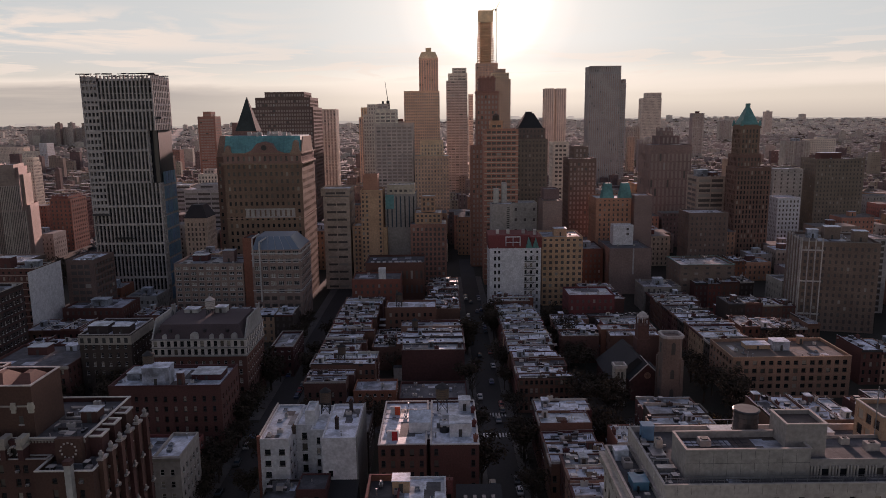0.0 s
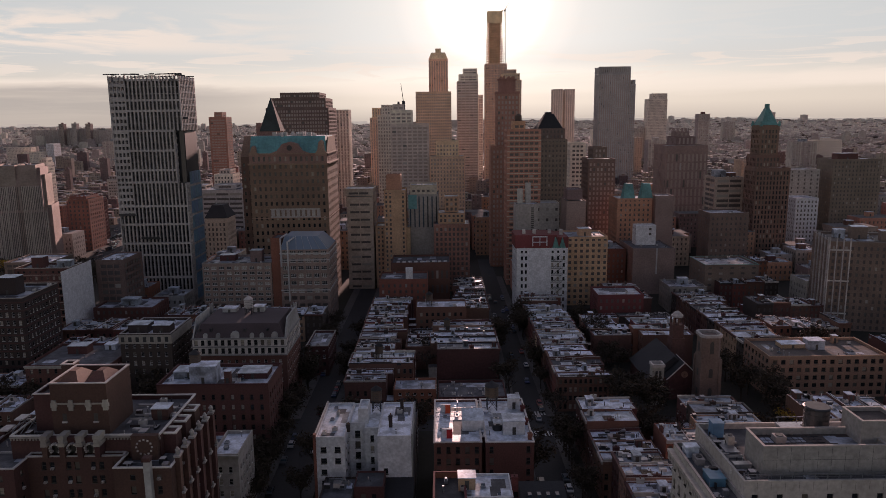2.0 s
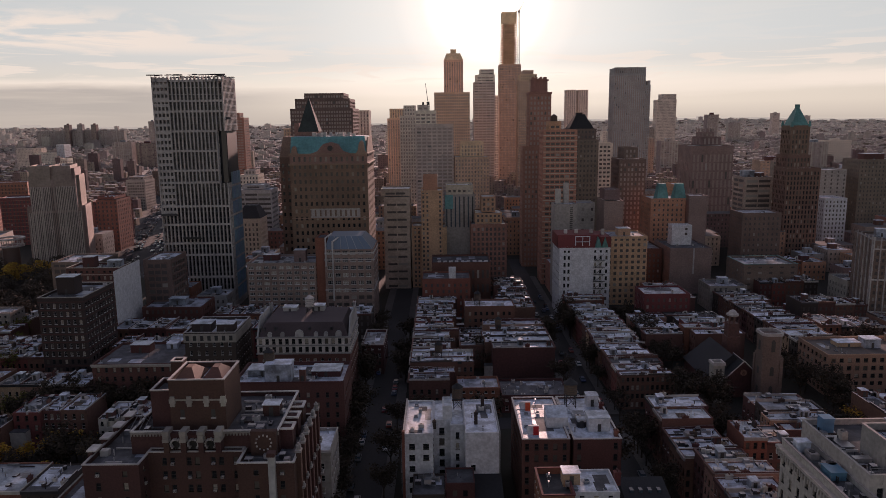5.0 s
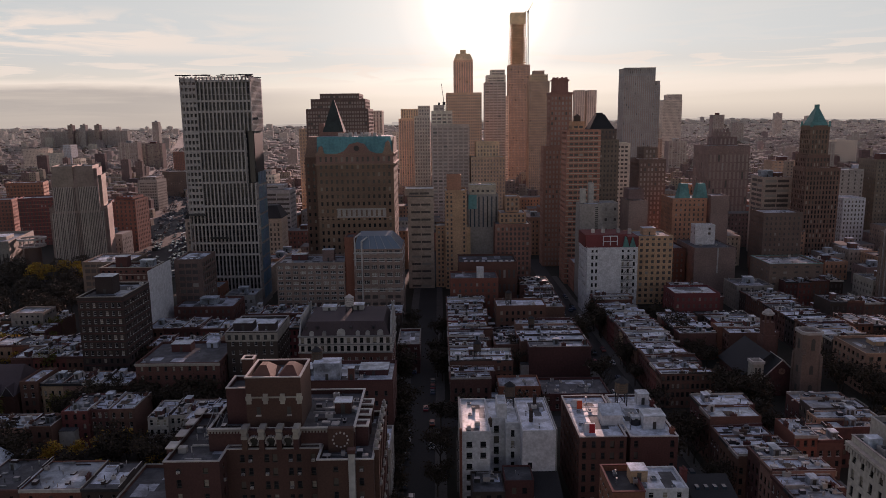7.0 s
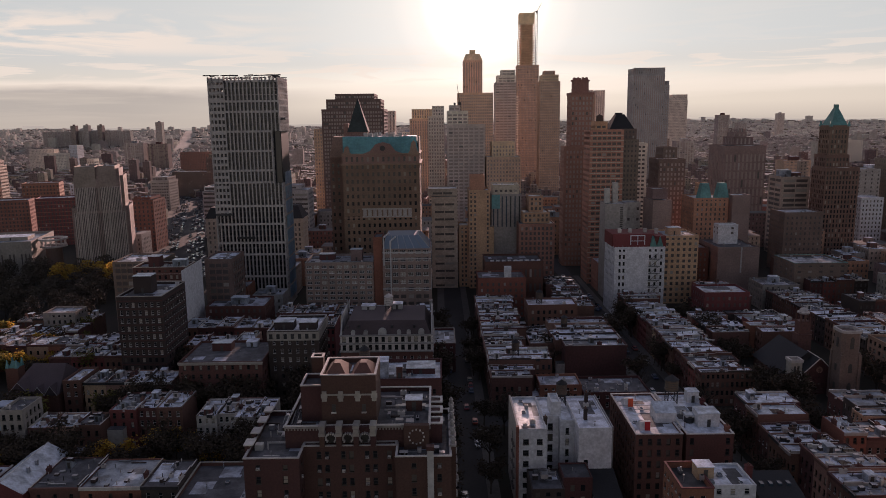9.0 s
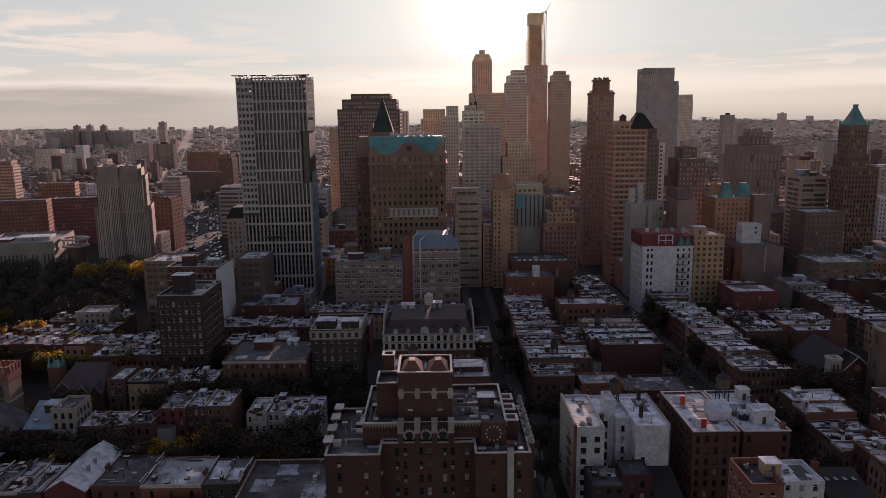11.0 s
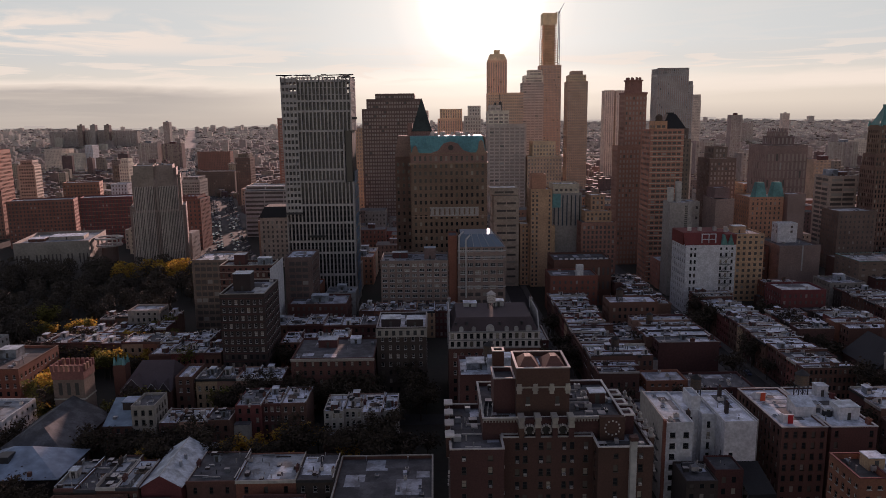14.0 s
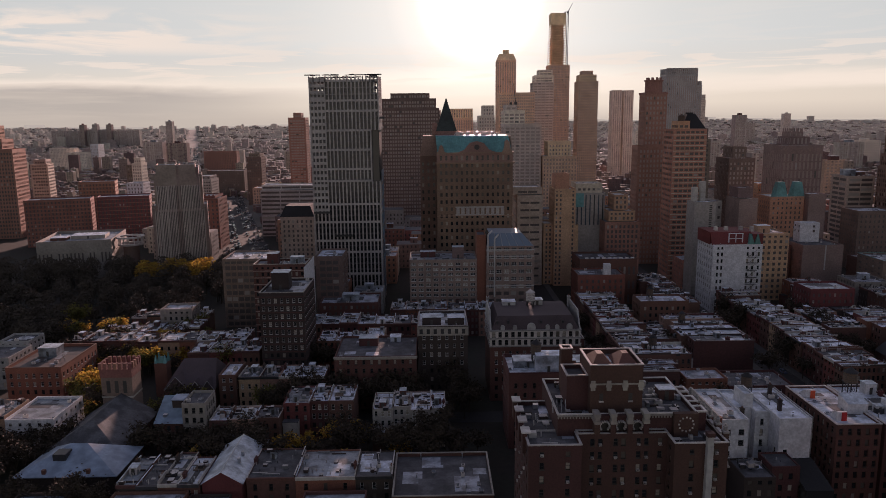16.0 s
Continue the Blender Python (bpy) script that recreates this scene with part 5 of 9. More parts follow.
for rr, z in ((8.6, 19.6), (9.4, 24.6)):
    q = MB()
    ins, out = circle(0, 0, rr - 2.2, 28), circle(0, 0, rr, 28)
    for k in range(28):
        j = (k + 1) % 28
        q.quad((*out[k], z), (*out[j], z), (*out[j], z + 1.1), (*out[k], z + 1.1))
        q.quad((*ins[j], z), (*ins[k], z), (*ins[k], z + 1.1), (*ins[j], z + 1.1))
        q.quad((*out[k], z + 1.1), (*out[j], z + 1.1), (*ins[j], z + 1.1), (*ins[k], z + 1.1))
    part("ring", q, PALE_STONE, pav)
for k in range(14):
    q = MB()
    x, y = circle(0, 0, 7.6, 14)[k]
    q.box(x - 0.25, x + 0.25, y - 0.25, y + 0.25, 20, 25)
    part("post", q, PALE_STONE, pav)
building("brick_slab", -472.0, -421.0, 600, 622, 40, SLAB_BRICK, GREY_ROOF, "long red brick housing slab", bay=2.8, turn=16, extras=9, bands=MID_BROWN)
building("brick_slab", -416.0, -374.0, 610, 632, 41, SLAB_BRICK, GREY_ROOF, "long red brick housing slab", bay=2.8, turn=16, extras=9, bands=MID_BROWN)
building("brick_slab", -343.0, -314.0, 620, 642, 36, SLAB_BRICK, GREY_ROOF, "long red brick housing slab with flat roof", bay=2.8, turn=16, extras=9, bands=MID_BROWN)
building("brick_slab", -455.0, -424.0, 660, 680, 50, SLAB_BRICK, GREY_ROOF, "long red brick housing slab with flat roof", bay=2.8, turn=16, extras=9, bands=MID_BROWN)
building("white_slab", -884.0, -842.0, 1500, 1518, 44, HAZE_GREY, GREY_ROOF, "long white housing slab far off", bay=3, glass_mat=FAR_PANES, extras=12)
building("white_slab", -842.0, -826.0, 1518, 1546, 60, WHITE_PAINT, GREY_ROOF, "tall white housing slab with a sunlit flank", bay=3, glass_mat=FAR_PANES, extras=6)
building("white_slab", -940.0, -886.0, 1540, 1560, 52, HAZE_GREY, GREY_ROOF, "long grey housing slab far off", bay=3, glass_mat=FAR_PANES, extras=12)

tower("apartment_tower", -566.0, -504.0, 640, 30, ((0, 0, 0, 0, 81), (0, 9, 3, 81, 90), (0, 15, 6, 90, 102), (0, 22, 8, 102, 115)), MID_BROWN, "dark brick stepped tower with a sunlit flank", bay=2.4, turn=9)
tower("apartment_tower", -551.4, -534.5, 758, 20, ((0, 0, 0, 0, 61), (3, 2, 2, 61, 66)), MID_STONE, "slim grey apartment tower with balconies and a sunlit flank", bay=2.4, win=(1.7, 1.7), category="building", turn=10)


# ---- near buildings ----


def water_tank(x, y, z, r=1.9, h=3.6, legs=3.5, skin=None):
    """A round timber roof tank with a cone roof on a steel stand."""
    ob = thing("water_tank", x, y, z, "round wooden roof tank with cone lid on steel legs", "water tank", "roof tanks")
    barrel = MB()
    barrel.prism(circle(0, 0, r, 20), legs, legs + h, 0, 0.96)
    drum = part("barrel", barrel, skin or WOOD, ob)
    lid = MB()
    lid.prism(circle(0, 0, r * 1.08, 20), legs + h, legs + h + r * (0.75 if skin is not DARK_METAL else 0.08), 0, 0.08 if skin is not DARK_METAL else 0.9)
    part("lid", lid, skin or SLATE, drum)
    for k in range(5):
        zz = legs + 0.3 + k * (h - 0.6) / 4
        hoop = MB()
        hoop.prism(circle(0, 0, r * 1.015, 20), zz, zz + 0.07)
        part("hoop", hoop, DARK_METAL, drum)
    for sx in (-1, 1):
        for sy in (-1, 1):
            leg = MB()
            leg.box(sx * r * 0.7 - 0.12, sx * r * 0.7 + 0.12, sy * r * 0.7 - 0.12, sy * r * 0.7 + 0.12, 0, legs)
            part("leg", leg, DARK_METAL, ob)
    q = r * 0.7
    for s in (-q, q):
        for p0, p1 in (((-q, s, 0.2), (q, s, legs - 0.2)), ((q, s, 0.2), (-q, s, legs - 0.2)), ((s, -q, 0.2), (s, q, legs - 0.2))):
            br = MB()
            br.tube(p0, p1, 0.06, 0.06, 4)
            part("brace", br, DARK_METAL, ob)
    deck = MB()
    deck.box(-q - 0.3, q + 0.3, -q - 0.3, q + 0.3, legs - 0.25, legs)
    part("platform", deck, DARK_METAL, ob)
    return ob


def castle():
    """The large brown apartment house with its tower."""
    X, Y = -86.3, 138.0
    FOOTPRINTS.append((-107, -66, 126, 152))
    ob = thing("apartment_house", X, Y, 0, "large brown brick apartment house with pale copings and square tower", "apartment house")

    def b(x0, x1, y0, y1, z0, z1, **kw):
        kw.setdefault("coping", PALE_STONE)
        block(ob, CASTLE_BRICK, x0 - X, x1 - X, y0 - Y, y1 - Y, z0, z1, kw.pop("roof", TAR_ROOF), **kw)

    n = dict(near=True, frame_mat=FRAME_DARK, bay=2.75, fh=2.85, win=(0.95, 1.5), sill=2.9)
    b(-106.7, -96.1, 123.2, 146, 0, 39.4, sides="SEW", cols=[2.7, 7.9], **{**n, "bay": 3.6})
    b(-77.6, -66.9, 123.2, 146, 0, 39.4, sides="SEW", cols=[3.5, 8.4], **{**n, "bay": 3.5})
    b(-96.1, -77.6, 127.6, 129.4, 0, 39.7, sides="S", parapet=0.5, cols=[3.1, 4.7, 7.9, 9.5, 12.6, 14.2, 17.0], **n)
    b(-99.9, -71.0, 129.4, 150, 30, 43.1, sides="", parapet=0.9, roof=TAR_ROOF)
    b(-92.8, -81.8, 132.0, 142.8, 37, 52.7, sides="", parapet=1.0)
    b(-97.3, -92.8, 134.0, 141.0, 37, 49.8, sides="", parapet=0.8)
    b(-96.7, -94.2, 144.0, 146.6, 37, 52.4, sides="", parapet=0.6)
    # arcade at the tower's foot: piers, arches, dark boxes for the openings' shade
    xs = (-92.2, -88.9, -85.5, -82.2)
    for x in xs:
        ar, st = MB(), MB()
        ar.box(x - X - 0.5, x - X + 0.5, 127.0 - Y, 129.3 - Y, 39.7, 42.0)
        part("arcade_pier", ar, CASTLE_BRICK, ob)
        for k, w in ((0, 0.62), (1, 0.5), (2, 0.62)):
            st.box(x - X - w, x - X + w, 126.85 - Y, 129.6 - Y, 42.0 + k * 0.75, 42.7 + k * 0.75)
        part("pier_cap", st, LIMESTONE, ob, "pale stone pier cap")
        st = MB()
        for k, w in ((0, 0.45), (1, 0.62), (2, 0.45)):
            st.box(x - X - w, x - X + w, 131.7 - Y, 132.3 - Y, 47.3 + k * 0.7, 48.0 + k * 0.7)
        part("quoin", st, LIMESTONE, ob, "pale stone corner block")
    for xa, xb in zip(xs, xs[1:]):
        m = (xa + xb) / 2 - X
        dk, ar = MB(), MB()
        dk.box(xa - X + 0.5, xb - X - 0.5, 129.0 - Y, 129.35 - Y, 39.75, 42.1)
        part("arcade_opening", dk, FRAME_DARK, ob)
        ar.box(xa - X + 0.5, xb - X - 0.5, 128.2 - Y, 129.3 - Y, 42.1, 43.3)
        part("arch_wall", ar, CASTLE_BRICK, ob)
        for k in range(11):
            a = math.pi * (-0.25 + 1.5 * k / 10)
            x, z = m + 1.0 * math.cos(a), 41.3 + 0.95 * math.sin(a)
            st = MB()
            st.box(x - 0.15, x + 0.15, 127.5 - Y, 128.25 - Y, z - 0.15, z + 0.15)
            part("arch_stone", st, PALE_STONE, ob)
    # corbel table with small pale dentils along the upper walls
    for xa, xb in ((-99.9, -92.8), (-81.7, -71.0)):
        co = MB()
        k = xa
        while k < xb:
            co.box(k - X, k - X + 0.28, 129.15 - Y, 129.397 - Y, 42.3, 42.75)
            k += 0.62
        co.box(xa - X, xb - X, 129.1 - Y, 129.397 - Y, 42.75, 43.05)
        part("corbel_table", co, LIMESTONE, ob)
    band = MB()
    band.box(-92.9 - X, -81.7 - X, 131.8 - Y, 131.997 - Y, 48.5, 48.8)
    part("stone_band", band, LIMESTONE, ob)
    # two hipped tile roofs on the tower
    for x in (-90.0, -84.6):
        hip = MB()
        hip.prism([(x - X - 2.6, 132.6 - Y), (x - X + 2.6, 132.6 - Y), (x - X + 2.6, 141.4 - Y), (x - X - 2.6, 141.4 - Y)], 51.6, 54.0, 0, 0.25)
        part("hipped_roof", hip, TILE_ROOF, ob)
    # buttresses with pale stone heads on the east side, a lower row of stone ledges between
    for y in (126.0, 130.0, 134.0, 138.0, 142.0, 146.0):
        t = MB()
        t.box(-66.9 - X, -66.0 - X, y - 0.65 - Y, y + 0.65 - Y, 0, 40.4)
        butt = part("buttress", t, CASTLE_BRICK, ob)
        t = MB()
        t.box(-67.1 - X, -65.9 - X, y - 0.75 - Y, y + 0.75 - Y, 40.4, 40.8)
        t.prism(circle(-66.5 - X, y - Y, 0.4, 8), 40.8, 41.5)
        t.prism(circle(-66.5 - X, y - Y, 0.5, 8), 41.5, 41.75)
        t.prism(circle(-66.5 - X, y - Y, 0.38, 8), 41.75, 42.2, 0, 0.5)
        part("buttress_head", t, HOTEL_RENDER, butt, "weathered pale stone head")
        for z in (33.0, 25.4):
            t = MB()
            t.box(-66.0 - X, -65.5 - X, y - 0.75 - Y, y + 0.75 - Y, z, z + 0.35)
            t.prism(circle(-65.75 - X, y - Y, 0.3, 8), z + 0.35, z + 1.2, 0, 0.6)
            part("ledge", t, HOTEL_RENDER, butt)
    for y0 in (128.0, 132.0, 136.0, 140.0, 144.0):
        t = MB()
        t.box(-67.3 - X, -66.6 - X, y0 - 1.2 - Y, y0 + 1.2 - Y, 39.65, 40.1)
        part("stone_step", t, PALE_STONE, ob)
    # stepped copings that key into the west roof edge
    for y0 in (127.0, 132.5, 138.0, 143.5):
        t = MB()
        t.box(-107.4 - X, -106.5 - X, y0 - Y, y0 + 2.6 - Y, 36.0, 40.3)
        part("key_pier", t, CASTLE_BRICK, ob)
        t = MB()
        t.box(-107.6 - X, -105.7 - X, y0 - 0.15 - Y, y0 + 2.75 - Y, 40.3, 40.6)
        part("stone_step", t, PALE_STONE, ob)
    # pale chimney stack rising up the front
    ch = MB()
    ch.box(-71.5 - X, -70.3 - X, 122.0 - Y, 123.197 - Y, 0, 41.2)
    part("chimney", ch, CONCRETE, ob, "pale rendered chimney stack")
    cap = MB()
    cap.box(-71.65 - X, -70.15 - X, 121.85 - Y, 123.3 - Y, 41.2, 42.0)
    part("chimney_cap", cap, CASTLE_BRICK, ob)
    # dark gable ornament with a ring of white blocks, on the right wing
    orn = MB()
    orn.box(-76.2 - X, -71.2 - X, 128.2 - Y, 129.39 - Y, 38.4, 43.5)
    part("gable_wall", orn, CASTLE_BRICK, ob)
    for k in range(12):
        a, ring = 2 * math.pi * k / 12, MB()
        x, z = -73.7 - X + 1.5 * math.cos(a), 41.2 + 1.5 * math.sin(a)
        ring.box(x - 0.16, x + 0.16, 128.05 - Y, 128.197 - Y, z - 0.16, z + 0.16)
        part("ring_stone", ring, PALE_STONE, ob)
    rnd = random.Random(21)
    fittings(ob, -106 - X, -100.5 - X, 125 - Y, 145 - Y, 38.5, 16, rnd)
    fittings(ob, -77 - X, -67.5 - X, 124 - Y, 128 - Y, 38.5, 8, rnd)
    vents(ob, -99 - X, -93 - X, 142 - Y, 149 - Y, 42.2, 4, rnd)
    vents(ob, -80 - X, -70 - X, 133 - Y, 149 - Y, 42.2, 7, rnd)
    fittings(ob, -99 - X, -93.2 - X, 130 - Y, 149 - Y, 42.2, 18, rnd)
    fittings(ob, -81.5 - X, -71.5 - X, 130 - Y, 149 - Y, 42.2, 30, rnd)
    # ladder rack and stacked frames on the west deck
    for k in range(4):
        t = MB()
        t.tube((-100.6 - X + k * 0.9, 131 - Y, 43.0), (-100.2 - X + k * 0.9, 134 - Y, 44.6), 0.09, 0.09, 4)
        t.tube((-100.2 - X + k * 0.9, 134 - Y, 44.6), (-99.9 - X + k * 0.9, 136.4 - Y, 42.3), 0.09, 0.09, 4)
        part("pipe_frame", t, STEEL, ob)
    # stone-capped bays that break the east parapet
    for y0 in (131.0, 136.5, 142.0):
        t = MB()
        t.box(-71.0 - X, -68.6 - X, y0 - Y, y0 + 3.0 - Y, 38.5, 42.6)
        bay_part = part("parapet_bay", t, CASTLE_BRICK, ob)
        t = MB()
        t.box(-71.2 - X, -68.4 - X, y0 - 0.2 - Y, y0 + 0.35 - Y, 42.6, 42.9)
        t.box(-71.2 - X, -68.4 - X, y0 + 2.65 - Y, y0 + 3.2 - Y, 42.6, 42.9)
        t.box(-68.95 - X, -68.4 - X, y0 + 0.35 - Y, y0 + 2.65 - Y, 42.6, 42.9)
        part("coping", t, PALE_STONE, bay_part)
    # small tower windows with pale sills
    for x, y in ((-90.4, 131.95), (-84.3, 131.95)):
        t = MB()
        t.box(x - 0.4 - X, x + 0.4 - X, y - Y, y + 0.06 - Y, 45.0, 46.6)
        glassy = part("window", t, FRAME_DARK, ob)
        t = MB()
        t.box(x - 0.5 - X, x + 0.5 - X, y - 0.2 - Y, y + 0.05 - Y, 44.7, 45.0)
        part("sill", t, PALE_STONE, glassy)
    bulkhead(ob, -74.5 - X, 140 - Y, 42.2, 3.4, 3.0, 2.4, CASTLE_BRICK)


castle()


def white_house():
    """White painted apartment house with two wings round a light court."""
    X, Y = -36.5, 181.0
    FOOTPRINTS.append((-50, -23, 168, 194))
    ob = thing("apartment_house", X, Y, 0, "white painted apartment house, two wings round a narrow court", "apartment house")

    def b(x0, x1, y0, y1, z1, **kw):
        kw.setdefault("sides", "S")
        block(ob, WHITE_PAINT, x0 - X, x1 - X, y0 - Y, y1 - Y, 0, z1, kw.pop("roof", SILVER_ROOF), near=True, fh=3.05, frame_mat=FRAME_DARK, parapet=0.5, **kw)

    b(-48.6, -41.3, 169.8, 192.0, 23.6, bay=3.6, win=(1.5, 1.5), sides="SE", skip=lambda i, j, n, r: (i == n - 1 and j % 3 == 1) or j < 1)
    b(-33.0, -24.4, 169.8, 192.0, 23.6, bay=4.6, win=(1.15, 1.6), sides="SW", skip=lambda i, j, n, r: j > 4 or (i == 1 and j > 3))
    b(-36.8, -33.0, 175.8, 192.0, 23.2, bay=1.7, win=(0.95, 1.8))
    b(-41.3, -36.8, 178.6, 192.0, 23.4, bay=2.6, win=(1.4, 1.9))
    b(-38.8, -36.2, 179.2, 186.0, 27.0, bay=9, sides="")
    east, west = MB(), MB()
    west.box(-49.3 - X, -48.63 - X, 169.5 - Y, 170.6 - Y, 0, 24.3)
    part("parapet_wall", west, RED_BRICK, ob, "red brick party wall")
    west = MB()
    west.box(-49.1 - X, -48.63 - X, 170.6 - Y, 192.2 - Y, 0, 24.1)
    part("side_wall", west, MID_GREY, ob, "dirty rendered side wall")
    east.box(-24.37 - X, -24.0 - X, 169.9 - Y, 192.1 - Y, 0, 23.9)
    part("side_wall", east, CONCRETE, ob, "dirty rendered side wall")
    for x, y, h in ((-27.6, 187.5, 3.4), (-30.0, 176.5, 3.2), (-41.0, 175.0, 1.6)):
        chimney(ob, x - X, y - Y, 23.1, 0.9, 1.0, h, DARK_BRICK)
    vents(ob, -48 - X, -42 - X, 171 - Y, 190 - Y, 23.0, 5, random.Random(3))
    vents(ob, -32.5 - X, -25 - X, 171 - Y, 191 - Y, 23.0, 6, random.Random(5))
    block(ob, DARK_BRICK, -46.5 - X, -38.4 - X, 159.0 - Y, 169.7 - Y, 0, 12.6, TAR_ROOF, bay=2.6, parapet=0.5, sides="S", name="annex_wall")
    block(ob, BROWN_BRICK, -38.3 - X, -31.0 - X, 161.5 - Y, 169.7 - Y, 0, 14.2, TAR_ROOF, bay=2.6, parapet=0.4, sides="SW", name="annex_wall")
    lean = MB()
    lean.quad((-31.0 - X, 158.0 - Y, 9.2), (-23.8 - X, 158.0 - Y, 9.2), (-23.8 - X, 169.6 - Y, 12.4), (-31.0 - X, 169.6 - Y, 12.4))
    lean.quad((-31.0 - X, 158.0 - Y, 0), (-23.8 - X, 158.0 - Y, 0), (-23.8 - X, 158.0 - Y, 9.2), (-31.0 - X, 158.0 - Y, 9.2))
    lean.poly([(-23.8 - X, 158.0 - Y, 0), (-23.8 - X, 169.6 - Y, 0), (-23.8 - X, 169.6 - Y, 12.4), (-23.8 - X, 158.0 - Y, 9.2)])
    part("lean_roof", lean, SLATE, ob, "dark lean-to roof")
    fittings(ob, -46.2 - X, -31.5 - X, 162.0 - Y, 169.0 - Y, 13.2, 22, random.Random(71))
    for k in range(5):
        z = 5 + k * 3.05
        esc = MB()
        esc.box(-49.9 - X, -49.3 - X, 173 - Y, 178 - Y, z, z + 0.1)
        esc.tube((-49.6 - X, 173.2 - Y, z), (-49.6 - X, 177.8 - Y, z + 3.05), 0.06, 0.06, 4)
        esc.box(-49.95 - X, -49.9 - X, 173 - Y, 178 - Y, z + 0.9, z + 0.96)
        part("fire_escape", esc, DARK_METAL, ob)


white_house()
water_tank(-34.6, 187.5, 23.0, 1.5, 3.0, 3.2)


def brown_house():
    """Brown brick apartment house with a bright roof, white stair heads and a roof tank."""
    X, Y = -6.0, 182.0
    FOOTPRINTS.append((-20, 8, 167, 198))
    ob = thing("apartment_house", X, Y, 0, "brown brick apartment house, bright roof with white stair heads", "apartment house")

    def b(x0, x1, y0, y1, z1, **kw):
        block(ob, BROWN_BRICK, x0 - X, x1 - X, y0 - Y, y1 - Y, 0, z1, SILVER_ROOF, near=True, fh=3.1, win=(1.05, 1.7), parapet=0.5, coping=PALE_STONE, frame_mat=FRAME_DARK, **kw)

    b(-18.6, -6.5, 168.0, 196.0, 22.4, bay=2.4, sides="SW")
    b(-5.5, 6.7, 168.0, 196.5, 22.3, bay=3.1, sides="SE", skip=lambda i, j, n, r: i in (1, 2) and j > 2)
    b(-6.5, -5.5, 172.0, 196.0, 22.0, bay=3.1, sides="")
    white = (WHITE_PAINT, SILVER_ROOF)
    # white gabled plant house
    g = MB()
    x0, x1, y0, y1 = -11.2 - X, -5.6 - X, 176.0 - Y, 181.0 - Y
    g.box(x0, x1, y0, y1, 21.5, 24.8)
    g.quad((x0 - 0.1, y0 - 0.1, 24.8), (x1 + 0.1, y0 - 0.1, 24.8), (x1 + 0.1, y1, 26.2), (x0 - 0.1, y1, 26.2), 1)
    g.poly([(x0, y0, 24.8), (x0, y1, 26.2), (x0, y1, 24.8)])
    g.poly([(x1, y0, 24.8), (x1, y1, 24.8), (x1, y1, 26.2)])
    g.quad((x1, y1, 24.8), (x0, y1, 24.8), (x0, y1, 26.2), (x1, y1, 26.2))
    part("plant_house", g, [WHITE_PAINT, SILVER_ROOF], ob)
    # round cooling drum with its fan
    g = MB()
    g.prism(circle(-1.9 - X, 177.0 - Y, 1.3, 16), 21.6, 23.2)
    part("cooling_drum", g, DARK_METAL, ob)
    bulkhead(ob, 2.2 - X, 176.0 - Y, 21.8, 5.6, 5.0, 3.6, *white)
    bulkhead(ob, -1.8 - X, 177.5 - Y, 21.8, 2.2, 2.0, 2.0, *white)
    bulkhead(ob, 3.8 - X, 191.5 - Y, 21.8, 3.2, 3.0, 3.2, *white)
    for x, y in ((-14.6, 172.6), (-14.8, 188.5)):
        # white wedge-shaped stair head with a red door
        c = MB()
        p = [(y - 0.9 - Y, 21.7), (y + 3.2 - Y, 21.7), (y + 3.2 - Y, 22.2), (y - 0.3 - Y, 24.4), (y - 0.9 - Y, 24.4)]
        l, r = x - 2.0 - X, x + 0.75 - X
        c.poly([(r, yy, zz) for yy, zz in p])
        c.poly([(l, yy, zz) for yy, zz in p][::-1])
        for (ya, za), (yb, zb) in zip(p, p[1:] + p[:1]):
            c.quad((l, ya, za), (r, ya, za), (r, yb, zb), (l, yb, zb))
        part("stair_head", c, WHITE_PAINT, ob, "white wedge-shaped stair head")
        c = MB()
        c.box(x - 0.75 - X, x + 0.65 - X, y - 1.0 - Y, y - 0.903 - Y, 21.85, 24.3)
        part("door", c, ORANGE_PAINT, ob, "bright red door")
    for x, y in ((6.0, 171.0), (6.1, 189.0), (6.0, 180.0)):
        chimney(ob, x - X, y - Y, 21.8, 1.1, 1.2, 1.6, RED_BRICK)
    vents(ob, -18 - X, 6 - X, 169 - Y, 195 - Y, 21.8, 12, random.Random(8))
    pipes = MB()
    for k in range(3):
        y = 184.5 + k * 3.1
        pipes.box(-18 - X, -3 - X, y - Y - 0.06, y - Y + 0.06, 22.2, 22.32)
        for x in (-18, -13, -8, -3):
            pipes.box(x - X - 0.05, x - X + 0.05, y - Y - 0.05, y - Y + 0.05, 21.8, 22.25)
    part("roof_pipe", pipes, STEEL, ob)


brown_house()
water_tank(-2.4, 190.5, 21.8, 1.9, 3.0, 4.0)


def corner_house():
    X, Y = -10.0, 141.0
    FOOTPRINTS.append((-19, 0, 133, 147))
    ob = thing("red_house", X, Y, 0, "red brick house with a pale rendered roof storey", "house")
    block(ob, RED_BRICK, -18.4 - X, -11.6 - X, 134 - Y, 146 - Y, 0, 26.0, TAR_ROOF, near=True, coping=RED_BRICK, bay=2.4, parapet=1.3)
    block(ob, WHITE_PAINT, -11.6 - X, -1.8 - X, 136 - Y, 146 - Y, 0, 25.6, SILVER_ROOF, near=True, bay=3.0, parapet=0.5)
    bulkhead(ob, -11.3 - X, 141.5 - Y, 25.1, 3.6, 3.4, 2.6, TAN_BRICK)
    chimney(ob, -1.0 - X, 142 - Y, 24.5, 1.3, 1.3, 2.6, RED_BRICK)
    vents(ob, -17.5 - X, -3 - X, 135 - Y, 145 - Y, 25.2, 8, random.Random(12))


corner_house()


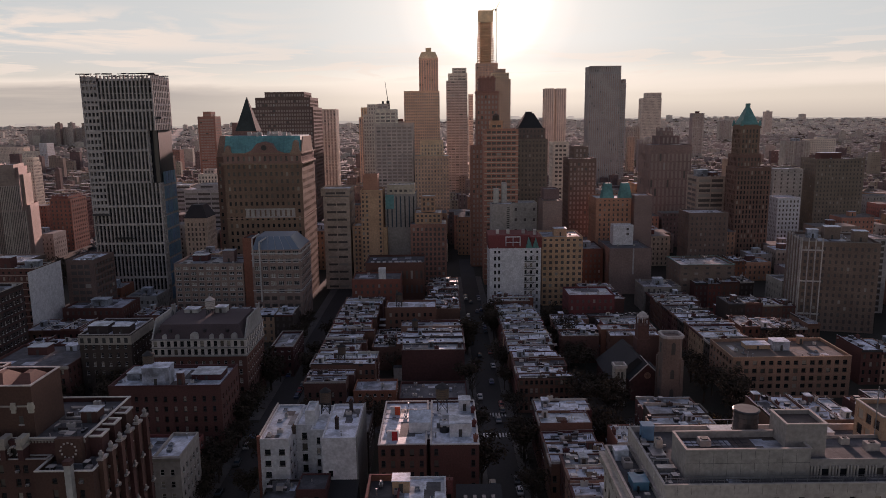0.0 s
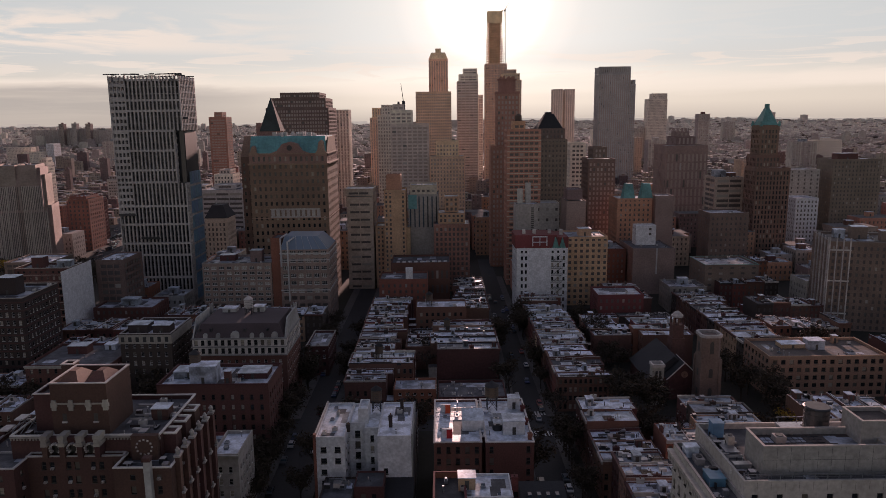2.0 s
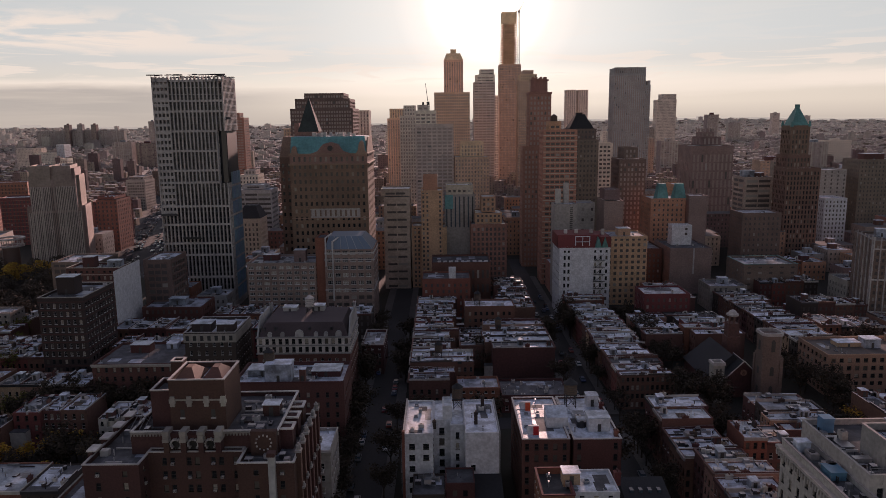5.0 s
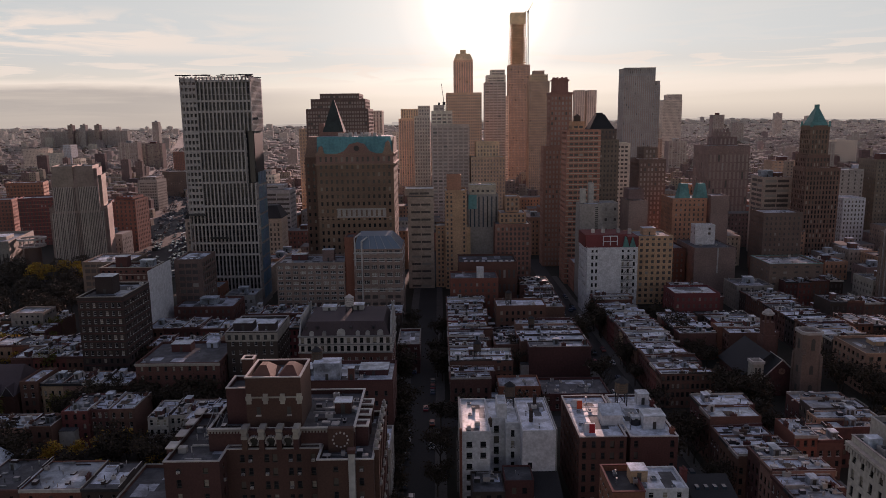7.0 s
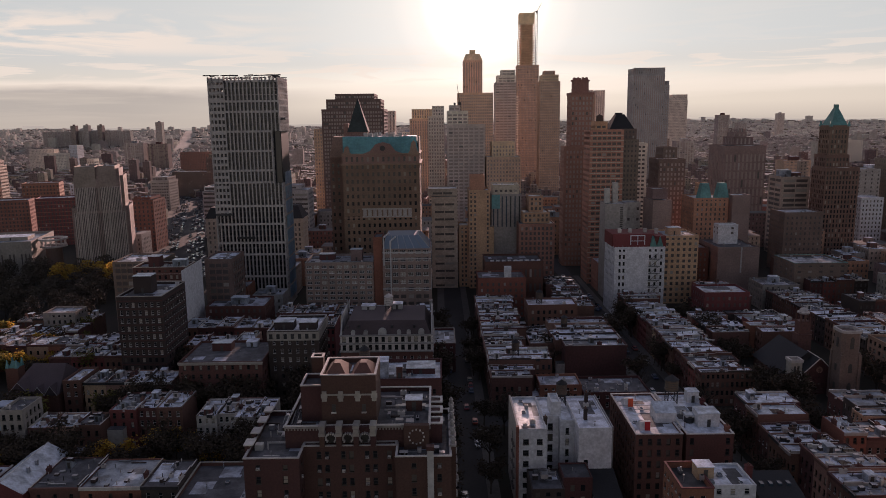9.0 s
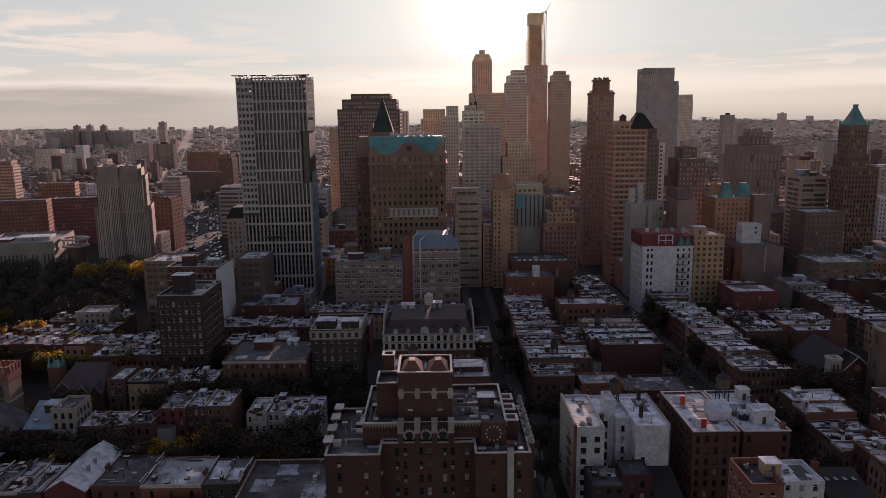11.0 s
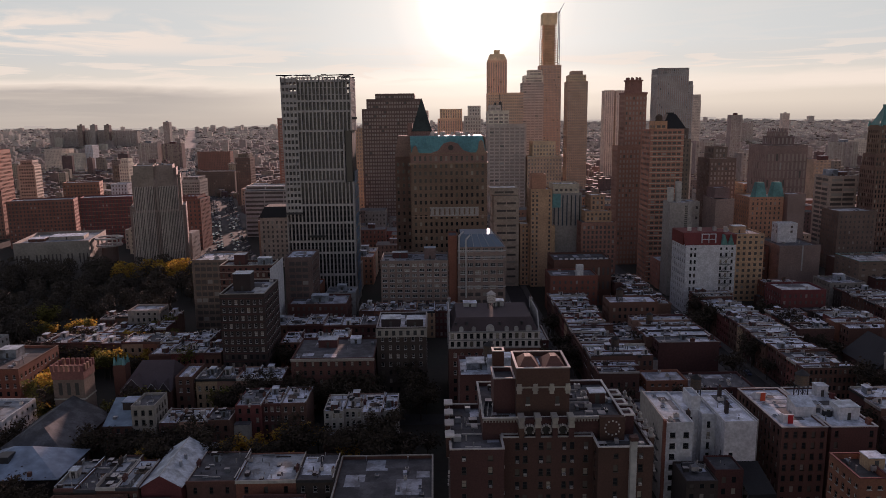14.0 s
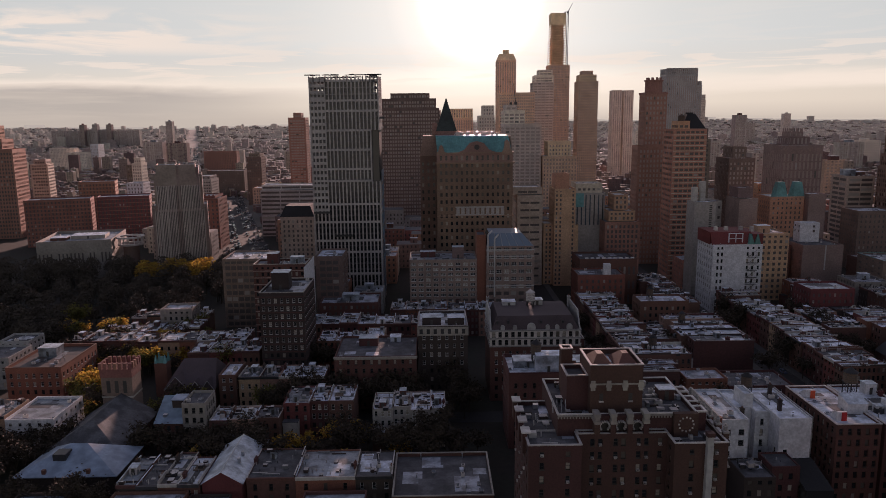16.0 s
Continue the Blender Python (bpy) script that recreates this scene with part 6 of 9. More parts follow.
def slate_house():
    X, Y = 5.4, 141.0
    FOOTPRINTS.append((0, 11, 134, 148))
    ob = thing("slate_house", X, Y, 0, "brick house under a dark sloping slate roof", "house")
    block(ob, BROWN_BRICK, -4.8, 4.8, -6.0, 5.6, 0, 20.0, TAR_ROOF, near=True, sides="SEW", bay=2.6, parapet=0)
    r = MB()
    r.quad((-5.0, -6.3, 19.8), (5.0, -6.3, 19.8), (5.0, 5.8, 23.2), (-5.0, 5.8, 23.2))
    r.poly([(-5.0, -6.3, 19.8), (-5.0, 5.8, 23.2), (-5.0, 5.8, 19.8)])
    r.poly([(5.0, -6.3, 19.8), (5.0, 5.8, 19.8), (5.0, 5.8, 23.2)])
    r.quad((5.0, 5.8, 19.8), (-5.0, 5.8, 19.8), (-5.0, 5.8, 23.2), (5.0, 5.8, 23.2))
    part("slate_roof", r, SLATE, ob)
    for k in range(4):
        v = MB()
        v.box(-3.4 + k * 2.0, -2.6 + k * 2.0, 1.0, 2.4, 21.6, 22.5)
        part("roof_light", v, [BLUE_GLASS], ob)


slate_house()


def stone_hotel():
    """The large pale building with cornice, plant rooms and roof tank."""
    X, Y = 68.0, 105.0
    FOOTPRINTS.append((29, 120, 60, 135))
    ob = thing("stone_block", X, Y, 0, "large pale stone block with roof plant rooms and railings", "hotel")

    def b(x0, x1, y0, y1, z0, z1, wall=HOTEL_STONE, **kw):
        block(ob, wall, x0 - X, x1 - X, y0 - Y, y1 - Y, z0, z1, kw.pop("roof", BROWN_ROOF), **kw)

    b(29.8, 34.9, 88.0, 133.0, 0, 38.5, near=True, sides="WS", bay=3.0, fh=3.6, win=(1.1, 2.0), frame_mat=FRAME_DARK, coping=HOTEL_STONE, roof=TAR_ROOF)
    b(34.95, 112.0, 112.0, 135.5, 0, 41.3, near=True, sides="S", coping=HOTEL_STONE, bay=4.3, fh=3.6, win=(1.1, 2.0), frame_mat=FRAME_DARK, parapet=1.0, roof=TAR_ROOF)
    b(39.8, 61.5, 116.0, 123.5, 37.0, 45.7, wall=HOTEL_RENDER, sides="", parapet=1.1, coping=HOTEL_STONE)
    b(61.5, 112.0, 116.4, 126.0, 37.0, 43.6, wall=HOTEL_RENDER, near=False, sides="S", bay=3.2, win=(2.2, 2.6), sill=2.2, parapet=0.6, roof=TAR_ROOF)
    b(58.2, 65.4, 118.6, 125.0, 37.0, 49.0, wall=HOTEL_RENDER, sides="", parapet=0.6, coping=HOTEL_STONE)
    b(79.0, 112.0, 124.5, 133.4, 37.0, 47.5, wall=TAN_BRICK, sides="SW", bay=2.6, win=(1.8, 2.2), parapet=0.8, coping=HOTEL_STONE)
    # joints between the cladding panels of the plant rooms
    jt = MB()
    for k in range(8):
        jt.box(42.2 + k * 2.4 - X, 42.24 + k * 2.4 - X, 115.985 - Y, 116.0 - Y, 41.0, 45.6)
    jt.box(39.9 - X, 61.4 - X, 115.985 - Y, 116.0 - Y, 43.2, 43.25)
    for k in range(30):
        jt.box(37.2 + k * 2.4 - X, 37.23 + k * 2.4 - X, 111.985 - Y, 112.0 - Y, 39.6, 41.2)
    part("panel_joint", jt, DARK_METAL, ob, kind="stuff")
    # louvres of the plant room
    lv = MB()
    k = 61.8
    while k < 111:
        for j in range(4):
            lv.box(k - X + j * 0.55, k - X + j * 0.55 + 0.25, 116.1 - Y, 116.4 - Y, 39.2, 42.4)
        k += 3.2
    part("louvre", lv, HOTEL_STONE, ob)
    # bracketed cornice on the west side
    co = MB()
    co.box(28.7 - X, 29.8 - X, 87.4 - Y, 133.4 - Y, 36.6, 37.2)
    co.box(29.3 - X, 29.8 - X, 87.6 - Y, 133.2 - Y, 35.9, 36.6)
    y = 88.2
    while y < 133:
        co.box(28.85 - X, 29.8 - X, y - Y, y + 0.45 - Y, 35.2, 36.3)
        y += 0.95
    part("cornice", co, HOTEL_STONE, ob, "bracketed stone cornice")
    # plant on the roofs beside the cornice: ducts, pale cabinets, pipes
    for x, y, w, d, z, h, m in ((32.0, 129.5, 2.6, 2.0, 37.4, 2.2, SILVER_ROOF), (32.6, 119.0, 2.8, 3.6, 37.4, 1.7, BLUE_TARP), (37.5, 131.5, 2.2, 2.2, 40.2, 3.4, BLUE_TARP), (37.6, 126.0, 2.4, 5.0, 40.2, 0.8, STEEL), (37.2, 118.5, 3.0, 1.2, 40.2, 1.2, STEEL), (70.0, 130.0, 5.0, 3.0, 40.2, 2.6, STEEL), (47.0, 129.5, 6.0, 1.0, 40.2, 1.4, STEEL)):
        q = MB()
        q.box(x - w / 2 - X, x + w / 2 - X, y - d / 2 - Y, y + d / 2 - Y, z, z + h)
        q.box(x - w / 2 - X - 0.1, x + w / 2 - X + 0.1, y - d / 2 - Y - 0.1, y + d / 2 - Y + 0.1, z + h, z + h + 0.15)
        part("plant_cabinet", q, m, ob)
    fittings(ob, 35.2 - X, 39.5 - X, 114 - Y, 134 - Y, 40.3, 26, random.Random(61))
    fittings(ob, 30.2 - X, 34.6 - X, 100 - Y, 132 - Y, 37.5, 24, random.Random(62))
    # handrails
    for y, x0, x1, z in ((112.3, 35.2, 111.8, 41.5), (115.0, 39.0, 111.5, 40.3)):
        rail = MB()
        rail.box(x0 - X, x1 - X, y - Y - 0.03, y - Y + 0.03, z + 1.0, z + 1.06)
        rail.box(x0 - X, x1 - X, y - Y - 0.03, y - Y + 0.03, z + 0.5, z + 0.55)
        k = x0
        while k < x1:
            rail.box(k - X - 0.04, k - X + 0.04, y - Y - 0.04, y - Y + 0.04, z - 0.9, z + 1.0)
            k += 2.0
        part("handrail", rail, STEEL, ob)
    deck = MB()
    deck.box(49.0 - X, 58.0 - X, 124.8 - Y, 131.5 - Y, 43.0, 43.4)
    stand = part("tank_platform", deck, STEEL, ob)
    for x in (49.3, 53, 57.5):
        for y in (125.2, 131):
            q = MB()
            q.box(x - X - 0.15, x - X + 0.15, y - Y - 0.15, y - Y + 0.15, 37.2, 43.0)
            part("leg", q, STEEL, stand)
            q = MB()
            q.box(x - X - 0.04, x - X + 0.04, y - Y - 0.04, y - Y + 0.04, 43.4, 44.4)
            part("rail_post", q, STEEL, stand)
    for y in (124.9, 131.4):
        q = MB()
        q.box(49.0 - X, 58.0 - X, y - Y - 0.04, y - Y + 0.04, 44.4, 44.5)
        part("rail", q, STEEL, stand)
    for x, y, w, d, h in ((32.5, 126.5, 1.6, 2.6, 1.4), (33.2, 121.0, 2.6, 2.4, 1.7), (38.4, 127.0, 1.2, 1.6, 2.6), (44.5, 120.5, 1.9, 1.9, 1.2), (75.0, 121.0, 2.4, 1.5, 1.5), (71.5, 123.5, 1.5, 1.0, 1.2), (86.0, 129.0, 2.0, 1.6, 1.8)):
        mb = MB()
        z = (37.4 if x < 34.9 else 40.2) if x < 39 else (44.6 if x < 60 else 43.0)
        if x > 78:
            z = 46.7
        mb.box(x - X - w / 2, x - X + w / 2, y - Y - d / 2, y - Y + d / 2, z, z + h)
        mb.prism(circle(x - X, y - Y, min(w, d) * 0.38, 10), z + h, z + h + 0.15, 1)
        part("air_conditioner", mb, [HOTEL_STONE, DARK_METAL], ob)
    grid = MB()
    for k in range(11):
        x = 41.5 + k * 1.0
        grid.box(x - X - 0.04, x - X + 0.04, 117 - Y, 123.6 - Y, 44.62, 44.7)
    for k in range(6):
        y = 117.3 + k * 1.2
        grid.box(41 - X, 52.5 - X, y - Y - 0.04, y - Y + 0.04, 44.62, 44.7)
    part("roof_grating", grid, DARK_METAL, ob)
    chim = MB()
    chim.prism(circle(78.6 - X, 126 - Y, 0.12, 6), 43, 53)
    part("aerial", chim, STEEL, ob)


stone_hotel()
water_tank(54.9, 127.6, 43.4, 2.3, 4.4, 0.4, DARK_METAL)


def mansard_hotel():
    """White stone attic storeys under a long slate mansard, brick below."""
    X, Y = -88.0, 255.0
    FOOTPRINTS.append((-106, -70, 242, 269))
    ob = thing("mansion_block", X, Y, 0, "long mansion block, white stone attic under a slate mansard", "mansion block")
    a, b_, c, d = -104.6 - X, -71.5 - X, 243 - Y, 268 - Y
    block(ob, BROWN_BRICK, a, b_, c, d, 0, 21.0, TAR_ROOF, near=True, bay=2.6, fh=3.3, parapet=0, sides="SE")
    block(ob, PALE_STONE, a, b_, c, d, 21.0, 27.0, TAR_ROOF, near=True, bay=2.35, fh=3.0, win=(1.25, 1.9), parapet=0, sides="SEW", sill=0.55, frame_mat=FRAME_DARK)
    trim = MB()
    for z in (20.8, 23.8, 26.8):
        trim.box(a - 0.35, b_ + 0.35, c - 0.35, d + 0.35, z, z + 0.4)
    part("string_course", trim, CONCRETE, ob)
    roof = MB()
    roof.prism([(a + 0.6, c + 0.4), (b_ - 0.6, c + 0.4), (b_ - 0.6, d - 0.4), (a + 0.6, d - 0.4)], 27.2, 32.0, 0, 0.86)
    part("mansard_roof", roof, PLUM_SLATE, ob, "plum grey slate mansard")
    for x in (a, b_ - 0.5):
        gab = MB()
        gab.poly([(x, c, 27.0), (x, c + 5, 33.4), (x, d - 5, 33.4), (x, d, 27.0)])
        gab.poly([(x + 0.5, d, 27.0), (x + 0.5, d - 5, 33.4), (x + 0.5, c + 5, 33.4), (x + 0.5, c, 27.0)])
        gab.quad((x, c, 27.0), (x + 0.5, c, 27.0), (x + 0.5, c + 5, 33.4), (x, c + 5, 33.4))
        gab.quad((x, c + 5, 33.4), (x + 0.5, c + 5, 33.4), (x + 0.5, d - 5, 33.4), (x, d - 5, 33.4))
        part("gable_wall", gab, CONCRETE, ob)
    for gx, gw in ((-12, 0.75), (-7.5, 0.75), (-1.5, 1.5), (4.5, 0.75), (8, 0.75), (12.5, 1.1)):
        dm = MB()
        pts = [(gx + gw * math.cos(math.pi * k / 8), 27.0 + 1.2 + gw * 0.9 * math.sin(math.pi * k / 8)) for k in range(9)]
        dm.poly([(gx - gw, c + 0.2, 27.0)] + [(gx + gw, c + 0.2, 27.0)] + [(x, c + 0.2, z) for x, z in pts])
        for (xa, za), (xb, zb) in zip([(gx + gw, 27.0)] + pts, pts + [(gx - gw, 27.0)]):
            dm.quad((xa, c + 0.2, za), (xa, c + 3, za), (xb, c + 3, zb), (xb, c + 0.2, zb))
        part("dormer", dm, CONCRETE, ob, "round-headed white dormer")
    for x in (-14, -10, 2, 10):
        w = MB()
        w.box(x - 0.4, x + 0.4, c + 0.6, c + 2.2, 29.4, 30.4)
        part("roof_light", w, DARK_METAL, ob)
    for x in (b_ - 0.6, a + 0.6):
        chimney(ob, x, d - 4, 31.0, 1.0, 2.0, 3.6, CONCRETE)
    bulkhead(ob, 3, 7, 31.8, 4, 4, 2.2, CONCRETE)
    bulkhead(ob, -8, 7, 31.8, 5, 4, 1.6, CONCRETE)


mansard_hotel()
water_tank(-88.0, 258.0, 32.0, 1.7, 3.2, 2.4, PALE_STONE)

n_ = dict(near=True, fh=3.2, win=(1.0, 1.6))
mb_ = building("apartment_block", -102.0, -68.5, 203.5, 222.0, 25.0, BROWN_BRICK, SILVER_ROOF, "brown brick apartment block with roof tank and stair heads", "apartment block", bay=2.9, tops=((-89, 209, 8, 5, 5.5), (-81.5, 207, 1.8, 1.8, 4), (-95, 214, 9, 6, 2.2), (-75, 214, 9, 7, 1.8)), extras=14, coping=BROWN_BRICK, frame_mat=FRAME_DARK, **n_)
water_tank(-92.5, 211.0, 26.2, 1.7, 3.2, 3.0)
attic = building("apartment_block", -131.0, -112.8, 245, 266, 28.5, DARK_BRICK, SILVER_ROOF, "dark brick apartment block with a white penthouse storey", "apartment block", bay=2.8, tops=((-126, 252, 7, 6, 3), (-117, 250, 6, 5, 3.2)), extras=9, coping=PALE_STONE, **n_)
q = MB()
q.box(-9.4, 9.4, -10.75, -10.503, 24.9, 28.1)
q.box(9.103, 9.4, -10.5, 10.5, 24.9, 28.1)
q.box(-9.4, -9.103, -10.5, 10.5, 24.9, 28.1)
part("attic_band", q, LIMESTONE, attic, "cream painted top storey")
for k in range(7):
    q = MB()
    q.box(-8.6 + k * 2.6, -7.4 + k * 2.6, -10.8, -10.753, 25.6, 27.4)
    part("attic_window", q, DARK_METAL, attic)
building("apartment_block", -161.0, -131.6, 237, 262, 20.0, BROWN_BRICK, TAR_ROOF, "brown brick block with pale cornice and roof house", "apartment block", bay=2.8, tops=((-150, 254, 7, 5, 3), (-140, 258, 4, 4, 2)), extras=7, cornice=LIMESTONE, frame_mat=FRAME_DARK, **n_)
building("apartment_block", -71.5, -62.5, 278, 300, 12.5, BROWN_BRICK, GREY_ROOF, "low brick block with grey flat roof", "apartment block", bay=2.8, extras=3, coping=LIMESTONE, **n_)
building("apartment_house", -88.0, -72.0, 182, 196, 13.2, RED_BRICK, SILVER_ROOF, "red brick house with a bright roof", "house", bay=2.5, extras=6, **n_)
building("apartment_house", -73.5, -66.8, 164, 178, 22.0, MID_GREY, SILVER_ROOF, "grey rendered house with a bluish roof", "house", bay=2.5, extras=3, cornice=LIMESTONE, **n_)
ora = building("apartment_block", 103.5, 147.0, 249.5, 271.5, 15.8, TAN_BRICK, BROWN_ROOF, "tan brick apartment block of five storeys, grey roof", "apartment block", bay=3.0, tops=((126, 262, 6, 5, 3.4), (118, 264, 9, 5, 1.6), (137, 268, 2, 2, 3)), extras=16, coping=TAN_BRICK, near=True, fh=3.0, win=(1.6, 1.5), frame_mat=FRAME_DARK)


def church():
    """Stone church with a square tower and a steep dark roof, among trees."""
    X, Y = 72.0, 262.0
    FOOTPRINTS.append((54, 92, 248, 282))
    ob = thing("church", X, Y, 0, "stone church with a steep dark roof and square tower", "church")
    # bell tower: square shaft, chamfered belfry storey, rim standing out
    cx, cy = 6.6, -18.4
    tw = MB()
    tw.box(cx - 3.4, cx + 3.4, cy - 3.4, cy + 3.4, 0, 19.0)
    for sx in (-1, 1):
        for sy in (-1, 1):
            tw.prism([(cx + sx * 3.2 - 0.6, cy + sy * 3.2 - 0.6), (cx + sx * 3.2 + 0.6, cy + sy * 3.2 - 0.6), (cx + sx * 3.2 + 0.6, cy + sy * 3.2 + 0.6), (cx + sx * 3.2 - 0.6, cy + sy * 3.2 + 0.6)], 0, 18.2, 0, 0.9)
    tw.prism([(cx - 3.4, cy - 2.3), (cx - 2.3, cy - 3.4), (cx + 2.3, cy - 3.4), (cx + 3.4, cy - 2.3), (cx + 3.4, cy + 2.3), (cx + 2.3, cy + 3.4), (cx - 2.3, cy + 3.4), (cx - 3.4, cy + 2.3)], 19.0, 26.2)
    part("tower", tw, OFFICE_GREY, ob, "square stone bell tower")
    rim = MB()
    outer = [(-3.9, -2.6), (-2.6, -3.9), (2.6, -3.9), (3.9, -2.6), (3.9, 2.6), (2.6, 3.9), (-2.6, 3.9), (-3.9, 2.6)]
    for k in range(8):
        (xa, ya), (xb, yb) = outer[k], outer[(k + 1) % 8]
        f = 0.8
        for z, top in ((26.2, False), (27.2, True)):
            if top:
                rim.quad((cx + xa, cy + ya, z), (cx + xb, cy + yb, z), (cx + xb * f, cy + yb * f, z), (cx + xa * f, cy + ya * f, z))
            else:
                rim.quad((cx + xa, cy + ya, z), (cx + xb, cy + yb, z), (cx + xb, cy + yb, z + 1), (cx + xa, cy + ya, z + 1))
                rim.quad((cx + xb * f, cy + yb * f, z), (cx + xa * f, cy + ya * f, z), (cx + xa * f, cy + ya * f, z + 1), (cx + xb * f, cy + yb * f, z + 1))
                rim.quad((cx + xb * f, cy + yb * f, z + 0.003), (cx + xb, cy + yb, z + 0.003), (cx + xa, cy + ya, z + 0.003), (cx + xa * f, cy + ya * f, z + 0.003))
    part("parapet", rim, PALE_STONE, ob, "pale stone rim round the tower top")
    for z, h in ((20.4, 3.6), (11.5, 2.6), (4.5, 2.4)):
        for side in (0, 1):
            o = MB()
            if side == 0:
                o.box(cx - 0.7, cx + 0.7, cy - 3.47, cy - 3.41, z, z + h)
                o.prism([(cx - 0.7, cy - 3.47), (cx + 0.7, cy - 3.47), (cx + 0.7, cy - 3.41), (cx - 0.7, cy - 3.41)], z + h, z + h + 0.8, 0, 0.3)
            else:
                o.box(cx - 3.47, cx - 3.41, cy - 0.7, cy + 0.7, z, z + h)
            part("lancet", o, FRAME_DARK, ob)
    # slim domed belfry over the nave
    bf = MB()
    bf.box(1.4, 6.6, 5.6, 10.8, 6.6, 17.4)
    bf.box(1.9, 6.1, 6.1, 10.3, 17.4, 22.6)
    part("belfry", bf, BROWNSTONE, ob, "slim brownstone belfry with an open lantern")
    for x in (2.2, 4.0, 5.8):
        for y in (6.4, 10.0):
            o = MB()
            o.box(x - 0.25, x + 0.25, y - 0.25, y + 0.25, 22.6, 25.6)
            part("lantern_post", o, BROWNSTONE, ob)
    dm = MB()
    dm.prism(circle(4.0, 8.2, 2.3, 12), 25.6, 26.3)
    dm.prism(circle(4.0, 8.2, 1.9, 12), 26.3, 27.3, 0, 0.7)
    dm.prism(circle(4.0, 8.2, 1.33, 12), 27.3, 27.9, 0, 0.25)
    part("dome", dm, PALE_STONE, ob)
    nave = MB()
    nave.box(-12, 8, -8, 14, 0, 6.5)
    part("nave_wall", nave, BROWNSTONE, ob)
    rf = MB()
    for s in (0,):
        rf.quad((-12.6, -8.6, 6.3), (-12.6, 14.6, 6.3), (-2, 14.6, 15.0), (-2, -8.6, 15.0))
        rf.quad((8.6, 14.6, 6.3), (8.6, -8.6, 6.3), (-2, -8.6, 15.0), (-2, 14.6, 15.0))
        rf.poly([(-12, -8.02, 6.4), (8, -8.02, 6.4), (-2, -8.02, 14.8)])
        rf.poly([(8, 14.02, 6.4), (-12, 14.02, 6.4), (-2, 14.02, 14.8)])
    part("nave_roof", rf, SLATE, ob)
    por = MB()
    por.box(-5.5, 6.5, -13, -8.1, 0, 8.0)
    por.poly([(-5.5, -13.0, 8.0), (6.5, -13.0, 8.0), (0.5, -13.0, 13.6)])
    part("gable_wall", por, BROWNSTONE, ob, "brownstone gable front")
    pr = MB()
    pr.quad((-6.0, -13.3, 7.6), (0.5, -13.3, 13.9), (0.5, -3, 13.9), (-6.0, -3, 7.6))
    pr.quad((0.5, -13.3, 13.9), (7.0, -13.3, 7.6), (7.0, -3, 7.6), (0.5, -3, 13.9))
    part("gable_roof", pr, SLATE, ob)
    edge = MB()
    edge.tube((-6.1, -13.2, 7.6), (0.5, -13.2, 14.1), 0.22, 0.22, 4)
    edge.tube((0.5, -13.2, 14.1), (7.1, -13.2, 7.6), 0.22, 0.22, 4)
    edge.tube((0.5, -13.2, 14.0), (0.5, -3, 14.0), 0.16, 0.16, 4)
    part("gable_coping", edge, PALE_STONE, ob)
    # the lit look of the rose window is put into a tan colour
    rose = MB()
    rose.tube((0.5, -13.12, 9.6), (0.5, -13.02, 9.6), 1.2, 1.2, 20)
    part("rose_window", rose, TAN_BRICK, ob, "round window in the gable, coloured amber as if lit")
    for k in range(6):
        o, ang = MB(), k * math.pi / 6
        o.tube((0.5 - 1.2 * math.cos(ang), -13.16, 9.6 - 1.2 * math.sin(ang)), (0.5 + 1.2 * math.cos(ang), -13.16, 9.6 + 1.2 * math.sin(ang)), 0.06, 0.06, 4)
        part("tracery", o, BROWNSTONE, ob)
    lan = MB()
    lan.box(-12.6, -8.6, -17.8, -13.8, 0, 14.2)
    part("turret", lan, LIMESTONE, ob, "small square pale turret")
    for q in ((-12.9, -8.3, -18.1, -17.5), (-12.9, -8.3, -14.1, -13.5), (-12.9, -12.3, -17.5, -14.1), (-8.9, -8.3, -17.5, -14.1)):
        o = MB()
        o.box(*q, 14.2, 15.2)
        part("turret_rim", o, PALE_STONE, ob)
    for x in (-11.7, -10.4):
        o = MB()
        o.box(x, x + 0.8, -17.87, -17.803, 9.6, 12.8)
        part("lancet", o, FRAME_DARK, ob)


church()


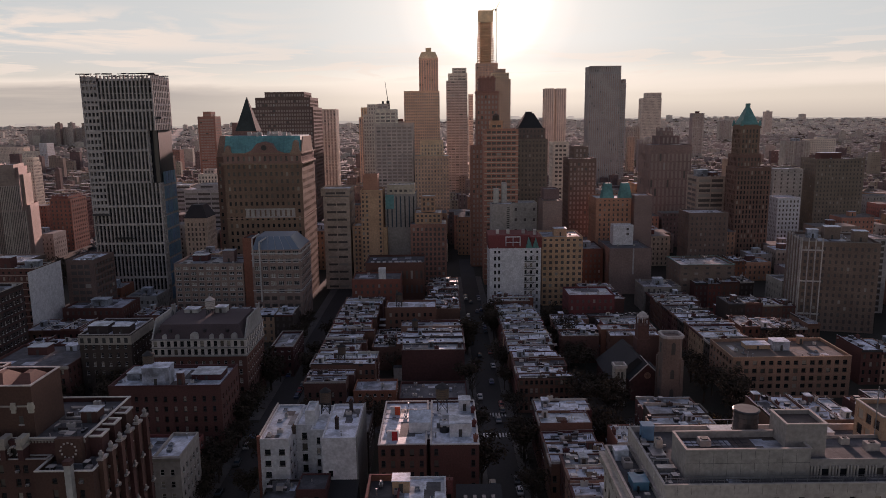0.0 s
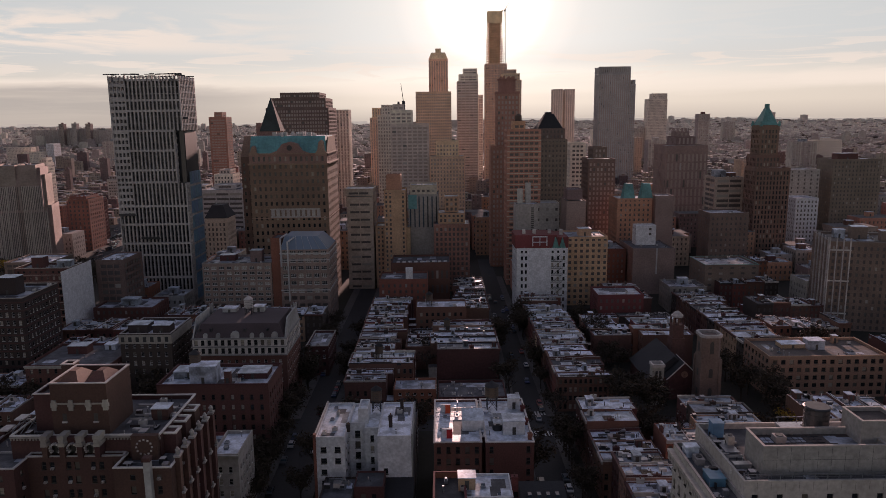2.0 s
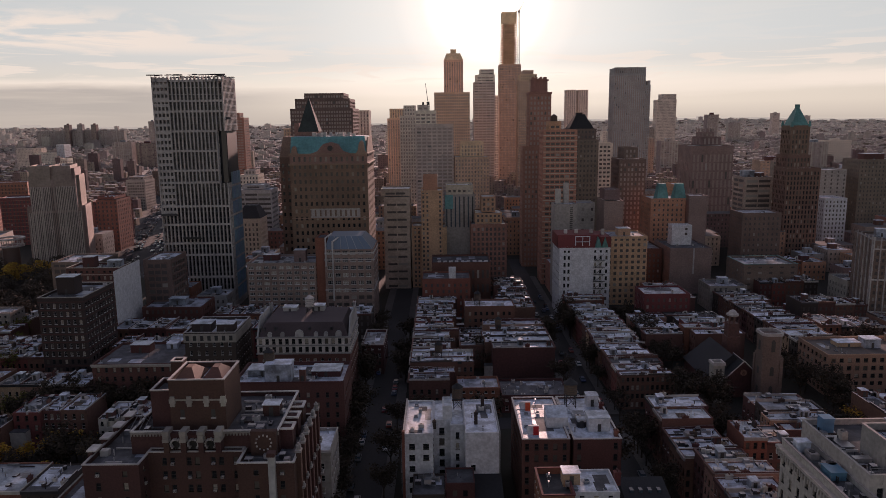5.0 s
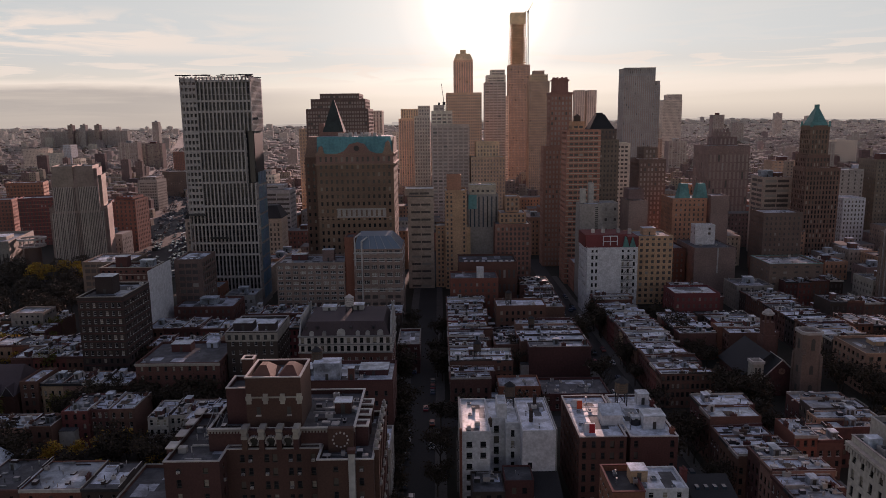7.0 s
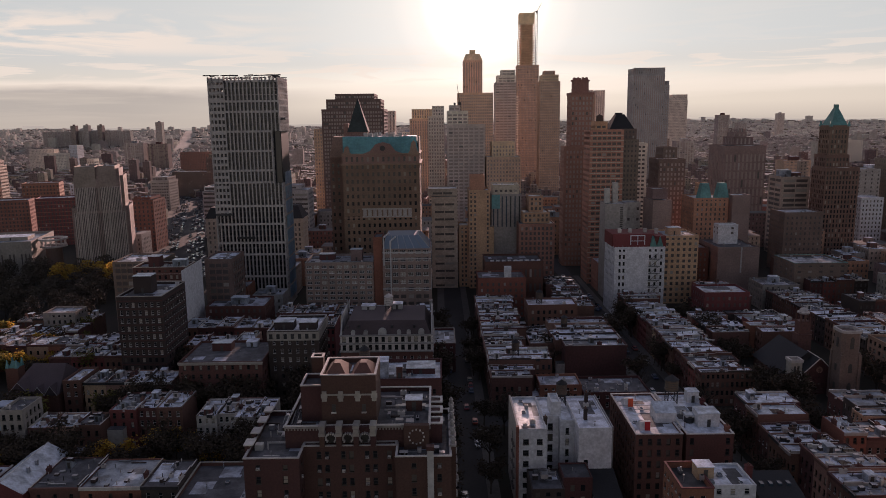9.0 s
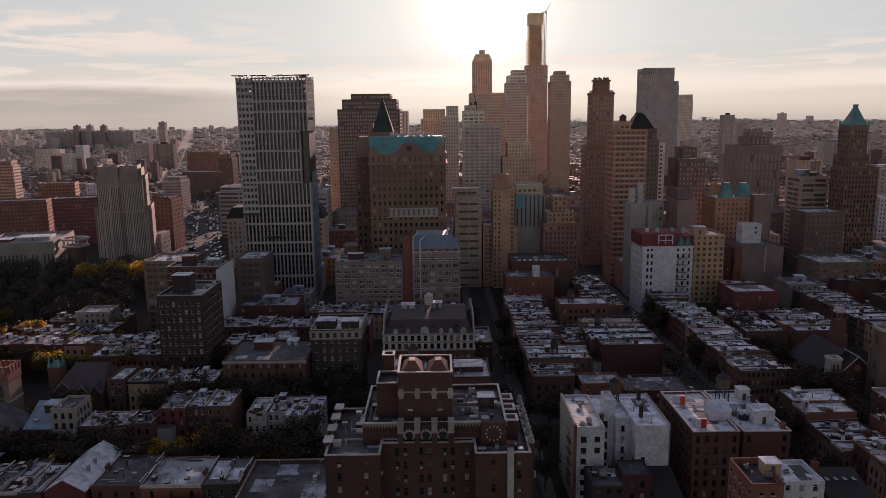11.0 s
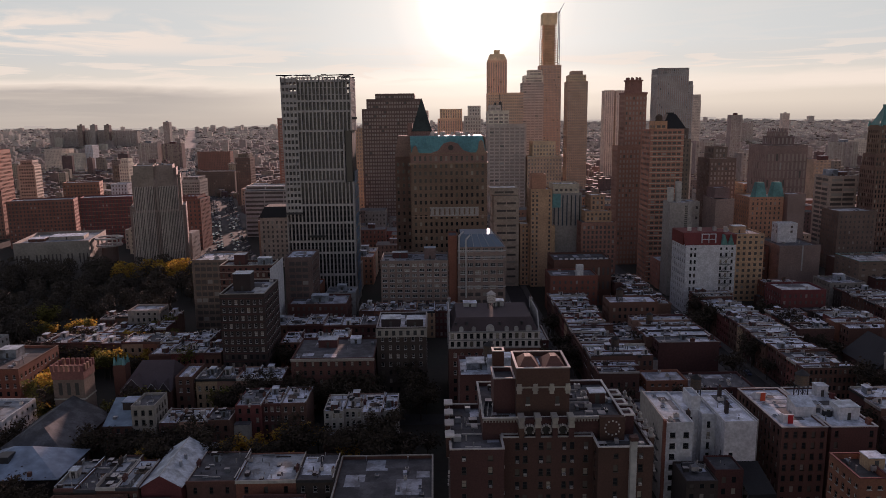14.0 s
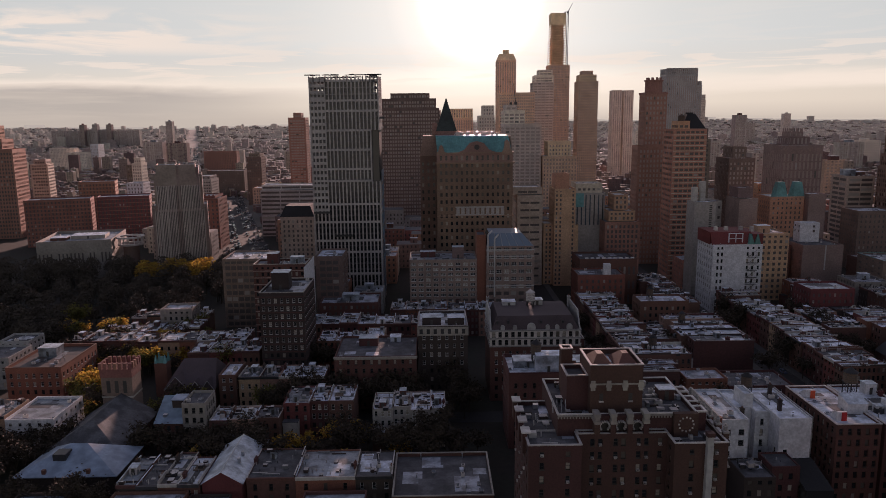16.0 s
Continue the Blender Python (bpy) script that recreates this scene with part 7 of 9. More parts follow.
def red_church():
    """Red brick church: a crenellated tower, long dark roof with small gables."""
    X, Y = -222.0, 206.0
    FOOTPRINTS.append((-240, -216, 187, 226))
    ob = thing("church", X, Y, 0, "red brick church with crenellated tower and long dark roof", "church")
    tw = MB()
    tw.box(-13.3, -3.2, 11.8, 19.2, 0, 20.4)
    tower_body = part("tower", tw, SOOTY_STONE, ob, "square tower of brown stone")
    tp = MB()
    tp.box(-13.5, -3.0, 11.6, 19.4, 20.4, 23.2)
    head = part("tower_head", tp, SLAB_BRICK, ob, "red brick tower head with battlements")
    for i in range(7):
        x = -13.7 + i * 1.63
        for y in (11.4, 18.8):
            cr = MB()
            cr.box(x, x + 1.0, y, y + 0.8, 23.2, 25.3)
            part("merlon", cr, SLAB_BRICK, head)
    for i in range(3):
        y = 12.9 + i * 1.9
        for x in (-13.7, -3.6):
            cr = MB()
            cr.box(x, x + 0.8, y, y + 1.0, 23.2, 25.3)
            part("merlon", cr, SLAB_BRICK, head)
    for x in (-11.6, -8.9, -6.2):
        pn = MB()
        pn.box(x, x + 1.2, 11.73, 11.797, 15.0, 19.2)
        part("louvre", pn, FRAME_DARK, tower_body)
    band = MB()
    band.box(-13.45, -3.05, 11.65, 19.35, 13.4, 13.9)
    part("string_course", band, LIMESTONE, tower_body)
    nv = MB()
    nv.box(-17.2, 4.4, -18.0, 11.6, 0, 8.6)
    part("nave_wall", nv, BROWNSTONE, ob)
    rf = MB()
    rf.quad((4.9, -18.5, 8.3), (4.9, 11.75, 8.3), (-7, 11.75, 15.0), (-7, -9.0, 15.0))
    rf.quad((-17.7, 11.75, 8.3), (-17.7, -18.5, 8.3), (-7, -9.0, 15.0), (-7, 11.75, 15.0))
    rf.poly([(-17.7, -18.5, 8.3), (4.9, -18.5, 8.3), (-7, -9.0, 15.0)])
    part("nave_roof", rf, TAR_ROOF, ob)
    for k in range(6):
        wn = MB()
        y = -15.4 + k * 4.6
        wn.box(4.37, 4.44, y - 0.7, y + 0.7, 2.5, 5.8)
        wn.prism([(4.37, y - 0.7), (4.44, y - 0.7), (4.44, y + 0.7), (4.37, y + 0.7)], 5.8, 6.8, 0, 0.3)
        part("window", wn, DARK_METAL, ob)
        bt = MB()
        bt.box(4.4, 5.1, y + 1.9, y + 2.6, 0, 7.2)
        part("buttress", bt, BROWNSTONE, ob)


red_church()


def chapel():
    X, Y = -213.0, 246.0
    FOOTPRINTS.append((-233, -202, 232, 260))
    ob = thing("chapel", X, Y, 0, "dark slate roofed chapel with zigzag gables and pinnacled turret", "church")
    w = MB()
    w.box(-9, 8.6, -9, 11, 0, 9)
    part("wall", w, BROWN_BRICK, ob)
    r = MB()
    r.quad((-9.5, -9.5, 8.8), (9.1, -9.5, 8.8), (6.5, 2.5, 16.4), (-5.5, 2.5, 16.4))
    r.quad((9.1, 11.5, 8.8), (-9.5, 11.5, 8.8), (-5.5, 2.5, 16.4), (6.5, 2.5, 16.4))
    r.poly([(9.1, -9.5, 8.8), (9.1, 11.5, 8.8), (6.5, 2.5, 16.4)])
    r.poly([(-9.5, 11.5, 8.8), (-9.5, -9.5, 8.8), (-5.5, 2.5, 16.4)])
    part("roof", r, PLUM_SLATE, ob)
    for x, half, tip in ((-4.8, 4.2, 13.4), (2.0, 2.2, 11.6), (6.4, 2.2, 11.9)):
        z = MB()
        z.poly([(x - half, -9.8, 8.6), (x + half, -9.8, 8.6), (x, -9.8, tip)])
        z.quad((x - half, -9.8, 8.6), (x, -9.8, tip), (x, -2, tip), (x - half, -2, 8.6))
        z.quad((x, -9.8, tip), (x + half, -9.8, 8.6), (x + half, -2, 8.6), (x, -2, tip))
        gable = part("gable", z, PLUM_SLATE, ob)
        cp = MB()
        cp.tube((x - half - 0.1, -9.9, 8.5), (x, -9.9, tip + 0.1), 0.13, 0.13, 4)
        cp.tube((x, -9.9, tip + 0.1), (x + half + 0.1, -9.9, 8.5), 0.13, 0.13, 4)
        part("gable_coping", cp, CONCRETE, gable)
    t = MB()
    t.box(-18.4, -13.8, 6, 10.6, 0, 13.2)
    turret = part("turret", t, BROWN_BRICK, ob, "brick turret")
    for x in (-18.4, -14.9):
        for y in (6, 9.5):
            p = MB()
            p.prism([(x, y), (x + 1.1, y), (x + 1.1, y + 1.1), (x, y + 1.1)], 13.2, 16.4, 0, 0.2)
            part("pinnacle", p, COPPER, turret, "green copper pinnacle")
    p = MB()
    p.prism([(-18.0, 6.4), (-14.2, 6.4), (-14.2, 10.2), (-18.0, 10.2)], 13.2, 15.2, 0, 0.3)
    part("turret_roof", p, COPPER, turret, "green copper roof")


chapel()


def gabled_shed(x0, x1, y0, y1, h, ridge, label, roof=SILVER_ROOF, wall=RED_BRICK):
    FOOTPRINTS.append((x0, x1, y0, y1))
    X, Y = (x0 + x1) / 2, (y0 + y1) / 2
    a, c = (x1 - x0) / 2, (y1 - y0) / 2
    ob = thing("gabled_house", X, Y, 0, label, "house")
    w = MB()
    w.box(-a, a, -c, c, 0, h)
    w.poly([(-a, -c - 0.01, h), (a, -c - 0.01, h), (0, -c - 0.01, ridge)])
    w.poly([(a, c + 0.01, h), (-a, c + 0.01, h), (0, c + 0.01, ridge)])
    part("wall", w, wall, ob)
    r = MB()
    o = 0.4
    for s in (-1, 1):
        p = [(s * (a + o), -c - o, h - 0.2), (s * (a + o), c + o, h - 0.2), (0, c + o, ridge + 0.1), (0, -c - o, ridge + 0.1)]
        r.poly(p if s > 0 else p[::-1])
    part("roof", r, roof, ob)
    rd = MB()
    rd.tube((0, -c - o, ridge + 0.12), (0, c + o, ridge + 0.12), 0.14, 0.14, 5)
    part("ridge", rd, STEEL, ob)
    for k in range(2):
        v = MB()
        v.box(a * 0.4, a * 0.4 + 0.7, -c * 0.3 + k * 4, -c * 0.3 + k * 4 + 0.7, h + 0.2, ridge - 0.1)
        part("vent", v, STEEL, ob)


gabled_shed(-186.0, -175.6, 164.5, 187.0, 10.5, 13.6, "brick house with a bright gabled metal roof")


def lean_house(x0, x1, y0, y1, h, ridge, label):
    """House whose single long roof rises from the front eave to a ridge at the back."""
    FOOTPRINTS.append((x0, x1, y0, y1))
    X, Y = (x0 + x1) / 2, (y0 + y1) / 2
    a, c = (x1 - x0) / 2, (y1 - y0) / 2
    m = c - 2.5
    ob = thing("house", X, Y, 0, label, "house")
    w = MB()
    w.box(-a, a, -c, c, 0, h)
    w.poly([(-a, c, h), (-a, -c, h), (-a, m, ridge)])
    w.poly([(a, -c, h), (a, c, h), (a, m, ridge)])
    part("wall", w, BROWN_BRICK, ob)
    r = MB()
    r.quad((-a - 0.3, -c - 0.4, h - 0.1), (a + 0.3, -c - 0.4, h - 0.1), (a + 0.3, m, ridge + 0.1), (-a - 0.3, m, ridge + 0.1))
    r.quad((a + 0.3, c + 0.4, h - 0.1), (-a - 0.3, c + 0.4, h - 0.1), (-a - 0.3, m, ridge + 0.1), (a + 0.3, m, ridge + 0.1))
    part("roof", r, BLUE_ROOF, ob)
    d = MB()
    d.box(-a * 0.1, a * 0.75, m - 5.0, m - 0.4, h + 1.6, ridge + 0.3)
    dormer = part("dormer", d, DARK_BRICK, ob)
    d = MB()
    d.box(-a * 0.16, a * 0.82, m - 5.4, m - 0.2, ridge + 0.3, ridge + 0.6)
    part("dormer_roof", d, BLUE_ROOF, dormer)
    d = MB()
    d.box(-a * 0.55, -a * 0.25, -c + 2.0, -c + 3.2, h + 0.4, h + 1.9)
    part("skylight", d, STEEL, ob)
    for i in range(3):
        for z in (2.0, 5.0, 8.0):
            v = MB()
            x = (-0.6 + 0.6 * i) * a
            v.box(x - 0.5, x + 0.5, -c - 0.03, -c + 0.05, z, z + 1.6)
            pane = part("window", v, DARK_METAL, ob)
            v = MB()
            v.box(x - 0.65, x + 0.65, -c - 0.1, -c, z - 0.2, z)
            part("sill", v, LIMESTONE, pane)


def hip_hall():
    X, Y = -225.0, 182.0
    FOOTPRINTS.append((-239, -211, 172, 192))
    ob = thing("hall", X, Y, 0, "wide hall under a shallow bluish metal hip roof", "hall")
    w = MB()
    w.box(-14.2, 12.5, -8.5, 8.5, 0, 8.6)
    part("wall", w, DARK_BRICK, ob)
    r = MB()
    e = [(-15.0, -9.2, 8.6), (13.2, -9.2, 8.6), (13.2, 9.2, 8.6), (-13.6, 9.2, 8.6)]
    p, q = (-4.4, 2.6, 13.0), (0.4, 2.6, 12.9)
    r.poly([e[0], e[1], q, p])
    r.poly([e[1], e[2], q])
    r.poly([e[2], e[3], p, q])
    r.poly([e[3], e[0], p])
    for a, b in ((e[0], e[1]), (e[1], e[2]), (e[3], e[0])):
        r.tube(a, b, 0.16, 0.16, 5)
    part("hip_roof", r, BLUE_ROOF, ob)
    d = MB()
    d.box(-6.6, -3.0, -3.6, 0.2, 10.0, 12.5)
    part("dormer", d, DARK_METAL, ob)
    for x in (-7, 5):
        v = MB()
        v.box(x - 0.5, x + 0.5, -8.2, -7.4, 8.8, 10.2)
        part("vent", v, TILE_ROOF, ob)


hip_hall()

# white block: its red mansard front with dormers and green gable roofs
q = MB()
q.quad((-13.6, 0.9, -0.4), (8.0, 0.9, -0.4), (8.0, 4.0, 6.2), (-13.6, 4.0, 6.2))
q.quad((-13.6, 22, 6.2), (-13.6, 4, 6.2), (8, 4, 6.2), (8, 22, 6.2))
q.box(8.0, 13.6, 1.2, 22, -0.5, 5.4)
q.box(-13.6, 8.0, 4.2, 22, -0.5, 6.0)
part("attic", q, material("red_tile", (0.19, 0.035, 0.03), 0.7, small=2.5), white_block).location = (0, -11.3, 36.9)
q = MB()
for x0, x1, z0, z1 in ((-5.0, 2.6, 5.6, 5.95), (-5.0, -4.65, 1.0, 5.6), (2.25, 2.6, 1.0, 5.6), (-5.0, 2.6, 2.9, 3.15), (-1.3, -1.05, 1.0, 5.6)):
    q.box(x0, x1, 0.5, 1.2, z0, z1)
part("panel_frame", q, WHITE_PAINT, white_block).location = (0, -11.3, 36.9)
for x in (7.0, 10.4):
    q = MB()
    q.poly([(x - 1.7, 0.2, 0.0), (x + 1.7, 0.2, 0.0), (x, 0.2, 5.4)])
    q.quad((x - 1.7, 0.2, 0), (x, 0.2, 5.4), (x, 5, 5.4), (x - 1.7, 5, 0))
    q.quad((x, 0.2, 5.4), (x + 1.7, 0.2, 0), (x + 1.7, 5, 0), (x, 5, 5.4))
    part("green_gable", q, COPPER, white_block, "green copper gable").location = (0, -11.3, 36.9)
for x in (-8.5, -3, 5, 11):
    q = MB()
    q.box(x - 0.8, x + 0.8, 9, 11, 5.4, 8.2)
    part("chimney", q, PALE_STONE, white_block).location = (0, -11.3, 36.9)

# glazed roof on the grey office, ducts and bands on its front
q = MB()
lo, hi = [(-12.0, -13.4), (12.0, -13.4), (12.0, 13.4), (-12.0, 13.4)], [(-10.6, -8.6), (6.4, -8.6), (6.4, 9.0), (-10.6, 9.0)]
for k in range(4):
    m = (k + 1) % 4
    q.quad((*lo[k], 0.0), (*lo[m], 0.0), (*hi[m], 6.2), (*hi[k], 6.2))
q.quad(*[(*p, 6.2) for p in hi])
part("glazing", q, ROOF_GLASS, grey_office, "blue glazed roof").location = (0, 0, 38.4)
for k in range(7):
    q = MB()
    f = k / 6
    q.tube((-12.0 + 24.0 * f, -13.45, 0.05), (-10.6 + 17.0 * f, -8.65, 6.25), 0.17, 0.17, 4)
    part("glazing_bar", q, STEEL, grey_office).location = (0, 0, 38.4)
for x, z0, z1 in ((-8.2, 12.0, 42.6), (-11.6, 30.0, 44.6)):
    q = MB()
    q.tube((x, -14.3, z0), (x, -14.3, z1), 0.42, 0.42, 8)
    q.tube((x, -14.3, z1), (x + 2.4, -9.0, z1 + 1.4), 0.42, 0.42, 8)
    part("duct", q, PIPE_WHITE, grey_office, "pale round duct")
for z in (17.4, 33.0, 36.4):
    q = MB()
    q.box(-12.5, 12.5, -14.0, -13.753, z, z + 0.55)
    q.box(12.303, 12.55, -13.7, 13.7, z, z + 0.55)
    part("stone_band", q, PIPE_WHITE, grey_office, "pale stone band")
# escape stairs on the white block
for k in range(8):
    z = 4.5 + k * 3.65
    q = MB()
    q.box(4.6, 10.4, -12.3, -11.27, z, z + 0.12)
    q.box(4.6, 10.4, -12.3, -12.24, z + 0.9, z + 1.0)
    q.tube((5.0, -11.9, z), (9.6, -11.9, z + 3.65), 0.1, 0.1, 4)
    for x in (4.65, 7.5, 10.35):
        q.box(x - 0.04, x + 0.04, -12.3, -12.24, z, z + 1.0)
    part("fire_escape", q, DARK_METAL, white_block)

# ---- rows of town houses ----
HOUSE_WALLS = (RED_BRICK, BROWNSTONE, BROWNSTONE, BROWN_BRICK, BROWN_BRICK, DARK_BRICK, TAN_BRICK, BROWNSTONE)
HOUSE_ROOFS = (SILVER_ROOF, SILVER_ROOF, SILVER_ROOF, SILVER_ROOF, GREY_ROOF, GREY_ROOF, TAR_ROOF)


def row_house(x0, x1, y0, y1, h, face, rnd, near=False, ends="", roof=None, wall=None, group="town houses"):
    """One terrace house; face: the side of its street front."""
    FOOTPRINTS.append((x0, x1, y0, y1))
    X, Y = (x0 + x1) / 2, (y0 + y1) / 2
    wall, roof = wall or rnd.choice(HOUSE_WALLS), roof or rnd.choice(HOUSE_ROOFS)
    kind = {"silver_roof": "bright coated", "grey_roof": "patched grey", "tar_roof": "black tar"}.get(roof.name, "flat")
    tone = {"red_brick": "red brick", "brownstone": "brownstone", "brown_brick": "brown brick", "tan_brick": "tan brick", "dark_brick": "dark brick", "lightened_concrete": "grey rendered", "white_paint": "white painted"}.get(wall.name, "brick")
    ob = thing("row_house", X, Y, 0, f"narrow {tone} town house with a {kind} roof", "row house", group)
    a, b, c, d = x0 - X, x1 - X, y0 - Y, y1 - Y
    back = {"S": "N", "N": "S", "E": "W", "W": "E"}[face]
    sides = "".join(sorted(set(face + back + ends)))
    w = (b - a) if face in "NS" else (d - c)
    block(ob, wall, a, b, c, d, 0, h, roof, bay=w / 3.05, fh=3.15, win=(1.0, 1.75), sides=sides, near=near, parapet=0.32, margin=0.35, frame_mat=rnd.choice((FRAME_WHITE, FRAME_DARK)))
    co = MB()
    o, z = 0.45, h - 0.75
    if face == "W":
        co.box(a - o, a - 0.003, c, d, z, h + 0.1)
    elif face == "E":
        co.box(b + 0.003, b + o, c, d, z, h + 0.1)
    elif face == "S":
        co.box(a, b, c - o, c - 0.003, z, h + 0.1)
    else:
        co.box(a, b, d + 0.003, d + o, z, h + 0.1)
    part("cornice", co, rnd.choice((BROWNSTONE, DARK_METAL, BROWN_BRICK, BROWNSTONE, MID_GREY)), ob)
    if rnd.random() < (0.55 if Y < 280 else 0.3):
        # a lower addition behind the house
        q, dd, hh, k = MB(), rnd.uniform(2.5, 5.0), h * rnd.uniform(0.3, 0.72), rnd.uniform(0.35, 0.75)
        if face == "W":
            xa, xb, ya, yb = b + 0.01, b + dd, c + 0.05, c + (d - c) * k
        elif face == "E":
            xa, xb, ya, yb = a - dd, a - 0.01, c + 0.05, c + (d - c) * k
        elif face == "S":
            xa, xb, ya, yb = a + 0.05, a + (b - a) * k, d + 0.01, d + dd
        else:
            xa, xb, ya, yb = a + 0.05, a + (b - a) * k, c - dd, c - 0.01
        q.box(xa, xb, ya, yb, 0, hh, 0, False, 1)
        q.box(xa - 0.06, xb + 0.06, ya - 0.06, yb + 0.06, hh, hh + 0.12, 2, False, 1)
        part("rear_annex", q, [rnd.choice((RED_BRICK, BROWN_BRICK, MID_GREY, BROWNSTONE)), rnd.choice((GREY_ROOF, TAR_ROOF, SILVER_ROOF)), DARK_METAL], ob)
    deck = h - 0.32
    for _ in range(rnd.choice((1, 1, 2)) if Y < 280 else rnd.choice((0, 1))):
        if face in "EW":
            chimney(ob, rnd.uniform(a + 2, b - 2), rnd.choice((c + 0.5, d - 0.5)), deck, 1.8, 0.7, rnd.uniform(0.9, 1.9), rnd.choice((BROWN_BRICK, BROWN_BRICK, DARK_BRICK, MID_GREY)))
        else:
            chimney(ob, rnd.choice((a + 0.5, b - 0.5)), rnd.uniform(c + 2, d - 2), deck, 0.7, 1.8, rnd.uniform(0.9, 1.9), rnd.choice((BROWN_BRICK, BROWN_BRICK, DARK_BRICK, MID_GREY)))
    if rnd.random() < 0.4:
        bulkhead(ob, rnd.uniform(a + 2, b - 2), rnd.uniform(c + 2, d - 2), deck, 2.0, 2.6, 2.1, rnd.choice((GREY_ROOF, BROWN_BRICK, PALE_STONE)))
    # party wall rising over the roof in steps
    q, n = MB(), rnd.choice((2, 3, 3))
    along = face in "EW"
    lo, hi = (a, b) if along else (c, d)
    edge = rnd.choice((0, 1))
    for k in range(n):
        p0, p1, up = lo + (hi - lo) * k / n, lo + (hi - lo) * (k + 1) / n, h + rnd.uniform(0.05, 0.85)
        if along:
            yy = (c + 0.02, d - 0.34)[edge]
            q.box(p0, p1, yy, yy + 0.32, h - 0.4, up, 0, False, 1)
        else:
            xx = (a + 0.02, b - 0.34)[edge]
            q.box(xx, xx + 0.32, p0, p1, h - 0.4, up, 0, False, 1)
    part("party_wall", q, [rnd.choice((BROWN_BRICK, DARK_BRICK, MID_GREY)), rnd.choice((PALE_STONE, MID_GREY, SILVER_ROOF))], ob)
    if rnd.random() < 0.45:
        # wedge-shaped stair head
        x, y, w, dd, up = rnd.uniform(a + 1.6, b - 1.6), rnd.uniform(c + 1.6, d - 3.4), 0.8, rnd.uniform(2.2, 3.0), rnd.uniform(1.9, 2.4)
        q = MB()
        q.quad((x - w, y, deck), (x + w, y, deck), (x + w, y, deck + up), (x - w, y, deck + up))
        q.quad((x - w, y, deck + up), (x + w, y, deck + up), (x + w, y + dd, deck + 0.3), (x - w, y + dd, deck + 0.3), 1)
        q.poly([(x + w, y, deck), (x + w, y + dd, deck), (x + w, y + dd, deck + 0.3), (x + w, y, deck + up)])
        q.poly([(x - w, y + dd, deck), (x - w, y, deck), (x - w, y, deck + up), (x - w, y + dd, deck + 0.3)])
        q.quad((x + w, y + dd, deck), (x - w, y + dd, deck), (x - w, y + dd, deck + 0.3), (x + w, y + dd, deck + 0.3))
        q.box(x - 0.4, x + 0.4, y - 0.05, y - 0.004, deck + 0.02, deck + 1.75, 2)
        part("stair_head", q, [rnd.choice((GREY_ROOF, PALE_STONE, BROWN_BRICK)), rnd.choice((SILVER_ROOF, TAR_ROOF)), FRAME_DARK], ob)
    if near:
        vents(ob, a, b, c, d, deck, 1, rnd)
    fittings(ob, a, b, c, d, deck, rnd.randint(8, 20), rnd)
    if rnd.random() < 0.35:
        stone = rnd.choice((PALE_STONE, PALE_STONE, LIMESTONE))
        for k in range(2):
            cp = MB()
            if face in "EW":
                yy = (c, d - 0.3)[k]
                cp.box(a, b, yy, yy + 0.3, h, h + 0.16)
            else:
                xx = (a, b - 0.3)[k]
                cp.box(xx, xx + 0.3, c, d, h, h + 0.16)
            part("coping", cp, stone, ob)
    if rnd.random() < 0.3:
        # a roof terrace: timber deck with a railing
        q = MB()
        xa, ya = rnd.uniform(a + 0.6, b - 3.4), rnd.uniform(c + 0.6, d - 3.6)
        q.box(xa, xa + 2.8, ya, ya + 3.0, deck + 0.05, deck + 0.2)
        for i in range(4):
            q.box(xa + i * 0.9, xa + i * 0.9 + 0.08, ya, ya + 0.08, deck + 0.2, deck + 1.15)
        q.box(xa, xa + 2.8, ya, ya + 0.06, deck + 1.1, deck + 1.18)
        part("roof_terrace", q, WOOD, ob)
    return ob


def uneven(lo, hi, n, rnd):
    """Party walls of a row: n + 1 places with uneven gaps."""
    gaps = [rnd.uniform(0.75, 1.3) for _ in range(n)]
    out = [lo]
    for k in gaps:
        out.append(out[-1] + k * (hi - lo) / sum(gaps))
    return out


def row_along_y(x0, x1, y0, y1, h, face, seed, near=False, jitter=1.6, width=7.3):
    rnd = random.Random(seed)
    n = max(1, round((y1 - y0) / width))
    cuts = uneven(y0, y1, n, rnd)
    hh = h
    for i in range(n):
        if rnd.random() < 0.6:
            hh = h + rnd.uniform(-jitter, jitter) * 0.55
        dx = rnd.uniform(-2.4, 2.2)
        xa, xb = (x0, x1 + dx) if face == "W" else (x0 - dx, x1)
        row_house(xa, xb, cuts[i] + 0.02, cuts[i + 1] - 0.02, hh, face, rnd, near, ends=("S" if i == 0 and near else ""))


def row_along_x(x0, x1, y0, y1, h, face, seed, near=False, jitter=1.6, width=7.3, wall=None, roof=None):
    rnd = random.Random(seed)
    n = max(1, round((x1 - x0) / width))
    cuts = uneven(x0, x1, n, rnd)
    hh = h
    for i in range(n):
        if rnd.random() < 0.6:
            hh = h + rnd.uniform(-jitter, jitter) * 0.55
        dy = rnd.uniform(-2.0, 2.0)
        ya, yb = (y0, y1 + dy) if face == "S" else (y0 - dy, y1)
        row_house(cuts[i] + 0.02, cuts[i + 1] - 0.02, ya, yb, hh, face, rnd, near, wall=wall, roof=roof)


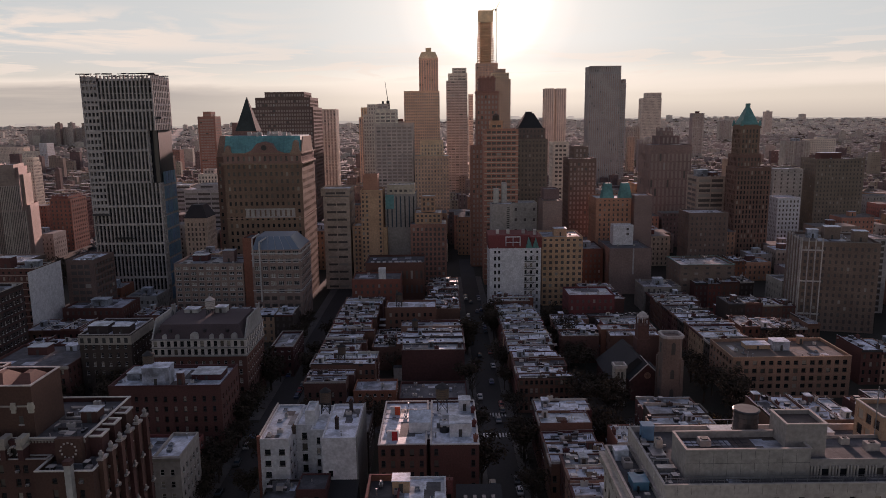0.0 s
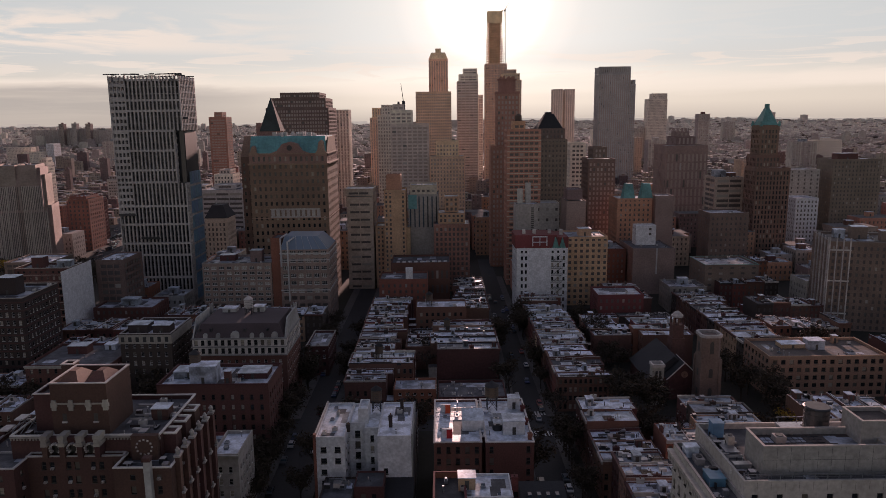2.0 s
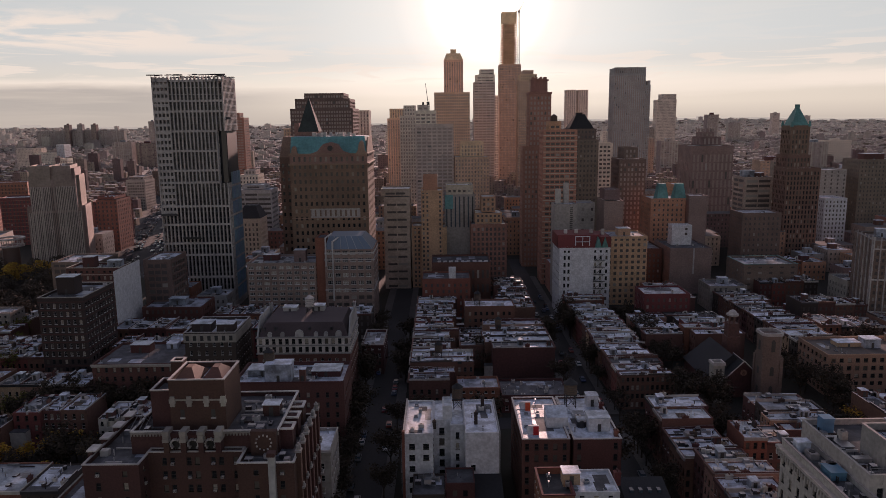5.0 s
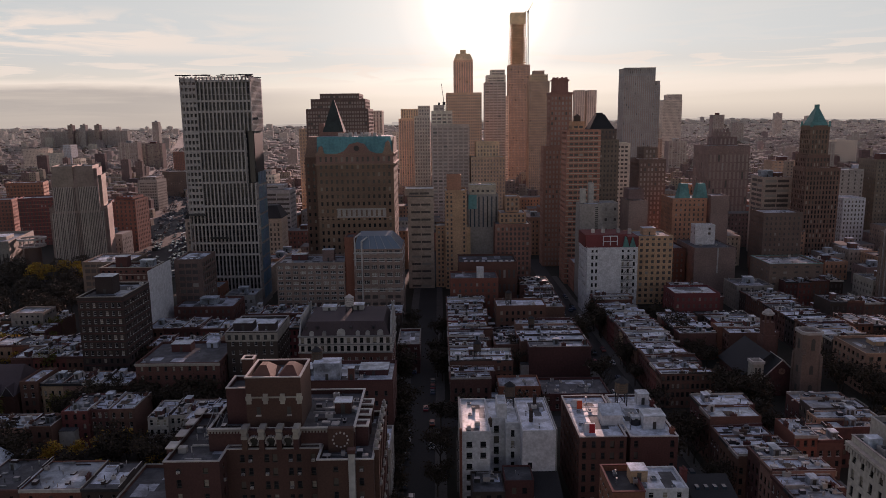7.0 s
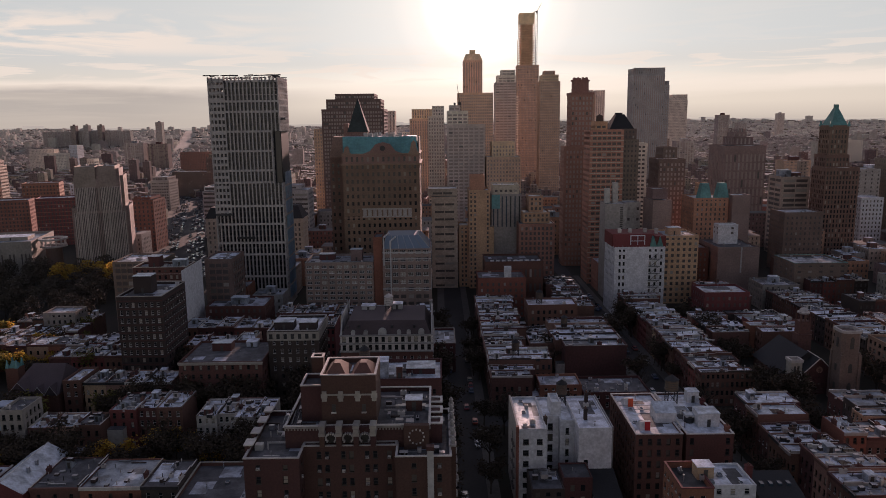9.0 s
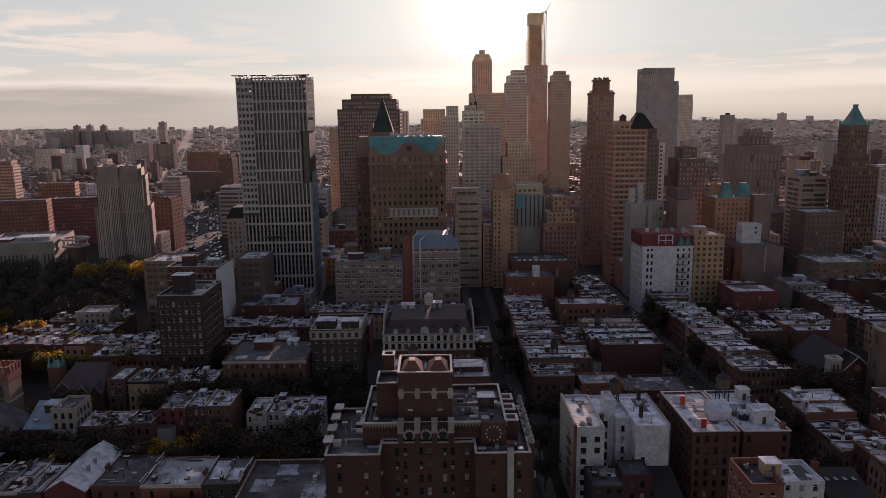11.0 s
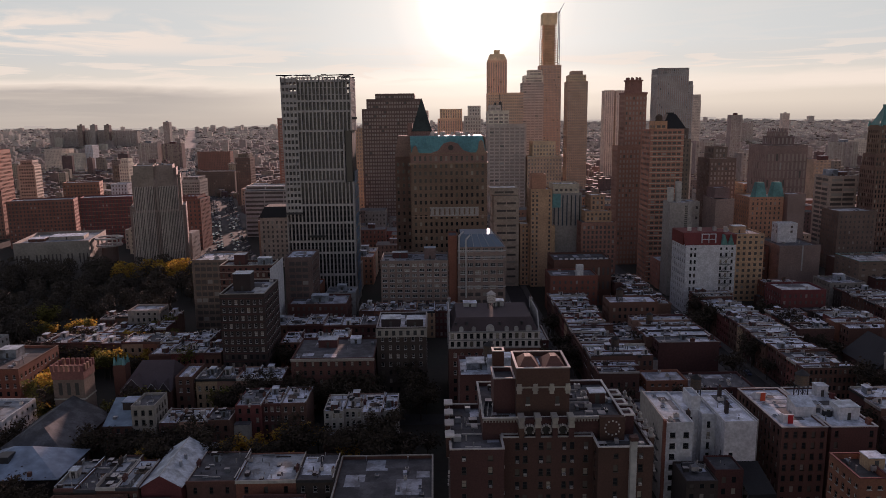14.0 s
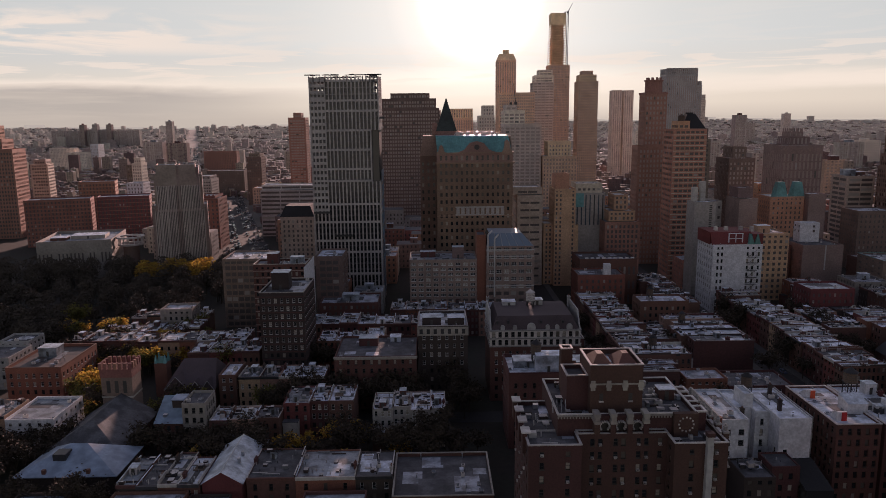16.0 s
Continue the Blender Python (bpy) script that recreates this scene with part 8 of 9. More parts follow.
# east side of the first street, from the near corner outwards
row_along_y(26.0, 41.5, 196.5, 213.5, 15.0, "W", 11, True, 0.6)
row_along_y(26.3, 43.0, 176.5, 196.3, 12.8, "W", 12, True, 0.8)
row_along_y(28.6, 43.0, 150.0, 176.3, 15.0, "W", 13, True, 1.0)
row_along_y(24.5, 43.0, 239.0, 268.0, 12.8, "W", 14, True, 0.5, 7.2)
row_along_y(23.8, 42.0, 268.2, 356.0, 12.6, "W", 15)
row_along_y(66.0, 88.0, 285.0, 322.0, 13.5, "E", 16)
row_along_y(70.0, 88.0, 344.0, 380.0, 14.0, "E", 17)
row_along_y(48.0, 64.0, 290.0, 322.0, 12.0, "W", 18)
# west side of the first street
row_along_y(-19.5, 6.5, 272.0, 312.0, 12.6, "E", 19, False, 0.8, 8.0)
row_along_y(-9.0, 6.5, 333.0, 400.0, 13.0, "E", 20)
building("long_house", -28.0, -5.0, 316.5, 330.0, 18.2, BROWN_BRICK, SILVER_ROOF, "brick building with a long bright roof", "house", bay=2.6, extras=5)
row_along_y(-31.0, -20.5, 284.0, 312.0, 9.5, "W", 21)
water_tank(-40.0, 258.0, 13.7, 1.5, 2.8, 2.6)
water_tank(-22.0, 322.0, 17.2, 1.6, 3.0, 2.8)
water_tank(-14.0, 300.0, 12.0, 1.4, 2.6, 2.2)
# east side of the second street
row_along_y(-50.6, -34.5, 237.5, 251.0, 12.0, "W", 22, True, 0.6)
row_along_y(-50.6, -25.0, 251.2, 264.5, 14.2, "W", 23, True, 0.4)
row_along_y(-50.6, -33.0, 264.7, 358.0, 12.8, "W", 24)
building("garage", -17.8, 6.3, 237.5, 254.0, 6.5, BROWN_BRICK, TAR_ROOF, "low garage with a cluttered tar roof", "garage", extras=22, near=True, bay=3.4)
building("low_house", -33.5, -18.5, 237.5, 249.0, 9.5, RED_BRICK, GREY_ROOF, "low brick house with a grey roof", "house", extras=6, near=True, bay=2.6)
building("low_house", -46.0, -24.0, 196.5, 212.0, 13.0, DARK_BRICK, TAR_ROOF, "dark brick building with a tar roof", "house", extras=8, near=True, bay=2.8)
building("low_house", -203.2, -197.0, 238.5, 253.0, 13.2, BROWN_BRICK, SILVER_ROOF, "narrow brick house with a bright metal roof beside the chapel", "house", bay=2.6, extras=3, near=True)
building("cream_house", -204.0, -196.8, 203.0, 214.0, 17.0, LIMESTONE, TAR_ROOF, "cream rendered house with a dark flat roof", "house", bay=2.3, extras=4, near=True, frame_mat=FRAME_DARK)
lean_house(-212.8, -204.2, 203.0, 216.0, 10.6, 15.6, "brown brick house under a bluish lean roof with a dormer")
# further east
row_along_y(104.5, 124.0, 274.0, 364.0, 13.2, "W", 25)
row_along_x(126.0, 160.0, 296.0, 312.0, 13.5, "S", 26)
row_along_x(134.0, 166.0, 330.0, 346.0, 14.0, "S", 27)
row_along_x(134.0, 166.0, 376.0, 392.0, 14.0, "S", 28)
row_along_x(143.0, 182.0, 425.0, 441.0, 15.0, "S", 29)
row_along_x(158.0, 226.0, 262.0, 278.0, 13.0, "S", 30)
row_along_y(60.0, 78.0, 193.0, 221.0, 13.0, "E", 31, True)
row_along_x(46.0, 60.0, 186.0, 198.0, 13.0, "S", 32, True)
row_along_x(96.0, 122.0, 201.0, 219.0, 13.0, "S", 33, True, 1.0)
row_along_x(126.0, 180.0, 201.0, 219.0, 14.0, "S", 34, True, 1.0)
# west of the second street
row_along_x(-196.0, -174.5, 204.5, 214.5, 11.0, "N", 36, True, 0.5, 7)
row_along_x(-174.3, -151.5, 212.5, 226.0, 13.2, "N", 37, True, 0.4, 7.5)
row_along_x(-145.0, -121.8, 205.5, 219.5, 13.0, "N", 38, True, 0.6, 6.0, MID_GREY, SILVER_ROOF)
row_along_x(-208.0, -186.5, 164.0, 181.0, 10.6, "S", 39, True, 0.6, 5.2)
row_along_x(-175.0, -136.5, 166.5, 183.0, 10.4, "S", 40, True, 0.8, 12.8)
building("store", -136.2, -110.5, 158.0, 182.0, 9.5, BROWN_BRICK, TAR_ROOF, "low brick store with a wide tar roof", "store", extras=12, near=True, bay=3.2, coping=LIMESTONE)
row_along_x(-196.5, -165.0, 240.0, 252.0, 11.5, "S", 41, True, 1.0)
row_along_x(-225.0, -196.0, 270.0, 284.0, 11.5, "S", 42)
row_along_x(-280.0, -205.0, 286.0, 299.0, 11.5, "S", 43)
row_along_x(-276.0, -232.0, 308.0, 320.0, 10.5, "S", 44)
row_along_x(-272.0, -236.0, 330.0, 342.0, 10.5, "S", 45)
row_along_x(-174.0, -146.0, 278.0, 294.0, 13.0, "S", 46)
row_along_x(-183.0, -115.0, 300.0, 316.0, 14.5, "S", 47)
building("brick_block", -180.0, -152.0, 326, 346, 17.0, BROWN_BRICK, GREY_ROOF, "long brown brick block beside the tall tower", bay=2.6, extras=8, tops=((-166, 336, 8, 5, 3),))
row_along_x(-146.0, -72.0, 324.0, 340.0, 13.5, "S", 48)
building("school", -283.5, -263.0, 245.5, 274, 14.5, RED_BRICK, BROWN_ROOF, "sunlit red brick block with flat roofs", "school", bay=2.8, extras=8, tops=((-276, 264, 7, 6, 3.4),), coping=BROWN_BRICK, near=True)
building("white_house", -258.5, -243.5, 202, 221, 13.0, WHITE_PAINT, GREY_ROOF, "pale rendered house with a flat grey roof", "house", bay=3, extras=5, near=True)
row_along_x(-300.0, -261.0, 206.0, 220.0, 12.0, "S", 49)
building("flat_block", -306.0, -292.0, 262, 279, 13.0, CONCRETE, TAR_ROOF, "grey block of flats with a dark flat roof", "block", bay=3, extras=5, near=True)
building("flat_block", -309.0, -296.0, 284, 296, 13.0, CONCRETE, TAR_ROOF, "grey block of flats with a dark flat roof", "block", bay=3, extras=4)
building("low_house", -208.0, -189.0, 145, 163.4, 9.3, BROWN_BRICK, GREY_ROOF, "low brick building with a plain grey roof", "house", bay=3, extras=3)
building("low_house", -188.5, -178.0, 147, 163.0, 8.4, DARK_BRICK, BLUE_ROOF, "low dark building with a bluish roof", "house", bay=3, extras=2)
building("low_house", -232.0, -219.0, 146, 162.6, 9.8, DARK_BRICK, BLUE_ROOF, "low dark building with a bluish roof", "house", bay=3, extras=2)
building("low_house", -159.0, -143.0, 147, 162.5, 9.0, BROWN_BRICK, GREY_ROOF, "low brick building with ducts on its roof", "house", bay=3, extras=7)
building("cornice_block", -255.0, -240.0, 322.0, 334.0, 16.0, LIMESTONE, GREY_ROOF, "pale block with flat roof and plant", "block", extras=4)

# ---- houses and blocks that fill the middle distance ----
CLEAR = [(7, 24, 0, 520), (-71, -51.5, 0, 560), (88.5, 103.5, 224, 420), (-400, 330, 222, 236), (-420, -232, 344, 470), (-400, 330, 401, 411), (-240, -204, 365, 465)]


def free(x0, x1, y0, y1):
    for a, b, c, d in FOOTPRINTS + CLEAR:
        if x0 < b and x1 > a and y0 < d and y1 > c:
            return False
    # the wide avenue runs away to the left, with one bend
    ym = (y0 + y1) / 2
    m = -243 - 0.32 * (ym - 470) if ym < 975 else -405 - 1.33 * (ym - 975) if ym < 1030 else -478 - 0.325 * (ym - 1030)
    return not (y1 > 470 and x0 < m + 22 and x1 > m - 22)


LAST = []
rnd = random.Random(77)
y = 344.0
while y < 700:
    near_band = y < 470
    x = -0.56 * y - 40
    while x < 0.62 * y + 30:
        w, d = rnd.uniform(13, 22) if near_band else rnd.uniform(16, 30), rnd.uniform(14, 20)
        if free(x, x + w, y, y + d):
            h = rnd.uniform(11, 18) if near_band else rnd.uniform(13, 30) * (1.35 if -60 < x < 160 and rnd.random() < 0.4 else 1)
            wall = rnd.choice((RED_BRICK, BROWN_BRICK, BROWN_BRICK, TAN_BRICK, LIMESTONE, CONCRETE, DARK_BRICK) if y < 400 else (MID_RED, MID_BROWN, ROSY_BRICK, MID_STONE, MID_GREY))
            tone = {"red_brick": "red brick", "brown_brick": "brown brick", "tan_brick": "tan brick", "limestone": "pale stone", "concrete": "grey concrete", "dark_brick": "dark brick", "lightened_red_brick": "haze-pale red brick", "lightened_brown_brick": "haze-pale brown brick", "rosy_grey_brick": "rosy grey brick", "lightened_stone": "haze-pale stone", "lightened_concrete": "grey concrete"}[wall.name]
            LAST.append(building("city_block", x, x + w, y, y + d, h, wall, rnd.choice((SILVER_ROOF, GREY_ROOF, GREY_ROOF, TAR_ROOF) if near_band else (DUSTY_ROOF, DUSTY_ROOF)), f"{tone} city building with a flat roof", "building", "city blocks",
                     bay=2.9, fh=3.4, extras=0, parapet=0.6 if near_band else 0, tops=((x + w * 0.5, y + d * 0.55, 5, 4, 3.2),) if y < 560 else ()))
            if near_band:
                fittings(LAST[-1], -w / 2, w / 2, -d / 2, d / 2, h - 0.6, 12, rnd)
        x += w + rnd.choice((0.4, 0.4, 2.5, 6.0))
    y += 24


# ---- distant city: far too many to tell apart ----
rnd = random.Random(5)
far, woods = MB(), MB()


def clump(x, y, h, w):
    """A low bushy crown: an uneven six-sided lump."""
    k, n, g = len(woods.v), 6, lie(x, y)
    woods.v += [(x, y, g + h * rnd.uniform(0.9, 1.1))]
    for i in range(n):
        a = i * 2 * math.pi / n + rnd.uniform(-0.3, 0.3)
        r = w * rnd.uniform(0.7, 1.2)
        woods.v.append((x + r * math.cos(a), y + r * math.sin(a), g + h * rnd.uniform(0.35, 0.75)))
    for i in range(n):
        a = i * 2 * math.pi / n
        woods.v.append((x + w * 0.6 * math.cos(a), y + w * 0.6 * math.sin(a), g - 0.5))
    for i in range(n):
        m = (i + 1) % n
        woods.f += [(k, k + 1 + i, k + 1 + m), (k + 1 + i, k + 1 + n + i, k + 1 + n + m, k + 1 + m)]
        woods.m += [0, 0]


y = 690.0
while y < 4850:
    step = 10.0 + (y - 690) * 0.0048
    half = 0.66 * y + 60
    x = -half
    # walls and roofs step paler with distance, haze put into their colour
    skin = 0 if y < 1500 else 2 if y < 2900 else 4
    while x < half:
        w, d = rnd.uniform(0.6, 1.5) * step, rnd.uniform(0.5, 0.85) * step
        tall = rnd.random()
        tower_zone = math.sin(x * 0.004 + 1.3) * math.sin(y * 0.0031 + 0.4) > 0.5
        h = rnd.uniform(6, 12) if tall < 0.9 else (rnd.uniform(12, 19) if tall < (0.96 if tower_zone else 0.996) else rnd.uniform(22, 46))
        if y < 1400 and -150 < x < 330 and tall > 0.6:
            h *= 1.6
        yy = y + (rnd.uniform(0, step * 0.45) if y < 1000 else rnd.uniform(-step, step))
        if free(x, x + w, yy, yy + d):
            g = lie(x, yy) - 1.0
            if rnd.random() < 0.22:
                clump(x + w / 2, yy, rnd.uniform(8, 14), w * 0.6)
            else:
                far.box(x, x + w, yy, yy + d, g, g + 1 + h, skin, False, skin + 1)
                if y < 1500:
                    n = max(2, int(w / 3.2))
                    for k in range(max(1, int(h / 3.3))):
                        z = g + 1 + h - 2.6 - k * 3.2
                        for m in range(n):
                            if rnd.random() < 0.85:
                                xx = x + w * (m + 0.5) / n
                                far.quad((xx - 0.6, yy - 0.05, z), (xx + 0.6, yy - 0.05, z), (xx + 0.6, yy - 0.05, z + 1.5), (xx - 0.6, yy - 0.05, z + 1.5), 6)
                if h > 13 or rnd.random() < 0.15:
                    far.box(x + w * 0.3, x + w * rnd.uniform(0.45, 0.7), yy + d * 0.3, yy + d * 0.7, g + 1 + h, g + 1 + h + rnd.uniform(1.5, 3.5), skin, False, skin + 1)
        x += w * rnd.choice((1.01, 1.02, 1.04, 1.25, 1.7))
    y += step * rnd.uniform(1.0, 1.7)
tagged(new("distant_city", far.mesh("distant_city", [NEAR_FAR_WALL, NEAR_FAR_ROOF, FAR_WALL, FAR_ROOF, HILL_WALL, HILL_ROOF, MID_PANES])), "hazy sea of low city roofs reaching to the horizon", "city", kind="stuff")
tagged(new("distant_trees", woods.mesh("distant_trees", LEAF_FAR)), "dull brown autumn trees among the far roofs", "trees", kind="stuff")

# the last ridge of land: a flat strip that glows in the haze colour
ridge = MB()
x = -4200.0
while x < 4200:
    w = rnd.uniform(40, 150)
    top = lie(x, 4940) + 17 + rnd.uniform(-2, 2) + (rnd.uniform(3, 12) if rnd.random() < 0.14 else 0)
    ridge.quad((x, 4940, 20), (x + w, 4940, 20), (x + w, 4940, top), (x, 4940, top))
    x += w
mist = bpy.data.materials.new("mist_glow")
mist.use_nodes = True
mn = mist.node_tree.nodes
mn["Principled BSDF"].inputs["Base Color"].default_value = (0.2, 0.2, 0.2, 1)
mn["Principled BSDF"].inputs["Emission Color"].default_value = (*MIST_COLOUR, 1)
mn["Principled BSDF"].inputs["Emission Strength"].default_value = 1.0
tagged(new("backdrop", ridge.mesh("backdrop", mist)), "pale ridge strip on the horizon, glowing as haze", "backdrop", kind="structure")

# single towers that stand up out of the far city
for x, y, w, h in ((572, 1650, 26, 108), (420, 1650, 50, 78), (1340, 3000, 30, 116), (1000, 2600, 44, 82), (-1058, 2551, 22, 108), (-1445, 2729, 18, 99), (-1397, 2729, 18, 100), (-1345, 2729, 18, 99), (-1560, 2745, 330, 76), (-785, 1650, 44, 60), (-735, 1662, 45, 57), (760, 1500, 60, 52), (620, 1300, 44, 56), (880, 1200, 50, 48), (300, 1500, 34, 76), (330, 1200, 30, 64), (280, 900, 26, 58), (320, 800, 30, 54),
                   (380, 760, 40, 46), (-90, 1300, 34, 98), (-150, 1500, 40, 80)):
    building("far_block", x, x + w, y, y + 22, h, rnd.choice((FAR_WALL, HAZE_GREY, HAZE_BROWN) if x > -600 else (FAR_WALL, NEAR_FAR_WALL)), GREY_ROOF, "far off apartment block standing over low roofs", "building", "far towers", bay=4.5, fh=3.6, win=(2.4, 1.6), sides="S", glass_mat=FAR_PANES, tops=((x + w / 2, y + 11, w * 0.3, 8, 5),))

# ---- the wide avenue with its traffic ----
av = MB()
pts = [(-243, 470), (-277, 566), (-405, 975), (-478, 1030), (-673, 1626), (-1012, 2680)]
for (xa, ya), (xb, yb) in zip(pts, pts[1:]):
    av.quad((xa - 19, ya, lie(xa, ya) + 0.12), (xa + 19, ya, lie(xa, ya) + 0.12), (xb + 19, yb, lie(xb, yb) + 0.12), (xb - 19, yb, lie(xb, yb) + 0.12))
structure("avenue", av, ASPHALT, "wide asphalt avenue full of traffic", "road")
rnd = random.Random(31)
tr = MB()
lengths = [math.dist(p, q) for p, q in zip(pts, pts[1:])]
for k in range(900):
    t = rnd.uniform(0, 1) ** 1.4 * sum(lengths)
    i = 0
    while i < 4 and t > lengths[i]:
        t -= lengths[i]
        i += 1
    f = t / lengths[i]
    (xa, ya), (xb, yb) = pts[i], pts[i + 1]
    lane = rnd.choice((-15.5, -12, -8.5, -5, 5, 8.5, 12, 15.5))
    x, y = xa + (xb - xa) * f + lane, ya + (yb - ya) * f
    g = lie(xa, ya) + (lie(xb, yb) - lie(xa, ya)) * f
    big = rnd.random() < 0.12
    tr.box(x - 0.95, x + 0.95, y, y + (8 if big else 4.5), g + 0.3, g + (2.9 if big else 1.0))
    if not big:
        tr.box(x - 0.8, x + 0.8, y + 1.0, y + 3.6, g + 1.0, g + 1.5, 1)
tagged(new("distant_traffic", tr.mesh("distant_traffic", [material("car_paint_far", (0.3, 0.3, 0.31), 0.3, 0.2, vary=0.8, island=True), BLUE_GLASS])), "dense far off traffic on the avenue", "traffic", kind="stuff")

# ---- street crossings ----
def crossing(y):
    for k in range(9):
        mb = MB()
        mb.box(10.9 + k * 1.05, 11.45 + k * 1.05, y, y + 3.2, 0.052, 0.058)
        structure("crossing_stripe", mb, MARKING, "white painted bar of a street crossing", "road marking")


crossing(236.0)
crossing(219.5)

# ---- cars ----


def car(paint, label):
    ob = thing("parked_car", 0, 0, 0, label, "car", "parked cars")
    body = MB()
    prof = [(-2.2, 0.35), (-2.25, 0.75), (-1.35, 0.95), (1.5, 1.0), (2.15, 0.9), (2.2, 0.35)]
    n = len(prof)
    k = len(body.v)
    for s in (-0.9, 0.9):
        body.v += [(s, y, z) for y, z in prof]
    body.f.append(tuple(range(n))[::1])
    body.f.append(tuple(n + i for i in range(n))[::-1])
    for i in range(n):
        j = (i + 1) % n
        body.f.append((j, i, n + i, n + j))
    body.m = [0] * len(body.f)
    part("body", body, paint, ob)
    cab = MB()
    cab.prism([(-0.82, -1.3), (0.82, -1.3), (0.82, 1.7), (-0.82, 1.7)], 0.96, 1.42, 0, 0.8)
    part("windscreen", cab, BLUE_GLASS, ob)
    rf = MB()
    rf.box(-0.64, 0.64, -0.9, 1.3, 1.42, 1.47)
    part("roof", rf, paint, ob)
    for x in (-0.92, 0.92):
        for y in (-1.4, 1.4):
            w = MB()
            w.tube((x - 0.1, y, 0.33), (x + 0.1, y, 0.33), 0.33, 0.33, 10)
            part("wheel", w, DARK_METAL, ob)
    return ob


PAINTS = [(material("car_silver", (0.45, 0.46, 0.48), 0.3, 0.6), "silver"), (material("car_white", (0.7, 0.7, 0.7), 0.3), "white"), (material("car_black", (0.03, 0.03, 0.035), 0.25), "black"), (material("car_blue", (0.05, 0.08, 0.16), 0.3), "dark blue"), (material("car_red", (0.25, 0.03, 0.03), 0.3), "dark red"), (material("car_grey", (0.16, 0.17, 0.18), 0.3, 0.3), "grey")]
MODELS = [car(p, f"{n} car parked at the kerb of the street") for p, n in PAINTS]
for i, m in enumerate(MODELS):
    m.location = (11.6, 160 + i * 5.6, 0.05)
rnd = random.Random(15)
for x, y0, y1 in ((18.9, 150, 218), (11.6, 240, 420), (18.9, 240, 420), (-64.9, 150, 300), (-57.1, 150, 300)):
    y = y0
    while y < y1:
        if rnd.random() < 0.3:
            copy_thing(rnd.choice(MODELS), pose(x, y, 0.05, 0, 0, rnd.choice((0, 180)) + rnd.uniform(-1, 1)))
        y += rnd.uniform(5.3, 6.4)
for x, y in ((14.0, 300), (17.0, 268), (13.8, 345), (16.6, 372), (14.2, 392), (16.8, 232), (-62.5, 178), (-59.5, 240)):
    copy_thing(rnd.choice(MODELS), pose(x, y, 0.05, 0, 0, 180 if x < 15.5 else 0))


# ---- trees ----


def tree(h, leaf, count, seed, label, spread=0.36, size=0.5):
    rnd = random.Random(seed)
    ob = thing("street_tree", 0, -5000, 0, label, "tree", "trees")
    wood, leaves = MB(), MB()
    wood.tube((0, 0, -0.2), (0.1, 0.05, h * 0.34), h * 0.022, h * 0.016, 7)
    tips = []
    for i in range(8):
        a = i * 2.4 + rnd.uniform(-0.3, 0.3)
        z0 = h * rnd.uniform(0.26, 0.4)
        r = h * spread * rnd.uniform(0.55, 1.0)
        e = Vector((math.cos(a) * r, math.sin(a) * r, h * rnd.uniform(0.6, 0.92)))
        wood.tube((0.1, 0.05, z0), tuple(e), h * 0.011, h * 0.004, 5)
        tips.append(e)
        for k in range(4):
            f = rnd.uniform(0.4, 0.9)
            p = Vector((0.1, 0.05, z0)).lerp(e, f)
            q = p + Vector((rnd.uniform(-1, 1), rnd.uniform(-1, 1), rnd.uniform(0.1, 1.0))) * h * 0.13
            wood.tube(tuple(p), tuple(q), h * 0.005, h * 0.002, 4)
            tips.append(q)
            for m in range(2):
                t = q + Vector((rnd.uniform(-1, 1), rnd.uniform(-1, 1), rnd.uniform(-0.1, 1.0))) * h * 0.07
                wood.tube(tuple(q), tuple(t), h * 0.0025, h * 0.001, 3)
    for i in range(count):
        t = rnd.choice(tips)
        c = t + Vector((rnd.gauss(0, 1), rnd.gauss(0, 1), rnd.gauss(0, 0.8))) * h * 0.062
        u = Vector((rnd.uniform(-1, 1), rnd.uniform(-1, 1), rnd.uniform(-0.6, 0.6))).normalized() * size * rnd.uniform(0.6, 1.3)
        v = u.cross(Vector((rnd.uniform(-1, 1), rnd.uniform(-1, 1), 0.4))).normalized() * size * rnd.uniform(0.5, 1.0)
        leaves.quad(tuple(c - u), tuple(c - v * 0.6), tuple(c + u), tuple(c + v * 0.6))
    part("trunk", wood, BARK, ob)
    if count:
        part("crown", leaves, leaf, ob)
    return ob


TREES = {
    "brown": [tree(12, LEAF_BROWN, 900, 1, "dark autumn tree with thin brown leaves"), tree(14, LEAF_BROWN, 1200, 2, "tall dark autumn tree with brown leaves")],
    "bare": [tree(10, LEAF_BROWN, 0, 3, "bare branched tree in a yard"), tree(12, LEAF_BROWN, 90, 4, "nearly bare tree with few leaves")],
    "gold": [tree(11, LEAF_GOLD, 1100, 5, "golden yellow autumn tree"), tree(9, LEAF_GOLD, 900, 6, "small golden autumn tree")],
    "green": [tree(12, LEAF_GREEN, 1200, 7, "olive green tree turning yellow"), tree(10, LEAF_GREEN, 900, 8, "small olive green tree")],
}
USED = set()
rnd = random.Random(99)


def plant(kind, x, y, s=1.0):
    m = rnd.choice(TREES[kind])
    at = pose(x, y, 0, 0, 0, rnd.uniform(0, 360))
    s *= rnd.uniform(0.8, 1.2)
    if m.name not in USED:
        USED.add(m.name)
        m.scale = (s, s, s)
        m.location = (x, y, 0)
    else:
        old = m.scale.copy()
        m.scale = (s, s, s)
        copy_thing(m, at)
        m.scale = old


for m in [t for v in TREES.values() for t in v]:
    m.location = (0, 0, 0)
